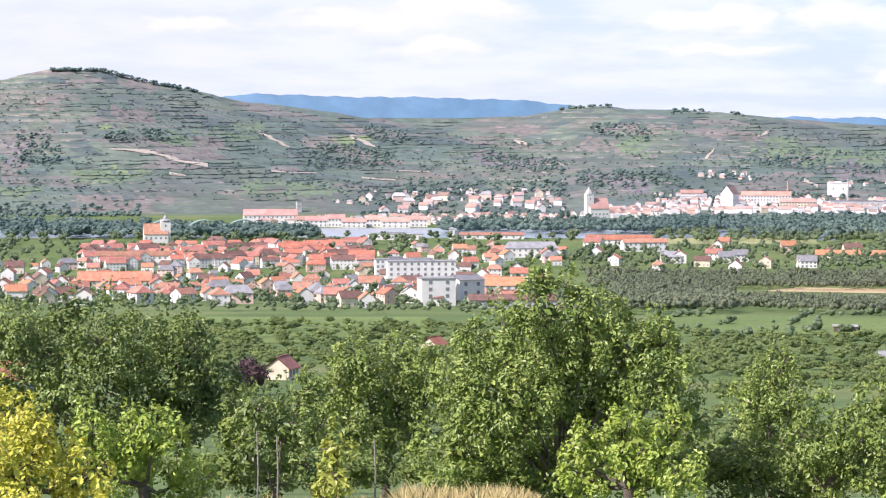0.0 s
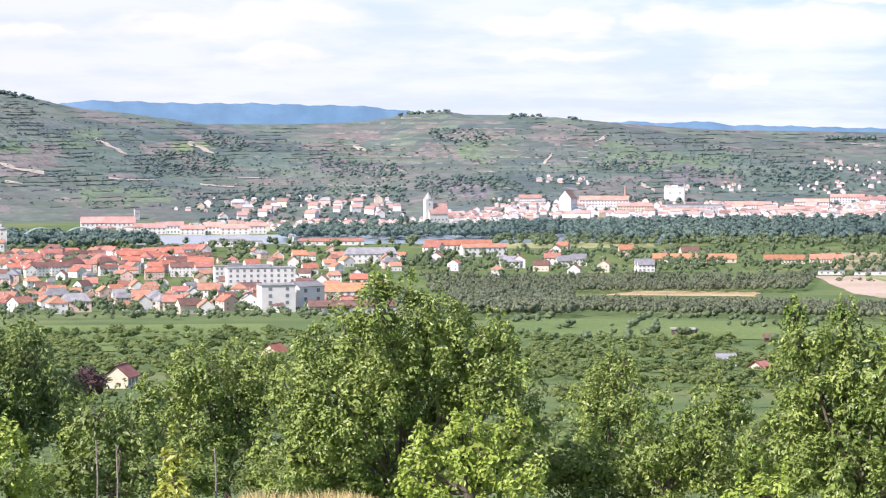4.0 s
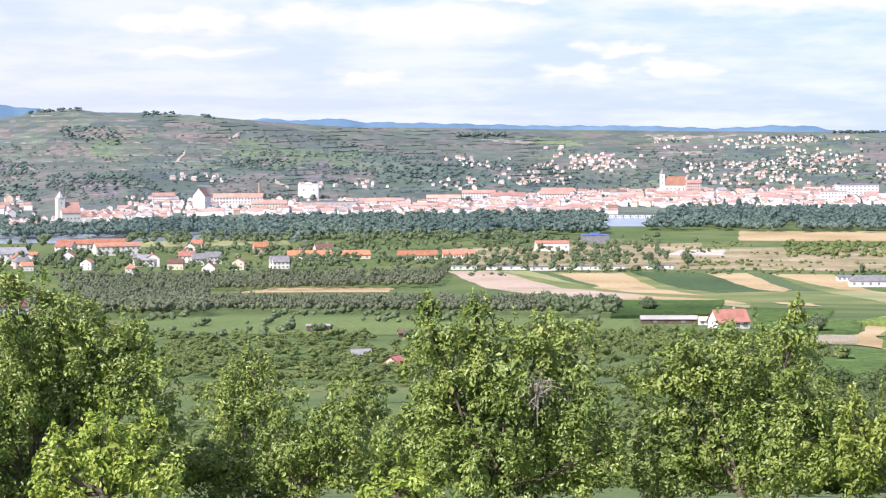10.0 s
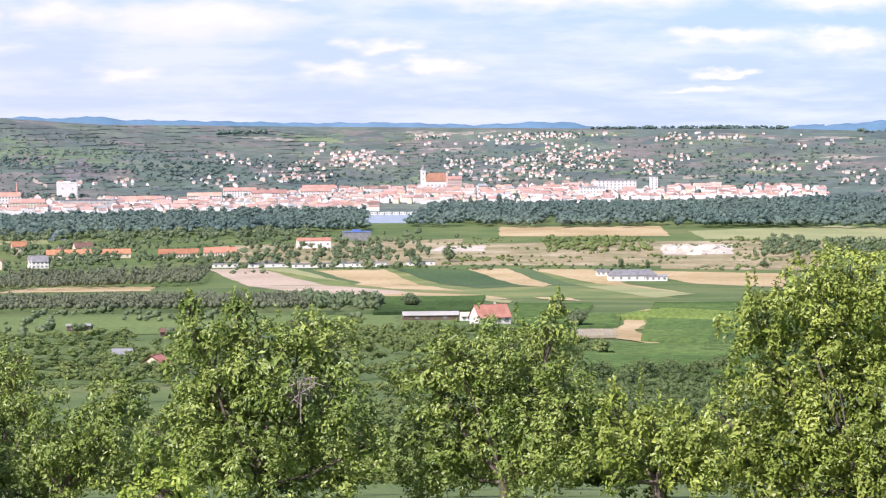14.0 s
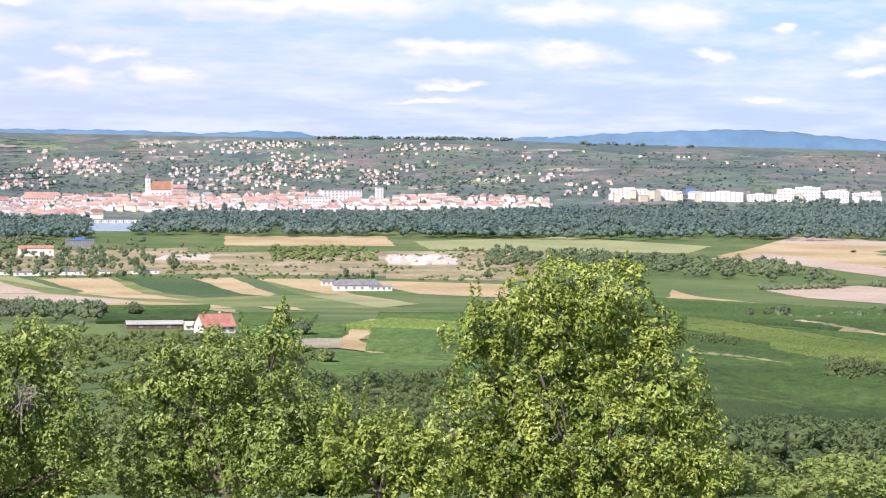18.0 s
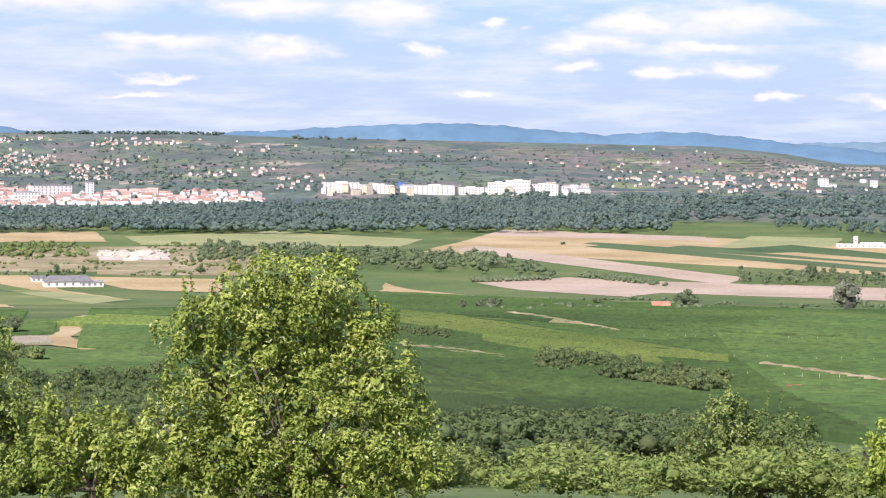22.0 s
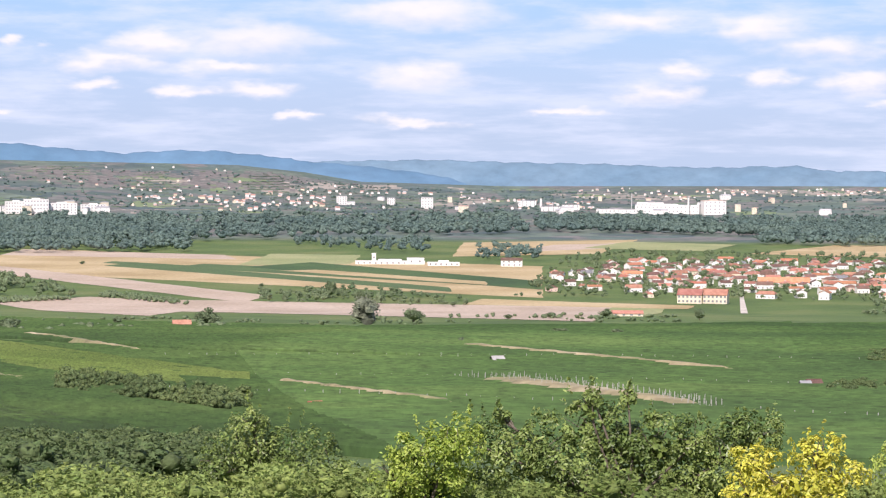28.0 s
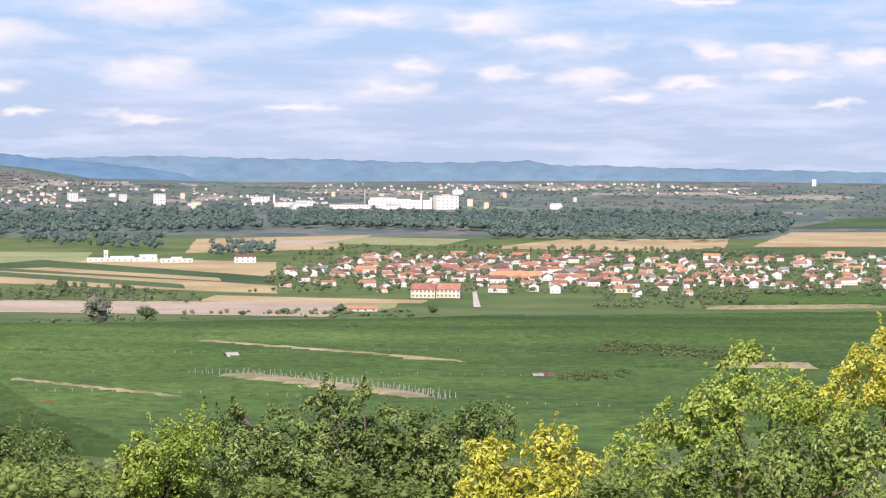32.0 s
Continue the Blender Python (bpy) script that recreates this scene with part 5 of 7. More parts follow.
TOWN = [(18, 11, 8.5, 4.0, 0), (22, 11, 9.5, 4.2, 0), (16, 12, 10.5, 4.0, 2.5), (26, 12, 9.0, 4.5, 0), (14, 10, 9.5, 3.8, 0), (20, 10, 8.5, 4.0, 2)]
BLOCKS = [(34, 13, 14, 3.0, 4), (26, 14, 17, 1.6, 3), (40, 13, 11, 3.6, 0), (20, 16, 20, 1.0, 3)]
small = kinds_of(SMALL, WALLS, ROOFS) + kinds_of([(s[0] * 0.9, s[1], s[2], s[3], 0) for s in SMALL], WALLS[1:] + WALLS[:1], ROOFS[2:] + ROOFS[:2])
town = kinds_of(TOWN, WALLS, ROOFS[:5], False) + kinds_of(TOWN[:4], WALLS[2:], ROOFS[1:5], False)
white_blocks = kinds_of(BLOCKS, [("white", WALL_WHITE), ("cream", WALL_CREAM)], [("grey", ROOF_GREY), ("red", ROOF_RED), ("grey", ROOF_GREY)], False)
plain_town = kinds_of(TOWN, [WALLS[0]] * 2 + WALLS, ROOFS, False, False) + kinds_of(TOWN[:4], WALLS[:1], ROOFS[1:6], False, False)
LOW = [(15, 9, 4.2, 2.3, 0), (12, 9, 4.8, 2.1, 0), (18, 10, 4.2, 2.4, 2.5), (11, 9, 4.0, 2.2, 0), (20, 9, 5.6, 2.2, 0), (14, 10, 4.6, 2.0, 3)]
low = kinds_of(LOW, WALLS, [ROOFS[1], ROOFS[2], ROOFS[1], ROOFS[5], ROOFS[4], ROOFS[2]]) + kinds_of(LOW[::-1], WALLS[:2], [ROOFS[2], ROOFS[0], ROOFS[1], ROOFS[1], ROOFS[2]])
plain_small = kinds_of(SMALL, WALLS, ROOFS, False, False)
taken = []
# near town: gardens in front, dense old town behind
settle(small, apart(inside(four(-10.91, 1252, -1.62, 1128, -1.62, 1889, -10.90, 1975), 300), 25, taken), "houses of the near town", 8, (0.75, 1.05))
joined("old_town_houses", town, apart(inside(four(-8.36, 1883, -1.75, 1874, -1.75, 2223, -8.23, 2157), 600), 14, taken), "crowded old town houses, white walls and red roofs", 12, (0.55, 0.85), False)
settle(small, apart(inside(four(-1.62, 1198, 1.52, 1139, 2.95, 2174, -1.62, 2205), 200), 26, taken), "houses of the near town", 8, (0.75, 1.05))
settle(small, apart(inside(four(3.22, 1866, 10.15, 1904, 10.14, 2223, 3.21, 2319), 30), 40, taken), "scattered houses by the plantation")
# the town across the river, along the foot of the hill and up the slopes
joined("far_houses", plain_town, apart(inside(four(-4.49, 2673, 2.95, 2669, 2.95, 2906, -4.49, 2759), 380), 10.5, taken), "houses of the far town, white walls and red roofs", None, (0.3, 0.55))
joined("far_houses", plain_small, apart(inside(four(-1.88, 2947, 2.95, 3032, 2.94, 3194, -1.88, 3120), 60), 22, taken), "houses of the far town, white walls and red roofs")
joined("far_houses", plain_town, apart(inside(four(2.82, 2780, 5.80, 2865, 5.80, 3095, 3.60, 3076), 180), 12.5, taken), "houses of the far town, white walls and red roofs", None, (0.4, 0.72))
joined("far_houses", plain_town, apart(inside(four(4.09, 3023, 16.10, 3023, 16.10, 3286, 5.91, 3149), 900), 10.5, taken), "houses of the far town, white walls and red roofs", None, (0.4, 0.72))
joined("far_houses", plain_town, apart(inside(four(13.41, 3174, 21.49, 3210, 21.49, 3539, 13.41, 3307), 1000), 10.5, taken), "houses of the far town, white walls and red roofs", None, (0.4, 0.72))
# the quarters up the slopes, one clump after another: corners and how many houses
HILLSIDE = [
    (four(17.05, 4228, 17.82, 4228, 17.82, 4285, 17.05, 4285), 12), (four(18.21, 4156, 19.57, 4144, 19.56, 4252, 18.21, 4255), 26), (four(18.98, 4210, 20.93, 4189, 20.93, 4312, 18.98, 4303), 60), (four(21.06, 4225, 21.64, 4222, 21.64, 4318, 21.06, 4315), 9),
    (four(22.56, 4123, 23.34, 4120, 23.34, 4291, 22.56, 4282), 18), (four(23.53, 4138, 24.51, 4147, 24.51, 4216, 23.53, 4198), 20), (four(19.50, 3718, 20.74, 3736, 20.73, 4003, 19.50, 3991), 60), (four(19.96, 3892, 21.06, 3922, 21.06, 4126, 19.95, 4141), 50),
    (four(20.54, 3730, 21.58, 3754, 21.58, 3931, 20.54, 3910), 40), (four(21.06, 3922, 21.74, 3931, 21.74, 4051, 21.06, 4057), 18), (four(22.10, 3655, 22.95, 3655, 22.95, 3907, 22.10, 3904), 52), (four(22.88, 3907, 23.51, 3907, 23.51, 3967, 22.88, 3970), 16),
    (four(23.54, 3943, 23.82, 3940, 23.82, 4000, 23.54, 4000), 5), (four(15.13, 3709, 16.09, 3727, 16.09, 4000, 15.13, 3976), 34), (four(14.24, 3736, 14.69, 3751, 14.70, 3838, 14.24, 3835), 7), (four(15.77, 3766, 16.60, 3772, 16.60, 3880, 15.77, 3877), 20),
    (four(17.56, 3715, 18.40, 3721, 18.40, 3853, 17.56, 3835), 24), (four(18.57, 3772, 19.05, 3781, 19.05, 3901, 18.57, 3880), 14), (four(19.05, 3712, 19.70, 3718, 19.70, 3940, 19.05, 3913), 24), (four(14.74, 3475, 15.13, 3490, 15.13, 3640, 14.75, 3619), 9),
    (four(13.86, 3442, 14.49, 3463, 14.49, 3562, 13.86, 3526), 14), (four(24.78, 3748, 26.73, 3745, 26.73, 3859, 24.78, 3874), 26), (four(26.80, 3481, 27.91, 3502, 27.90, 3742, 26.80, 3745), 22), (four(14.24, 3964, 15.38, 3982, 15.38, 4153, 14.24, 4102), 5),
    (four(16.41, 3898, 18.08, 3943, 18.08, 4186, 16.41, 4180), 8), (four(17.69, 3598, 20.54, 3604, 20.54, 3730, 17.69, 3703), 70), (four(25.23, 3997, 26.73, 4015, 26.73, 4219, 25.23, 4147), 6), (four(12.16, 3712, 13.06, 3808, 13.06, 3952, 12.15, 3925), 8),
    (four(12.54, 3592, 13.70, 3688, 13.70, 3892, 12.54, 3859), 12), (four(14.47, 3670, 16.09, 3718, 16.09, 3949, 14.46, 3937), 28), (four(13.31, 3445, 14.72, 3496, 14.72, 3778, 13.31, 3712), 16), (four(10.09, 3361, 10.99, 3376, 10.99, 3445, 10.09, 3433), 10),
    (four(5.92, 3310, 7.09, 3331, 7.09, 3427, 5.92, 3400), 14), (four(8.78, 3304, 9.96, 3337, 9.96, 3412, 8.78, 3385), 8), (four(11.77, 3367, 12.93, 3382, 12.93, 3481, 11.77, 3457), 16), (four(4.74, 3100, 6.18, 3106, 6.18, 3190, 4.74, 3187), 16),
    (four(-1.87, 3079, 0.06, 3091, 0.06, 3241, -1.87, 3208), 26), (four(0.06, 3118, 2.52, 3121, 2.53, 3250, 0.06, 3313), 30), (four(-2.51, 3055, -1.62, 3061, -1.61, 3139, -2.51, 3127), 6), (four(2.26, 3034, 3.04, 3037, 3.04, 3151, 2.26, 3157), 10)]
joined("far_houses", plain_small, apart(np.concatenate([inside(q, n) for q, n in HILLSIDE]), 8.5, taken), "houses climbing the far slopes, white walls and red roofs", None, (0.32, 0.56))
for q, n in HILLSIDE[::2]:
    wood("slope_trees", inside(q, n), 3, 6.0, WOODS_HAZED, "garden trees between the houses on the far slopes", 1.2, LOW_CROWNS)
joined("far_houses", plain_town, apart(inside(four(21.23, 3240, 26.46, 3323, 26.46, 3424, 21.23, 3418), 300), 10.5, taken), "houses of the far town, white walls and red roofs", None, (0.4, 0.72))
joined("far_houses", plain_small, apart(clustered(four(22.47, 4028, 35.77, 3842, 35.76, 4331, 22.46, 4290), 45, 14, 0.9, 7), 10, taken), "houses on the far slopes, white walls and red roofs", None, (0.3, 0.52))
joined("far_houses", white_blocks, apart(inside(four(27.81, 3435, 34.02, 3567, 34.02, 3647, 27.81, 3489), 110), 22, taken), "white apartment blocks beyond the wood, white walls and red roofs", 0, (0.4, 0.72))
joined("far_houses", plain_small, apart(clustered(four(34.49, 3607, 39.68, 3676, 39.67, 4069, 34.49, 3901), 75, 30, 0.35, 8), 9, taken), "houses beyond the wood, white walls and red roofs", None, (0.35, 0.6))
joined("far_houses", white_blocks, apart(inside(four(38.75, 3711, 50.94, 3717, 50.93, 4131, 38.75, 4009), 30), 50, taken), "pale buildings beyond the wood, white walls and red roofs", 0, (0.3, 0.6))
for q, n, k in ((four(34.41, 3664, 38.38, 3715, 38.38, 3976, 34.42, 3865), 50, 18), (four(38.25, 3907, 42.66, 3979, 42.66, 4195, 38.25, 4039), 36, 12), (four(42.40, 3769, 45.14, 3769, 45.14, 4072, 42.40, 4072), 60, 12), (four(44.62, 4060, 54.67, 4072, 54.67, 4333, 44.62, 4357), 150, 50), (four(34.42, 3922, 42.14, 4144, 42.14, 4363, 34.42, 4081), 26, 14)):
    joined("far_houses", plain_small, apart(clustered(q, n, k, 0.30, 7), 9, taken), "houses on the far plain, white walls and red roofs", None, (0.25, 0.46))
# the village in the fields
settle(low, apart(inside(four(45.95, 1880, 53.64, 1848, 53.64, 2051, 45.95, 2107), 46), 22, taken), "houses of the village", 10, (0.62, 0.92))
settle(low, apart(inside(four(43.86, 2103, 51.69, 1978, 51.69, 2251, 44.90, 2247), 220), 16, taken), "houses of the village", 20, (0.62, 0.92))
settle(low, apart(inside(four(51.69, 1950, 58.63, 1993, 58.63, 2191, 51.69, 2123), 100), 18, taken), "houses of the village", 10, (0.62, 0.92))
joined("village_houses", low, apart(inside(four(45.30, 2247, 51.69, 2251, 51.69, 2482, 45.69, 2435), 90), 19, taken), "crowded village houses, white walls and red roofs", 20, (0.62, 0.92), False)
joined("village_houses", low, apart(inside(four(51.69, 2123, 58.63, 2191, 58.62, 2521, 51.69, 2413), 130), 20, taken), "crowded village houses, white walls and red roofs", 10, (0.62, 0.92), False)
joined("village_houses", low, apart(inside(four(43.86, 1935, 58.63, 1993, 58.62, 2498, 45.43, 2413), 230), 17, taken), "small village houses and sheds, white walls and red roofs", 20, (0.5, 0.8), False)
joined("village_houses", small, apart(inside(four(-10.91, 1335, 1.52, 1209, 1.52, 2123, -10.90, 1975), 300), 17, taken), "small town houses and sheds, white walls and red roofs", 8, (0.45, 0.7), False)
for k in small + low + town + white_blocks + plain_town + plain_small:
    for o in (*k.children_recursive, k):
        bpy.data.objects.remove(o)


# ---- orchard in front ----
LEAF = {
    "green": material("pear_leaf", [(0.136, 0.208, 0.037), (0.328, 0.412, 0.099)], 0.6, 5.0, rough=0.44, per="island", vary=0.15, bump=0.0, leaf=0.12),
    "dark": material("dark_leaf", [(0.114, 0.173, 0.040), (0.261, 0.338, 0.090)], 0.6, 5.0, rough=0.46, per="island", vary=0.15, bump=0.0, leaf=0.12),
    "light": material("light_leaf", [(0.306, 0.409, 0.062), (0.437, 0.530, 0.117)], 0.6, 5.0, rough=0.46, per="island", vary=0.15, bump=0.0, leaf=0.25),
    "walnut": material("walnut_leaf", [(0.183, 0.254, 0.040), (0.375, 0.446, 0.095)], 0.6, 5.0, rough=0.44, per="island", vary=0.15, bump=0.0, leaf=0.12),
    "lime": material("lime_leaf", [(0.32, 0.37, 0.06), (0.52, 0.55, 0.11)], 0.6, 5.0, rough=0.46, per="island", vary=0.15, bump=0.0, leaf=0.25),
    "yellow": material("yellow_leaf", [(0.515, 0.519, 0.066), (0.744, 0.700, 0.121)], 0.6, 5.0, rough=0.46, per="island", vary=0.15, bump=0.0, leaf=0.25),
}


def tube(path, r0, r1, sides=7):
    """A tapered limb along a path of points."""
    path = np.array([p[:] for p in path], float)
    n = len(path)
    vs = []
    for i, p in enumerate(path):
        t = path[min(i + 1, n - 1)] - path[max(i - 1, 0)]
        t /= np.linalg.norm(t) + 1e-9
        u = np.cross(t, [0.3, 0.9, 0.2])
        u /= np.linalg.norm(u)
        w = np.cross(t, u)
        a = np.arange(sides) * 2 * math.pi / sides
        r = r0 + (r1 - r0) * i / (n - 1)
        vs.append(p + r * (np.cos(a)[:, None] * u + np.sin(a)[:, None] * w))
    fs = []
    for i in range(n - 1):
        for j in range(sides):
            fs.append([i * sides + j, i * sides + (j + 1) % sides, (i + 1) * sides + (j + 1) % sides, (i + 1) * sides + j])
    return np.concatenate(vs), np.array(fs)


DRY_WOOD = material("dry_twig", [(0.26, 0.22, 0.20), (0.38, 0.33, 0.30)], 2.0, 12.0)


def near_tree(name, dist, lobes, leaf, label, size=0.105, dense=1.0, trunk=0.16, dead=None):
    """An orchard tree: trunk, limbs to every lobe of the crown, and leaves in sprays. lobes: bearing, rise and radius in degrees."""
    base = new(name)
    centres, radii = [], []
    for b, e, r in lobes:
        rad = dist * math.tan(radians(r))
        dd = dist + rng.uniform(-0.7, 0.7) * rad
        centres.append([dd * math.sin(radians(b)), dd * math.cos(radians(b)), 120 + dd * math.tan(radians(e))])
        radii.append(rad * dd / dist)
    centres, radii = np.array(centres), np.array(radii)
    mid = (centres * radii[:, None] ** 2).sum(0) / (radii ** 2).sum()
    dm = math.hypot(mid[0], mid[1])
    foot = at(math.degrees(math.atan2(mid[0], mid[1])), dm)
    base.location = foot
    foot = np.array(foot[:])
    low = min(float((centres[:, 2] - radii).min()), foot[2] + 1.6)
    fork = np.array([mid[0], mid[1], max(foot[2] + 0.5, min(low, mid[2] - 0.5))])
    vs, fs, k = [], [], 0
    for v, f in [tube([foot - [0, 0, 0.3], (foot + fork) / 2 + [0.05, 0.04, 0], fork], trunk, trunk * 0.7)]:
        vs.append(v - foot), fs.append(f + k)
        k += len(v)
    mesh_object("trunk", np.concatenate(vs), np.concatenate(fs), BARK, base, smooth=True)
    vs, fs, k = [], [], 0
    for c, r in zip(centres, radii):
        bend = (fork + c) / 2 + rng.normal(0, 0.12, 3) - [0, 0, 0.15]
        limbs = [tube([fork, bend, c], trunk * 0.38, 0.02, 6)]
        for _ in range(7):
            w = rng.normal(0, 1, 3)
            w[2] = abs(w[2]) * 0.8
            tip = c + w / np.linalg.norm(w) * r * 0.9
            limbs.append(tube([c - (c - bend) * rng.uniform(0, 0.4), (c + tip) / 2 + rng.normal(0, 0.06, 3), tip], 0.018, 0.006, 4))
        for v, f in limbs:
            vs.append(v - foot), fs.append(f + k)
            k += len(v)
    mesh_object("branchwork", np.concatenate(vs), np.concatenate(fs), BARK, base, smooth=True)
    if dead:  # bare grey twigs on the outside
        b, e, r = dead
        dd = dist - 1.2
        c = np.array([dd * math.sin(radians(b)), dd * math.cos(radians(b)), 120 + dd * math.tan(radians(e))])
        rad = dist * math.tan(radians(r))
        vs, fs, k = [], [], 0
        for _ in range(24):
            w = rng.normal(0, 1, 3)
            tip = c + w / np.linalg.norm(w) * rad * rng.uniform(0.5, 1.1)
            v, f = tube([c + rng.normal(0, 0.25, 3) + [0, 0, -0.3], (c + tip) / 2 + rng.normal(0, 0.12, 3), tip], 0.015, 0.005, 4)
            vs.append(v - foot), fs.append(f + k)
            k += len(v)
        mesh_object("dead_branchwork", np.concatenate(vs), np.concatenate(fs), DRY_WOOD, base, "bare grey twigs")
    # leaves: tufts on the outside of every lobe, coarser foliage inside, and upright shoots
    pts, out, big = [], [], []
    for c, r in zip(centres, radii):
        w = rng.normal(0, 1, (max(9, int(8.5 * dense * (r / 0.34) ** 2)), 3))
        w /= np.linalg.norm(w, axis=1)[:, None]
        hollow = np.array([noise.noise(Vector(q) * 1.9 + Vector(c)) + 0.5 * noise.noise(Vector(q) * 5.0 - Vector(c)) for q in w])
        keep = hollow + rng.normal(0, 0.12, len(w)) > -0.10
        w, hollow = w[keep], hollow[keep]
        tuft = rng.uniform(0.17, 0.36, len(w)) * min(1.0, 0.55 + 0.5 * r)
        mid_tuft = c + w * (r * (0.84 + 0.36 * hollow) - 0.2 * tuft)[:, None] * [1, 1, 0.95]
        each = int(56 * (0.1 / size) ** 2)
        q = rng.normal(0, 0.75, (len(w), each, 3)) + w[:, None] * 0.55 + [0, 0, 0.30]
        q /= np.linalg.norm(q, axis=2)[..., None]
        pts.append((mid_tuft[:, None] + q * (tuft[:, None] * rng.uniform(0.55, 1.12, (len(w), each)))[..., None]).reshape(-1, 3))
        out.append(q.reshape(-1, 3)), big.append(np.full(len(w) * each, 1.0))
        inner = int(170 * r * r) + 8
        w = rng.normal(0, 1, (inner, 3))
        w /= np.linalg.norm(w, axis=1)[:, None]
        pts.append(c + w * (r * rng.uniform(0.2, 0.6, inner))[:, None])
        out.append(w), big.append(np.full(inner, 1.8))
        for _ in range(rng.integers(1, 4)):
            lean = rng.normal(0, 0.16, 3) + [0, 0, 1]
            start = c + [rng.normal(0, 0.3) * r, rng.normal(0, 0.3) * r, 0.75 * r]
            count = int(rng.integers(14, 26))
            along = rng.uniform(0, 1, (count, 1)) ** 0.8
            tall = rng.uniform(0.25, 0.42) * r + rng.uniform(0.05, 0.4)
            pts.append(start + lean * tall * along + rng.normal(0, 0.05, (count, 3)) * (1.3 - along))
            out.append(rng.normal(0, 0.6, (count, 3)) + [0, 0, 0.2]), big.append(np.full(count, 1.0))
    pts, out, big = np.concatenate(pts), np.concatenate(out), np.concatenate(big)[:, None]
    n = len(pts)
    normal = out * 0.9 + [0, 0, 0.30] + rng.normal(0, 0.36, (n, 3))
    normal /= np.linalg.norm(normal, axis=1)[:, None]
    tip = np.cross(normal, rng.normal(0, 1, (n, 3)))
    tip[:, 2] -= 0.7
    tip -= normal * (tip * normal).sum(1)[:, None]
    tip /= np.linalg.norm(tip, axis=1)[:, None]
    side = np.cross(normal, tip)
    ln = size * rng.uniform(0.7, 1.4, (n, 1)) * big
    fold = normal * ln * 0.10
    v = np.stack([pts - tip * ln * 0.5, pts + side * ln * 0.27 + fold, pts + tip * ln * 0.5, pts - side * ln * 0.27 + fold], 1) - foot
    i = np.arange(n)[:, None] * 4
    f = np.concatenate([i + [0, 1, 2], i + [0, 2, 3]], 1).reshape(-1, 3)
    mesh_object("crown", v.reshape(-1, 3), f, LEAF[leaf], base)
    return tagged(base, label, "tree")


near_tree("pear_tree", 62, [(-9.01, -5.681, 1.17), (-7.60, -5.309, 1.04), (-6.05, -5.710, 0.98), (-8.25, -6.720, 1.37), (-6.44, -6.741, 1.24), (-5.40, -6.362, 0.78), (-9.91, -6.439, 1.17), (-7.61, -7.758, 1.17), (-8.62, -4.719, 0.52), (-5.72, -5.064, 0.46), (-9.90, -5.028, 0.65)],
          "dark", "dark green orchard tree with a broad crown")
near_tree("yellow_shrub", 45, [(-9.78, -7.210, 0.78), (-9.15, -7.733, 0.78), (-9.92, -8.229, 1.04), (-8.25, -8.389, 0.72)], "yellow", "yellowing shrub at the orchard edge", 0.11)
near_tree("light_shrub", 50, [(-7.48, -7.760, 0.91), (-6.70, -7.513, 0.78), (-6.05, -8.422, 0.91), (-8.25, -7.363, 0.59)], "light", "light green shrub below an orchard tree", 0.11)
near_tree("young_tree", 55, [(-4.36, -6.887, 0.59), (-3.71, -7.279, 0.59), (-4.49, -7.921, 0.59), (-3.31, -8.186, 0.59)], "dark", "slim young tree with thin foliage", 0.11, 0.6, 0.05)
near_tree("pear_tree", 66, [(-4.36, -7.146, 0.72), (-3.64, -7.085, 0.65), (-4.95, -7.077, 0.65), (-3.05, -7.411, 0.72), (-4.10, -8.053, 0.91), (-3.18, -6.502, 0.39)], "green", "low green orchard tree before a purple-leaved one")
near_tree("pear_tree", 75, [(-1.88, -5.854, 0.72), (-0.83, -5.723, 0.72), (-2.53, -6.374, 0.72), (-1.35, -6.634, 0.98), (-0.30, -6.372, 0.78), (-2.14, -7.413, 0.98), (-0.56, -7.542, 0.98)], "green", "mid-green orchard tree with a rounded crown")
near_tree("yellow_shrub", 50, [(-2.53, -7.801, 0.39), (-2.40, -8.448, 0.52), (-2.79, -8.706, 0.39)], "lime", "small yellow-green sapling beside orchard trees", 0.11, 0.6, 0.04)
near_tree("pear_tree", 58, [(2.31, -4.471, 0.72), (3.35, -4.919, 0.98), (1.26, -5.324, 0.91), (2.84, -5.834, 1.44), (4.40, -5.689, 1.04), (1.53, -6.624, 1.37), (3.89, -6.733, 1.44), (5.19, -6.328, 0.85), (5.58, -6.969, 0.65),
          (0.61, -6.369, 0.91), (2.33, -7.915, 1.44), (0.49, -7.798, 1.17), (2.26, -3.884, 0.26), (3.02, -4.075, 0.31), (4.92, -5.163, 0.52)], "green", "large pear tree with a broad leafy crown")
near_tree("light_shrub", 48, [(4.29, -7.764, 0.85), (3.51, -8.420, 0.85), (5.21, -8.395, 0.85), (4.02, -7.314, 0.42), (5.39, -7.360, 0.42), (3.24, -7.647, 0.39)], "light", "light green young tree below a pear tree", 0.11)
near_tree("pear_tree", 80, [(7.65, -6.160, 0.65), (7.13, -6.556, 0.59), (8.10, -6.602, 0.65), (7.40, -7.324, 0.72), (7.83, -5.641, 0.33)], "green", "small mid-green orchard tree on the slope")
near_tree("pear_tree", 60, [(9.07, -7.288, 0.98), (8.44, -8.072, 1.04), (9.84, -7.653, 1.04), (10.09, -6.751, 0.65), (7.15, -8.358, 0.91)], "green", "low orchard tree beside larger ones")
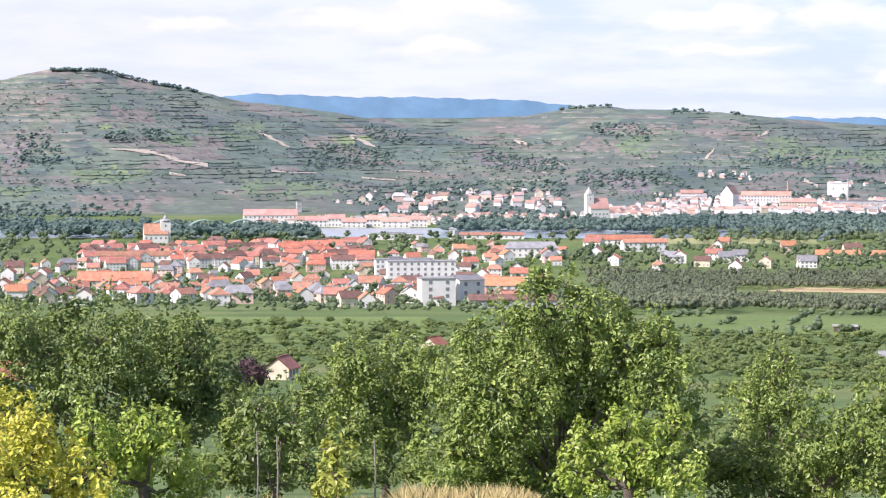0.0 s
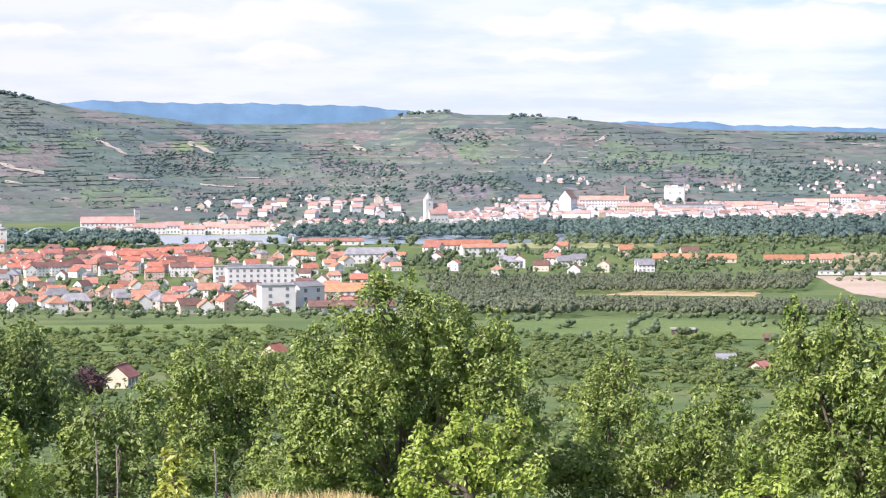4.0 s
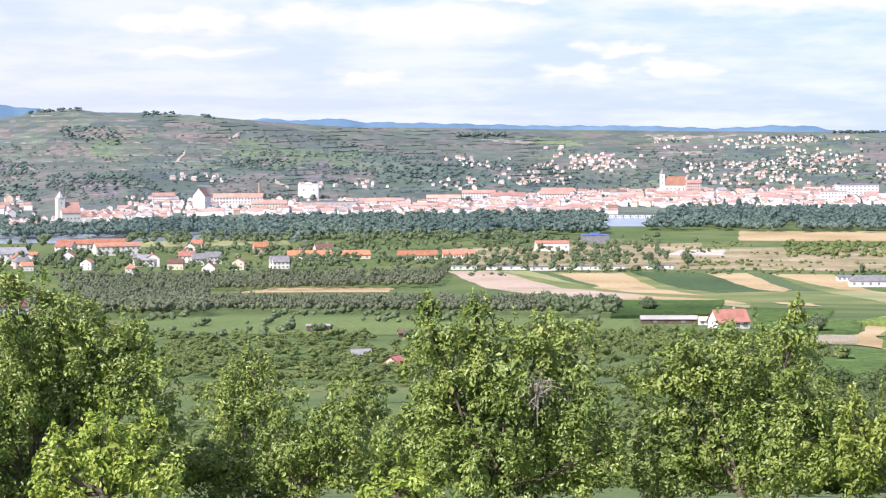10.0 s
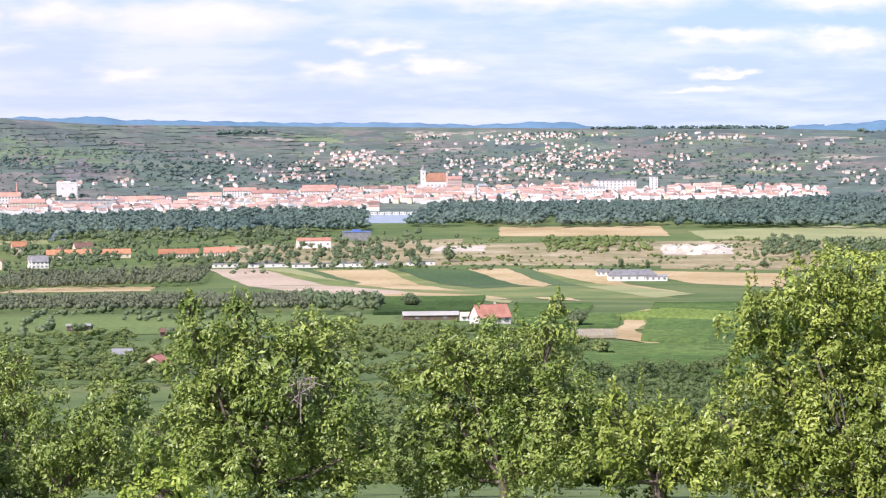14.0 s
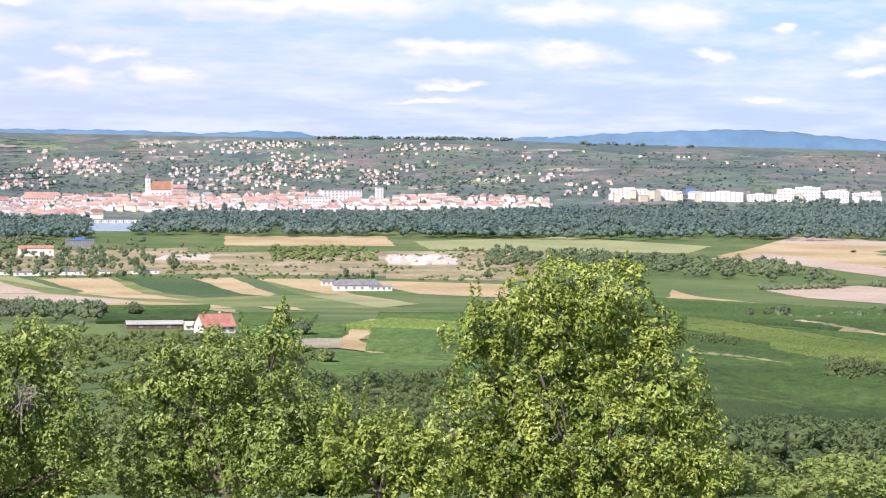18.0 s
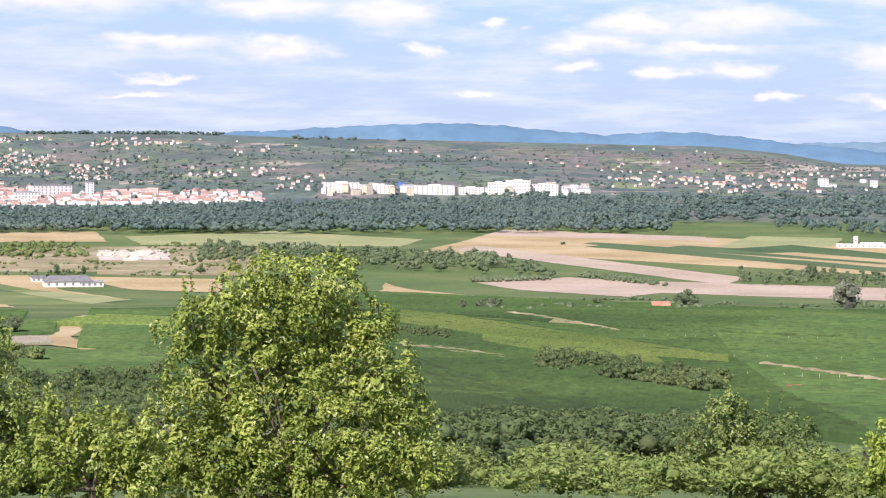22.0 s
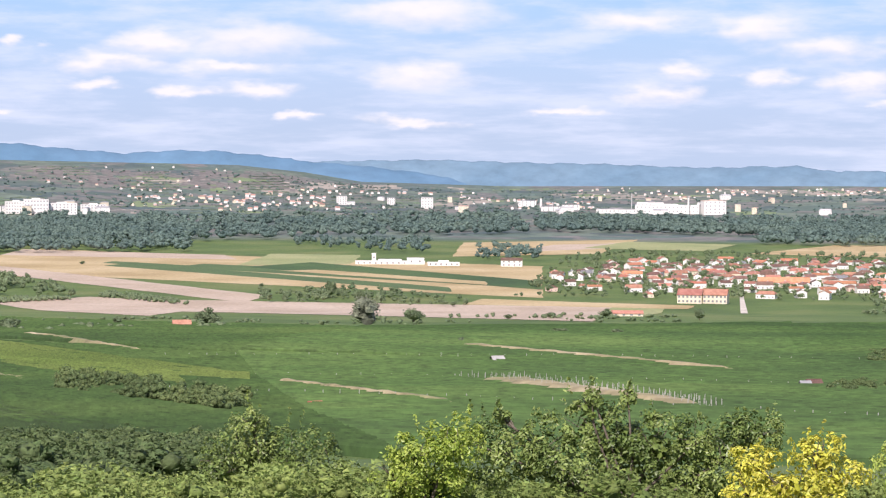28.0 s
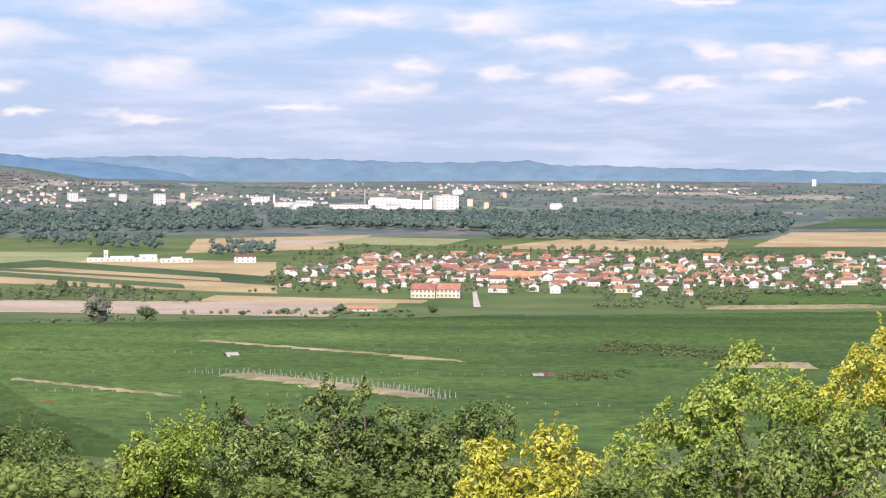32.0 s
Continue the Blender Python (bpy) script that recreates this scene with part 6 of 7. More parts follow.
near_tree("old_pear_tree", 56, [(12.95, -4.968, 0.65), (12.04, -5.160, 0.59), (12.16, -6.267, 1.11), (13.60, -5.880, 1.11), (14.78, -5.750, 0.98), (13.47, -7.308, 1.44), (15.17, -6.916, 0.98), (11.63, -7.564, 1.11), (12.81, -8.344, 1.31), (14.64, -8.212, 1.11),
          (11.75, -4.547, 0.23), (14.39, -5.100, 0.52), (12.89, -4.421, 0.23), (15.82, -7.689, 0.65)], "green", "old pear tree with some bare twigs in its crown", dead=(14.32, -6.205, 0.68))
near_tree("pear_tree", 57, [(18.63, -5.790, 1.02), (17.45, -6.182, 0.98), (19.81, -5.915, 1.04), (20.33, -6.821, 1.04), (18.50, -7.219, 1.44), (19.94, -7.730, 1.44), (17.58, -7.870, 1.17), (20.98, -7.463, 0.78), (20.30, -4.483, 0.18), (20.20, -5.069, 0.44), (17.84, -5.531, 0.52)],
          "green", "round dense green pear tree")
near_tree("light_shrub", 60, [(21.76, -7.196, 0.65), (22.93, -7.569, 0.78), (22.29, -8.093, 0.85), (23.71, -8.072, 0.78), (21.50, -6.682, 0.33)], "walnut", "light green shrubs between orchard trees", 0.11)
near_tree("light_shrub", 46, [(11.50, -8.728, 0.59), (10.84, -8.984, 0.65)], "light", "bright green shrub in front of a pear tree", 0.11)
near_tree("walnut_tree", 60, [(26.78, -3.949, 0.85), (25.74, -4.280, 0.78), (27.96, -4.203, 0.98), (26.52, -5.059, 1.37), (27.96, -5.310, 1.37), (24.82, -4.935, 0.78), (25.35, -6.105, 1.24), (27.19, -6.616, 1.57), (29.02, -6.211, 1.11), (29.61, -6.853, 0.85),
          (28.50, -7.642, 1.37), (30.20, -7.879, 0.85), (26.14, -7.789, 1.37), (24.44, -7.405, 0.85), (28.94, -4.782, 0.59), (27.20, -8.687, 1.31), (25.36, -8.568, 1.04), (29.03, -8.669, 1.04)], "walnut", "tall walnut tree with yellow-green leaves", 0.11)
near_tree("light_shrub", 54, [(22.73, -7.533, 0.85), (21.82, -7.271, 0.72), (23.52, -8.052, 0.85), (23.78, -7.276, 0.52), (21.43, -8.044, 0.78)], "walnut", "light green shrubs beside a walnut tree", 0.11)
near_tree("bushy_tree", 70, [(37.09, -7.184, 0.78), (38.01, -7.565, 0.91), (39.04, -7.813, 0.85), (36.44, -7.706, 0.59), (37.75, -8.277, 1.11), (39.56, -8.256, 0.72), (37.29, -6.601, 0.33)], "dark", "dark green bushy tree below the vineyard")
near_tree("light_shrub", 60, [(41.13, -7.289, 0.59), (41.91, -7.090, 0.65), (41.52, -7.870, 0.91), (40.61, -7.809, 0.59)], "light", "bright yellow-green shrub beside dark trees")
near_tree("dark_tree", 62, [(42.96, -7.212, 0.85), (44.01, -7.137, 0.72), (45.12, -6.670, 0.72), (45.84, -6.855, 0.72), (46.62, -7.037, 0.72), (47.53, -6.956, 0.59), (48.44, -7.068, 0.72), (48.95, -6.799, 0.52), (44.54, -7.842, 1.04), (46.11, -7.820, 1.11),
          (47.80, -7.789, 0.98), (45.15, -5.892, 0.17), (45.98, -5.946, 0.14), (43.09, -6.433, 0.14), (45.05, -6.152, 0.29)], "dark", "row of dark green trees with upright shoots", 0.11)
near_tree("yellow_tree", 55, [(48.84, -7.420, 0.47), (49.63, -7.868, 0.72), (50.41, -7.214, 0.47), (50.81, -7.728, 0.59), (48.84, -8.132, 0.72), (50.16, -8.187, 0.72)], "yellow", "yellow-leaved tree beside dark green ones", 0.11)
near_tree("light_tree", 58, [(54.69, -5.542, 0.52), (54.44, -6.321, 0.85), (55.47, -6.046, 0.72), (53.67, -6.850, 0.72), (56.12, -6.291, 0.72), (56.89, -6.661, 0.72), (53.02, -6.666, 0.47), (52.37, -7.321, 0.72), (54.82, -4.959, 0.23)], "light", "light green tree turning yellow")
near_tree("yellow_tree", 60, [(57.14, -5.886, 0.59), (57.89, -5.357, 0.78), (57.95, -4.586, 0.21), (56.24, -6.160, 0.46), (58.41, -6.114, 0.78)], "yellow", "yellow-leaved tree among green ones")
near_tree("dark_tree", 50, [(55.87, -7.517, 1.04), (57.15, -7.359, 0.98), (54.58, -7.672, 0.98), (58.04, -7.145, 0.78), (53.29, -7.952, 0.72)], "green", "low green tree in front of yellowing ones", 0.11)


def stake(spot, tall):
    v, f = tube([(0, 0, -0.3), (0.03, 0, tall / 2), (0.0, 0.02, tall)], 0.022, 0.016, 8)
    ob = mesh_object("wooden_stake", v, f, DRY_WOOD, smooth=True)
    ob.location = at(*spot)
    return tagged(ob, "thin pale wooden stake beside young trees", "stake", "stakes in the orchard")


for spot, tall in (((-4.30, 51), 1.6), ((-3.84, 51.5), 1.5), ((-1.58, 51), 1.4)):
    stake(spot, tall)


# ---- landmarks and single things ----
# red tile of far landmarks with the paling of haze in its colour
ROOF_HAZED = material("hazed_tile", [(0.44, 0.245, 0.20), (0.56, 0.34, 0.285)], 0.1, 1.0, per="object")


def hip_roof(l, w, t, r, hip):
    return roof_mesh(l, w, t, r, hip) if r > 0 else flat_roof(l, w, t)


def flat_roof(l, w, t):
    bm = bmesh.new()
    box(bm, -l / 2 - 0.3, l / 2 + 0.3, -w / 2 - 0.3, w / 2 + 0.3, t, t + 0.5)
    if l > 25:
        box(bm, -l / 6, l / 6, -w / 5, w / 5, t + 0.5, t + 2.2)
    return bm


PANES = {}


def pane(parent, x, y, z, w, h):
    """A window: frame and glass in one thin box, shared between alike windows."""
    if (w, h) not in PANES:
        bm = bmesh.new()
        box(bm, -w / 2, w / 2, -0.06, 0.06, -h / 2, h / 2)
        me = bpy.data.meshes.new("window")
        bm.to_mesh(me)
        bm.free()
        me.materials.append(PANE)
        PANES[(w, h)] = me
    ob = new("window", PANES[(w, h)])
    ob.parent, ob.location = parent, (x, y, z)
    return ob


def building(name, spot, l, w, t, r, turn, wall, roof, label, hip=0.0, storeys=2, bays=6, category="building", sink=3.0):
    base = new(name)
    base.matrix_basis = pose(*at(*spot), 0, 0, -spot[0] + turn)
    bm = bmesh.new()
    box(bm, -l / 2, l / 2, -w / 2, w / 2, -sink, t)
    if r > 0 and hip == 0:
        for s in (-1, 1):
            a = [bm.verts.new((s * (l / 2 - k), y, z)) for k in (0, 0.4) for y, z in ((-w / 2, t), (w / 2, t), (0, t + r))]
            bm.faces.new(a[:3]), bm.faces.new(a[3:])
            for i in range(3):
                bm.faces.new([a[i], a[(i + 1) % 3], a[3 + (i + 1) % 3], a[3 + i]])
    bmesh.ops.recalc_face_normals(bm, faces=bm.faces)
    part("wall", bm, wall, base)
    part("roof", hip_roof(l, w, t, r, hip), roof, base)
    for k in range(storeys):
        for i in range(bays):
            pane(base, -l / 2 + (i + 0.5) * l / bays, -w / 2 - 0.05, (k + 0.55) * t / storeys, round(min(1.6, l / bays * 0.5), 1), round(min(1.8, t / storeys * 0.5), 1))
    for s in (-1, 1):
        for k in range(storeys):
            pane(base, s * l / 4, w / 2 + 0.05, (k + 0.55) * t / storeys, 1.2, 1.4)
    return tagged(base, label, category)


def tower_part(base, x, y, side, tall, cap, wall, roof, spire=False):
    bm = bmesh.new()
    box(bm, x - side / 2, x + side / 2, y - side / 2, y + side / 2, -2, tall)
    part("tower", bm, wall, base)
    for k in (0.55, 0.82):
        pane(base, x, y - side / 2 - 0.05, tall * k, 1.2, 2.2)
    bm = bmesh.new()
    steps = [(0.62, 0.0), (0.55, 0.12), (0.16, 0.75), (0.03, 1.0)] if spire else [(0.58, 0.0), (0.62, 0.12), (0.50, 0.3), (0.2, 0.45), (0.22, 0.55), (0.18, 0.66), (0.03, 1.0)]
    rings = []
    for f, h in steps:
        rings.append([bm.verts.new((x + side * f * math.cos(a * math.pi / 4 + 0.39), y + side * f * math.sin(a * math.pi / 4 + 0.39), tall + cap * h)) for a in range(8)])
    for p, q in zip(rings, rings[1:]):
        for i in range(8):
            bm.faces.new([p[i], p[(i + 1) % 8], q[(i + 1) % 8], q[i]])
    part("spire" if spire else "onion_dome", bm, roof, base)


def church(spot, l, w, t, r, turn, side, tall, cap, label, tower_x, spire, roof=None, cap_mat=None):
    base = building("church", spot, l, w, t, r, turn, WALL_WHITE, roof or ROOF_RED, label, storeys=1, bays=5, category="church")
    tower_part(base, tower_x, 0, side, tall, cap, WALL_WHITE, cap_mat or ROOF_GREY, spire)
    return base


def chimney_stack(spot, r, tall, mat, label):
    base = new("chimney_stack")
    base.location = at(*spot)
    v, f = tube([(0, 0, -2), (0, 0, tall / 2), (0, 0, tall)], r, r * 0.65, 12)
    mesh_object("shaft", v, f, mat, base)
    v, f = tube([(0, 0, tall - 1.2), (0, 0, tall - 0.6), (0, 0, tall)], r * 0.85, r * 0.85, 12)
    mesh_object("rim", v, f, CONCRETE, base)
    return tagged(base, label, "chimney")


# near town
church((-6.62, 2294), 22, 12, 9, 9, 5, 9.0, 20, 6, "white parish church with a red roof and onion-domed tower", 9, False)
building("hospital", (-0.51, 1676), 46, 14, 17.5, 0, 6, WALL_WHITE, ROOF_GREY, "large white flat-roofed clinic block with window rows", storeys=5, bays=10)
building("hospital_wing", (-1.10, 1811), 30, 12, 13.5, 0, 6, WALL_WHITE, ROOF_GREY, "grey-white flat-roofed clinic wing", storeys=4, bays=9)
building("apartment_block", (-0.15, 1186), 16.5, 12, 13, 0, 12, WALL_WHITE, ROOF_GREY, "plain white cube-shaped block at the town's edge", storeys=4, bays=2)
building("apartment_block", (0.51, 1203), 14, 14, 12.5, 2, 30, WALL_WHITE, ROOF_GREY, "white gabled block beside long low sheds", storeys=3, bays=2)
building("long_house", (1.10, 1468), 42, 12, 6, 4.5, 4, WALL_WHITE, ROOF_ORANGE, "long white building with an orange-red roof", storeys=2, bays=10)
building("long_house", (-7.55, 1573), 46, 12, 7, 5, -3, WALL_CREAM, ROOF_ORANGE, "long cream house with an orange-red roof", storeys=2, bays=11)
building("long_house", (-7.08, 1962), 60, 12, 8, 3, -3, WALL_WHITE, ROOF_RED, "long white school building in the old town", storeys=2, bays=14)
building("barn_hall", (1.59, 1141), 40, 18, 4, 2, 4, WALL_GREY, ROOF_BROWN, "low brown-roofed hall at the edge of town", storeys=1, bays=8)
building("grey_villa", (2.04, 2077), 44, 14, 8, 5, 4, WALL_WHITE, ROOF_GREY, "white town house with a dark grey roof", 3, storeys=2, bays=9)
building("water_tower", (0.20, 2367), 5.5, 5.5, 10, 1.5, 0, WALL_WHITE, ROOF_GREY, "small white tower beside flat halls", 2.0, storeys=2, bays=1)
building("market_hall", (-1.10, 2364), 52, 16, 5, 0, 3, WALL_WHITE, ROOF_GREY, "flat white hall behind the old town", storeys=1, bays=8)
building("market_hall", (1.12, 2382), 62, 18, 4, 2, 3, WALL_WHITE, ROOF_RED, "long low hall with a red roof", storeys=1, bays=9)
building("terrace_house", (4.06, 2244), 60, 12, 7, 4, 3, WALL_WHITE, ROOF_ORANGE, "long white row with an orange-red roof", storeys=2, bays=10)
building("terrace_house", (4.64, 2181), 40, 12, 8, 3, 14, WALL_WHITE, ROOF_RED, "long white row with a red roof", storeys=2, bays=9)
for spot, l in (((9.50, 2097), 70), ((11.55, 2087), 34), ((12.50, 2100), 27)):
    building("barrack", spot, l, 12, 3.6, 3.6, 3, WALL_CREAM, ROOF_ORANGE, "long low barrack with an orange tiled roof", storeys=1, bays=12)
building("hall", (14.66, 2212), 30, 14, 7, 2, 4, WALL_WHITE, ROOF_RED, "white hall with a low red roof", storeys=1, bays=5)
building("hall", (15.65, 2341), 26, 14, 8, 0, 4, ROOF_GREY, BLUE_SHEET, "dark hall clad in blue-grey sheet", storeys=2, bays=5)
for spot, l in (((13.60, 1941), 32), ((14.51, 1932), 24), ((15.23, 1938), 30), ((15.95, 1938), 26), ((17.13, 1950), 22), ((12.62, 1944), 20)):
    building("garden_shed", spot, l, 6, 2.8, 0, 3, WALL_WHITE, ROOF_GREY, "low white flat-roofed shed row among trees", storeys=1, bays=4)
for spot in ((6.52, 2019), (5.29, 2009), (6.84, 2044), (8.39, 1968), (5.20, 2009), (8.32, 1975)):
    building("villa", spot, 13, 10, 5.5, 4, 6, WALL_WHITE, ROOF_GREY, "white house with a grey roof among tall trees", storeys=2, bays=4)


# bridge over the river
def bridge():
    base = new("truss_bridge")
    a, b = at(-6.88, 2432), at(-3.97, 2451)
    base.matrix_basis = pose(*a, 0, 0, math.degrees(math.atan2(b.y - a.y, b.x - a.x)))
    long = (b - a).length
    bm = bmesh.new()
    box(bm, 0, long, -4, 4, 5.0, 6.2)
    part("deck", bm, BRIDGE_GREEN, base)
    for i in range(4):
        bm = bmesh.new()
        x = long * (i + 0.5) / 4
        box(bm, x - 1.5, x + 1.5, -4, 4, -4, 5.0)
        part("pier", bm, CONCRETE, base)
    for i in range(3):
        for s in (-4, 4):
            x0, x1 = long * i / 3.2, long * (i + 1) / 3.2
            pts = [(x0 + (x1 - x0) * k / 10, s, 6 + 9 * math.sin(math.pi * k / 10)) for k in range(11)]
            v, f = tube(pts, 0.7, 0.7, 5)
            mesh_object("arch", v, f, BRIDGE_GREEN, base)
            for p in pts[1:-1]:
                v, f = tube([(p[0], s, 6), (p[0], s, (6 + p[2]) / 2), p], 0.25, 0.25, 4)
                mesh_object("hanger", v, f, BRIDGE_GREEN, base)
    return tagged(base, "pale green steel arch bridge over the river", "bridge")


bridge()

# far town landmarks
building("riverside_palace", (-3.99, 2686), 58, 14, 10, 6, 3, WALL_WHITE, ROOF_HAZED, "long white riverside building with a red roof", storeys=2, bays=12)
for spot, l, t, r in (((-2.93, 2623), 24, 7, 4), ((-2.46, 2623), 18, 9, 4), ((-2.06, 2610), 26, 6, 3.5), ((-1.57, 2623), 20, 8, 4), ((-1.10, 2610), 30, 6.5, 4), ((-0.60, 2627), 22, 8, 3.5), ((-3.19, 2660), 20, 6, 4)):
    building("riverside_house", spot, l, 11, t, r, 0, WALL_WHITE, ROOF_HAZED, "white riverside house with a red roof", storeys=2, bays=5, category="house")
building("ruin_tower", (-3.33, 2994), 6, 6, 12, 0, 10, WALL_GREY, ROOF_GREY, "grey stone tower stump on the river bank", storeys=1, bays=1)
church((3.57, 2785), 22, 14, 15, 11, 20, 8.5, 31, 8, "tall white church with a slender pale spire and red roof", -10.5, True, ROOF_HAZED, CONCRETE)
building("white_house", (4.90, 2767), 10, 10, 12, 0, 0, WALL_WHITE, ROOF_GREY, "plain white narrow house by the river", storeys=3, bays=2)
building("river_hall", (5.16, 2644), 52, 14, 5, 0, 0, WALL_GREY, ROOF_GREY, "low grey flat hall on the river bank", storeys=1, bays=8)
building("monastery", (7.42, 3134), 62, 16, 11, 5, 0, WALL_WHITE, ROOF_HAZED, "long white former monastery with a red roof", storeys=3, bays=16)
building("monastery_church", (6.59, 3095), 22, 16, 18, 10, 70, WALL_WHITE, ROOF_HAZED, "white gabled church front beside the monastery", storeys=1, bays=3, category="church")
building("monastery_wing", (8.13, 3105), 44, 14, 9, 4, 2, WALL_CREAM, ROOF_HAZED, "cream wing with a red roof", storeys=3, bays=12)
building("silo_block", (9.04, 3245), 26, 18, 16, 0, 4, WALL_WHITE, WALL_WHITE, "bright white windowless block above the roofs", storeys=1, bays=2)
building("factory_hall", (9.50, 3139), 70, 22, 8, 0, 4, WALL_GREY, ROOF_GREY, "grey factory hall below a white block", storeys=1, bays=10)
chimney_stack((7.91, 3215), 1.6, 18, ROOF_HAZED, "slender brick chimney over the roofs")
chimney_stack((9.27, 3225), 1.2, 24, WALL_GREY, "thin grey chimney beside a white block")
for spot, l in (((5.72, 3149), 52), ((10.73, 3154), 66), ((12.16, 3210), 80), ((13.64, 3255), 84), ((14.72, 3281), 74), ((14.79, 3323), 80), ((12.97, 3281), 80)):
    building("town_row", spot, l * 0.55, 12, 8.5, 4, 2, WALL_WHITE, ROOF_HAZED, "long white street front with a red roof", storeys=3, bays=12)
church((17.48, 3429), 28, 14, 13, 11, 8, 6.5, 28, 8, "big white town church with a steep red roof", -17, True, ROOF_RED, ROOF_GREY)
building("castle_wing", (17.91, 3462), 20, 13, 14, 4, 10, WALL_PINK, ROOF_HAZED, "tall pinkish town house beside the church", storeys=4, bays=8)
building("department_block", (21.62, 3397), 54, 24, 16, 0, 14, WALL_WHITE, ROOF_GREY, "big grey and white flat-roofed block", storeys=4, bays=10)
building("department_block", (21.10, 3323), 34, 20, 12, 0, 4, WALL_WHITE, ROOF_GREY, "white flat-roofed office block", storeys=3, bays=8)
building("tower_block", (22.51, 3392), 10, 10, 20, 0, 10, WALL_WHITE, ROOF_GREY, "narrow white tower block", storeys=6, bays=2)
building("pavilion", (20.64, 3066), 34, 14, 6, 0, 4, WALL_WHITE, ROOF_GREY, "white flat pavilion at the wood's edge", storeys=1, bays=6)
for k in range(7):
    building("houseboat", (16.05 + k * 0.17, 2925), 7.0, 3.0, 2.6, 0, 0, WALL_WHITE, WALL_WHITE, "small white moored cabin boat", storeys=1, bays=2, category="boat", sink=0.3)
# white estates beyond the wood
for spot, l, t in (((28.27, 3484), 50, 13), ((29.12, 3489), 44, 11), ((30.42, 3506), 56, 12), ((31.26, 3522), 36, 10), ((31.90, 3539), 30, 17), ((32.35, 3539), 34, 21), ((32.93, 3556), 42, 15), ((33.64, 3607), 36, 9)):
    building("apartment_block", spot, l, 14, t, 0, 5, WALL_WHITE, WALL_WHITE, "bright white flat-roofed apartment block", storeys=4, bays=8)
building("blue_hall", (29.66, 3584), 11, 8, 8, 0, 0, BLUE_SHEET, BLUE_SHEET, "tall blue hall clad in sheet metal", storeys=1, bays=2)
for spot, l, t in (((39.33, 3860), 16, 13), ((40.47, 3884), 12, 11), ((41.30, 3811), 18, 17), ((43.64, 3884), 24, 9), ((44.16, 3782), 30, 7), ((44.62, 3811), 26, 8)):
    building("apartment_block", spot, l, 12, t, 0, 3, WALL_WHITE, ROOF_GREY, "white apartment block standing alone beyond trees", storeys=4, bays=4)
building("factory", (46.83, 3752), 96, 24, 12, 0, 2, WALL_WHITE, WALL_WHITE, "long white factory on the plain", storeys=2, bays=16)
building("factory", (46.44, 3776), 40, 20, 15, 0, 2, WALL_WHITE, ROOF_GREY, "taller white factory hall", storeys=2, bays=7)
building("factory_tower", (47.89, 3740), 34, 22, 20, 0, 14, WALL_WHITE, WALL_PINK, "tall white and pink factory block", storeys=4, bays=5)
building("factory", (45.66, 3746), 60, 20, 6, 0, 2, WALL_WHITE, ROOF_GREY, "low white factory hall", storeys=1, bays=10)
chimney_stack((47.32, 3734), 1.8, 26, WALL_WHITE, "white factory chimney over flat halls")
chimney_stack((46.02, 3848), 1.0, 24, WALL_GREY, "thin grey factory mast")
chimney_stack((43.93, 3860), 2.2, 15, WALL_WHITE, "pale silo tower on the plain")
building("silo_tower", (56.33, 4331), 7, 7, 11, 0, 0, WALL_WHITE, WALL_WHITE, "lone white silo tower on the far plain", storeys=2, bays=1)

# farms and huts among the fields
farm = building("farmhouse", (18.73, 892), 12.5, 8.5, 2.8, 3.9, 24, WALL_WHITE, ROOF_RED, "white farmhouse with a steep red gabled roof", 0.0, storeys=1, bays=4, category="house")
bm = bmesh.new()
box(bm, 2, 2.6, 0.6, 1.2, 5.0, 7.6)
part("chimney", bm, WALL_WHITE, farm)
building("open_shed", (17.35, 934), 21, 7, 1.9, 0.9, 4, DARK_WOOD, CONCRETE, "long low shed with a pale roof", storeys=1, bays=2, category="shed")
building("annex", (18.17, 923), 4, 4, 1.8, 1.0, 10, WALL_WHITE, WALL_CREAM, "small white annex beside the farmhouse", storeys=1, bays=2, category="shed")
building("grey_hall", (22.01, 1760), 34, 16, 4.0, 3.5, 6, WALL_WHITE, ROOF_GREY, "low hall with a wide grey roof", 4, storeys=1, bays=6, category="hall")
building("grey_hall", (22.55, 1757), 16, 8, 3.2, 0.8, 6, WALL_WHITE, ROOF_GREY, "low white wing of the hall", storeys=1, bays=4, category="hall")
building("grey_hall", (21.34, 1819), 10, 8, 3.0, 1.2, 6, WALL_WHITE, ROOF_GREY, "small white building by the hall", storeys=1, bays=3, category="hall")
building("field_house", (35.66, 1256), 9, 5, 2.0, 1.6, 4, WALL_CREAM, ROOF_RED, "low field house with a pinkish-red roof", storeys=1, bays=2, category="house")
building("white_farm", (40.45, 2367), 66, 14, 2.6, 0, 2, WALL_WHITE, WALL_WHITE, "long white farm building in the fields", storeys=1, bays=12)
building("white_farm", (41.04, 2367), 16, 14, 5.5, 0, 2, WALL_WHITE, WALL_WHITE, "taller white farm store", storeys=1, bays=2)
building("white_farm", (40.08, 2409), 4, 4, 8, 0, 2, WALL_WHITE, WALL_WHITE, "narrow white silo at a farm", storeys=1, bays=1)
building("white_farm", (41.69, 2341), 30, 8, 3, 0, 2, WALL_WHITE, WALL_WHITE, "low white greenhouse row", storeys=1, bays=6)
building("white_house", (43.26, 2338), 20, 11, 6, 2, 2, WALL_WHITE, ROOF_BROWN, "white house outside the village", storeys=2, bays=4, category="house")
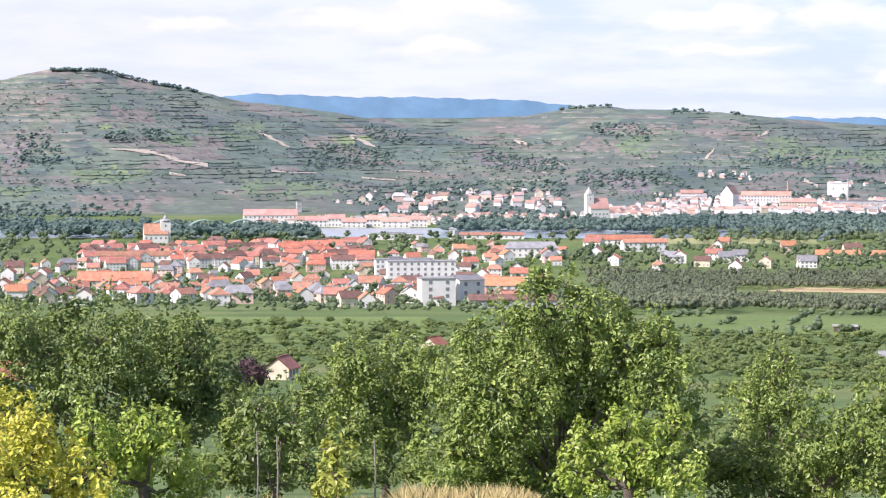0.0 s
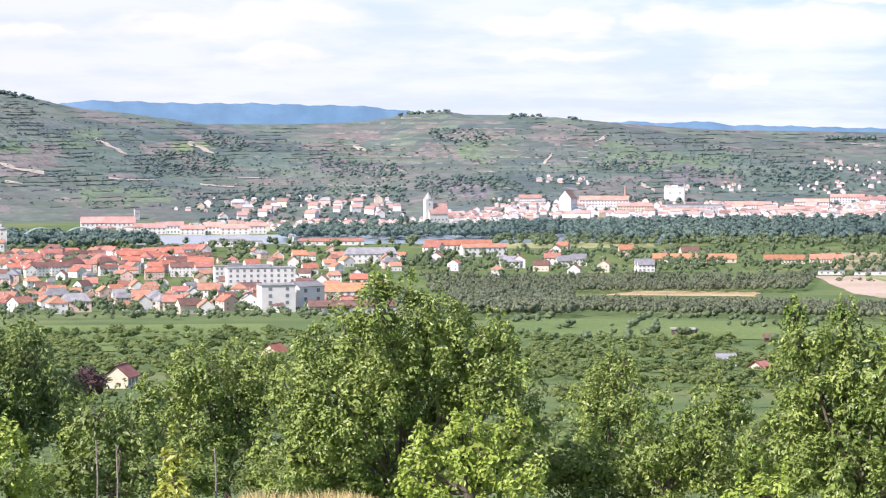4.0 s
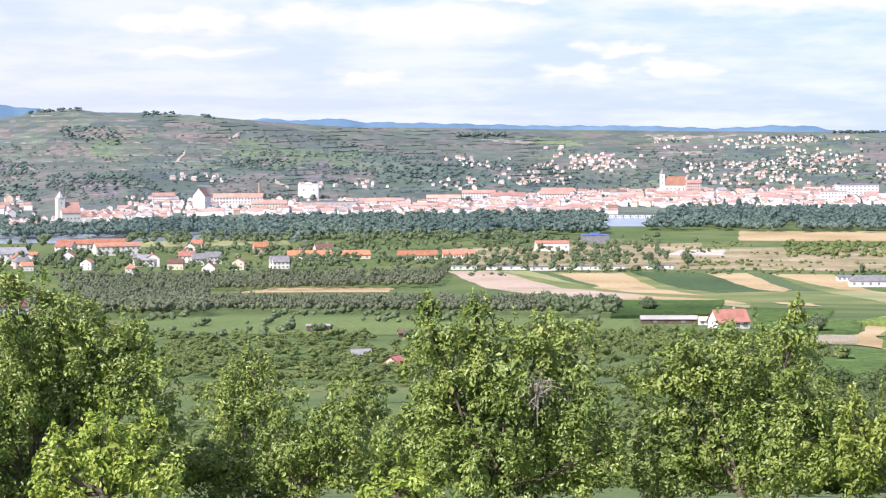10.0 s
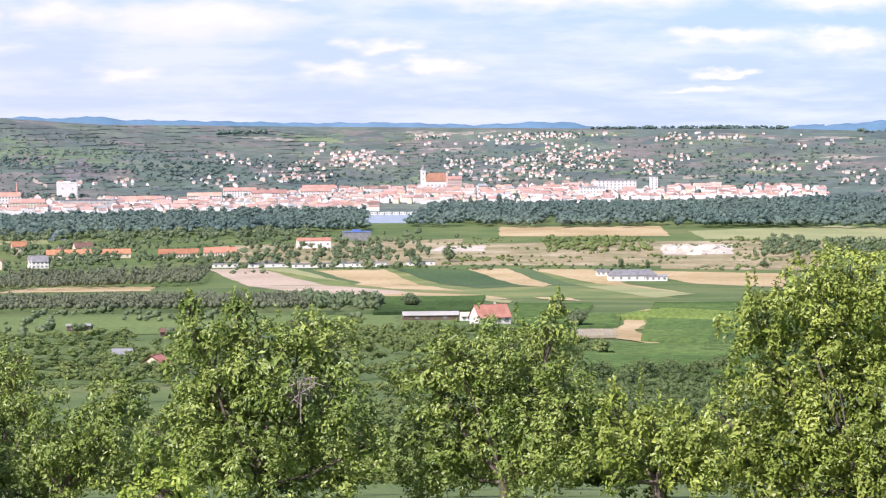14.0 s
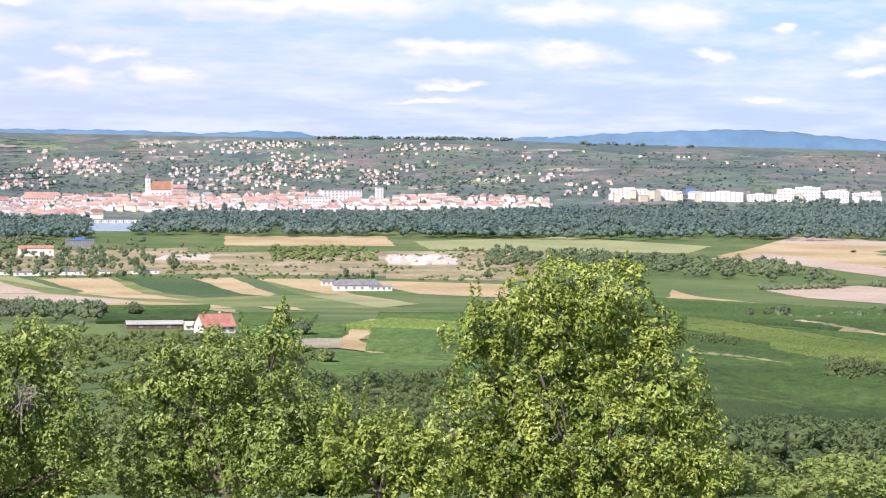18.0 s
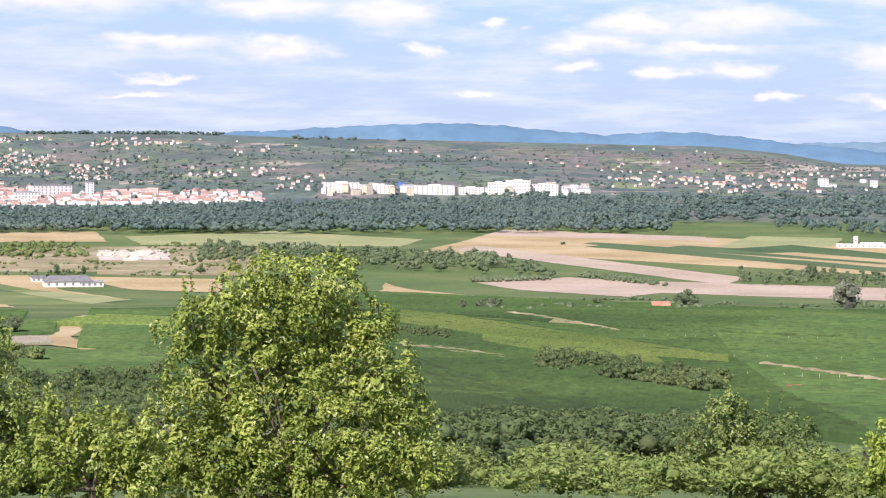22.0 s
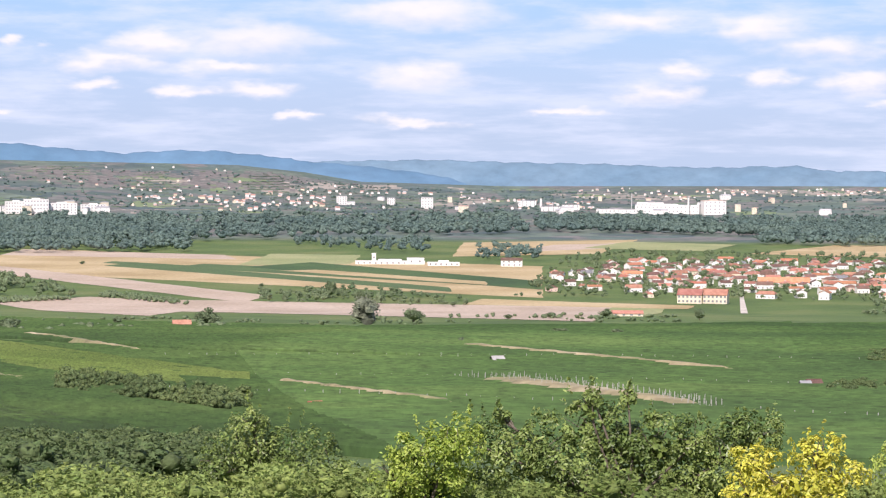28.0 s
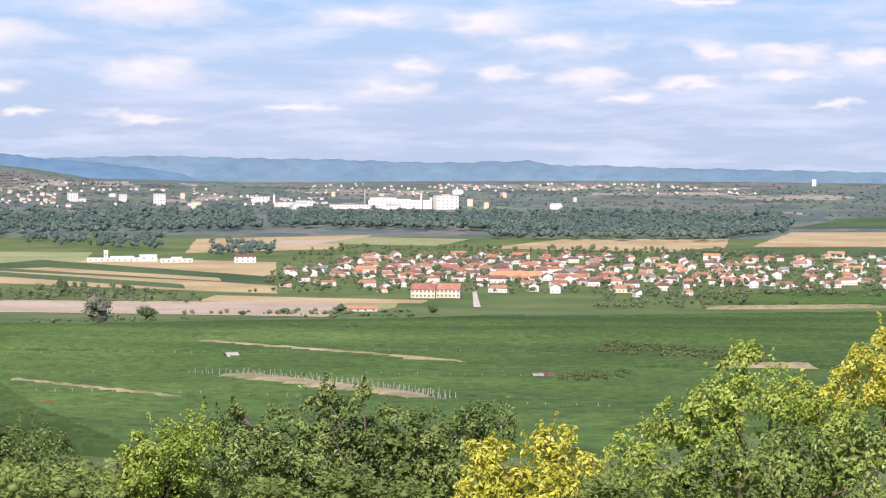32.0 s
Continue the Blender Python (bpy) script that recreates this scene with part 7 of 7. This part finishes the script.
for dx in (0, 1):
    building("apartment_house", ((47.39, 1834), (47.97, 1836))[dx], 18, 12, 6.5, 3.8, -8, WALL_CREAM, ROOF_RED, "cream apartment house with a red gabled roof", storeys=2, bays=6)
building("long_house", (49.51, 2056), 42, 11, 4.0, 3.6, 2, WALL_WHITE, ROOF_ORANGE, "long low village house with a wide orange roof", storeys=1, bays=12)
building("vineyard_hut", (42.95, 782), 3.6, 3, 1.6, 0.8, 20, DARK_WOOD, CONCRETE, "small weathered vineyard hut", storeys=1, bays=1, category="hut")
building("vineyard_hut", (50.22, 638), 3.6, 2.8, 1.6, 0.8, 20, DARK_WOOD, ROOF_BROWN, "wooden vineyard hut with a faded brown roof", storeys=1, bays=1, category="hut")
building("vineyard_hut", (38.73, 476), 2.4, 2, 0.8, 0.6, 20, DARK_WOOD, ROOF_ORANGE, "tiny hut with an orange roof among vines", storeys=1, bays=1, category="hut")
building("vineyard_hut", (50.03, 636), 2.4, 2, 1.4, 0.6, 20, WALL_CREAM, ROOF_GREY, "small pale hut beside a wooden one", storeys=1, bays=1, category="hut")
building("vineyard_hut", (10.23, 651), 5, 4, 1.8, 1.2, 10, WALL_WHITE, ROOF_GREY, "white hut with a grey roof among bushes", storeys=1, bays=2, category="hut")
building("vineyard_hut", (11.01, 574), 4, 5, 1.8, 1.6, 60, WALL_CREAM, ROOF_RED, "hut with a faded red roof among bushes", storeys=1, bays=1, category="hut")
building("vineyard_hut", (9.25, 866), 8, 4, 2.0, 0, 4, DARK_WOOD, CONCRETE, "open shelter with a flat pale roof", storeys=1, bays=2, category="hut")
building("vineyard_hut", (11.28, 816), 5, 4, 1.6, 0.8, 4, DARK_WOOD, ROOF_BROWN, "small brown hut at a vineyard's edge", storeys=1, bays=1, category="hut")
building("house", (-3.71, 505), 6, 5, 2.6, 2.0, 70, WALL_CREAM, ROOF_RED, "small house with a red roof behind trees", storeys=1, bays=3)
building("house", (-0.20, 695), 6, 5, 2.4, 2.0, 60, WALL_CREAM, ROOF_ORANGE, "small house with a tan roof behind trees", storeys=1, bays=3)
building("house", (-10.03, 441), 9, 7, 3.2, 2.6, 30, WALL_CREAM, ROOF_ORANGE, "small house with an orange roof behind trees", storeys=1, bays=3)
building("red_shed", (45.94, 1596), 20, 8, 2, 1.4, 4, WALL_CREAM, ROOF_RED, "low shed with a faded red roof", storeys=1, bays=4, category="shed")


def rubble(spot, r, tall):
    v, f = ICO2
    v = v * [r, r * 0.7, tall] * (1 + 0.25 * rng.uniform(-1, 1, (len(v), 1)))
    v[:, 2] = np.maximum(v[:, 2], -0.5)
    ob = mesh_object("gravel_mound", v, f, GRAVEL)
    ob.location = at(*spot)
    return tagged(ob, "pale mound of quarried gravel", "gravel mound", "mounds in the gravel yard")


for spot, r, tall in (((22.91, 2150), 9, 5), ((23.30, 2133), 13, 6), ((23.75, 2154), 10, 5), ((24.07, 2120), 8, 3.5), ((23.49, 2083), 9, 3)):
    rubble(spot, r, tall)

# trees that stand alone
TALL_CROWNS = [far_crown(1100, 0.10, 11, 0.33, (0.15, 0.23), fine=True, heart=0.85) for _ in range(4)]


def lone_tree(spot, tall, wide, mat, label):
    base = new("field_tree")
    base.matrix_basis = pose(*at(*spot), 0, 0, rnd.uniform(0, 360))
    v, f = TALL_CROWNS[rnd.randrange(4)]
    mesh_object("crown", (v - [0, 0, 0.10]) * [wide, wide, tall * 1.08], f, mat, base)
    tv, tf = tube([(0, 0, -0.3), (0.05, 0, tall * 0.2), (0, 0.05, tall * 0.5)], tall * 0.03, tall * 0.015)
    mesh_object("trunk", tv, tf, BARK, base, smooth=True)
    return tagged(base, label, "tree")


lone_tree((39.91, 1228), 17, 19, SILVER, "round silver-green tree at a field's edge")
lone_tree((41.01, 1400), 9, 13, WOODS, "dark round tree at a field's edge")
lone_tree((36.26, 1304), 10, 15, WOODS, "dark round tree beside a field house")
for spot, tall, wide in (((45.45, 1559), 6, 10), ((34.19, 1329), 5, 7), ((31.73, 1246), 6, 14), ((37.48, 1984), 4, 5), ((44.18, 1515), 4, 9), ((47.60, 1515), 7, 9), ((43.20, 1491), 3, 7), ((44.38, 1119), 3, 9), ((45.71, 1109), 3, 7),
                        ((42.11, 951), 3, 4), ((16.93, 1088), 8, 12), ((21.75, 1892), 9, 6), ((22.37, 1886), 8, 6), ((55.90, 1752), 6, 8), ((43.91, 2025), 6, 6), ((33.39, 2356), 3, 7), ((39.08, 1860), 14, 10), ((39.80, 1796), 12, 14),
                        ((31.06, 1166), 6, 5), ((31.67, 1205), 5, 14), ((25.03, 1904), 7, 9), ((20.72, 847), 8, 9), ((17.78, 1993), 15, 12), ((16.93, 2009), 11, 9), ((16.15, 2009), 12, 12)):
    lone_tree(spot, tall, wide, WOODS, "small dark green tree standing in the fields")
lone_tree((-4.39, 426), 7.5, 8.5, PLUM, "dark purple-leaved tree behind the orchard")
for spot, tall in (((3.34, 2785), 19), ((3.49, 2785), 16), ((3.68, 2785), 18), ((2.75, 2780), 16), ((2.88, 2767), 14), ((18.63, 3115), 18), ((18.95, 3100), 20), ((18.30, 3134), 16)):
    lone_tree(spot, tall, tall * 0.45, WOODS_HAZED, "tall dark poplar by the river")
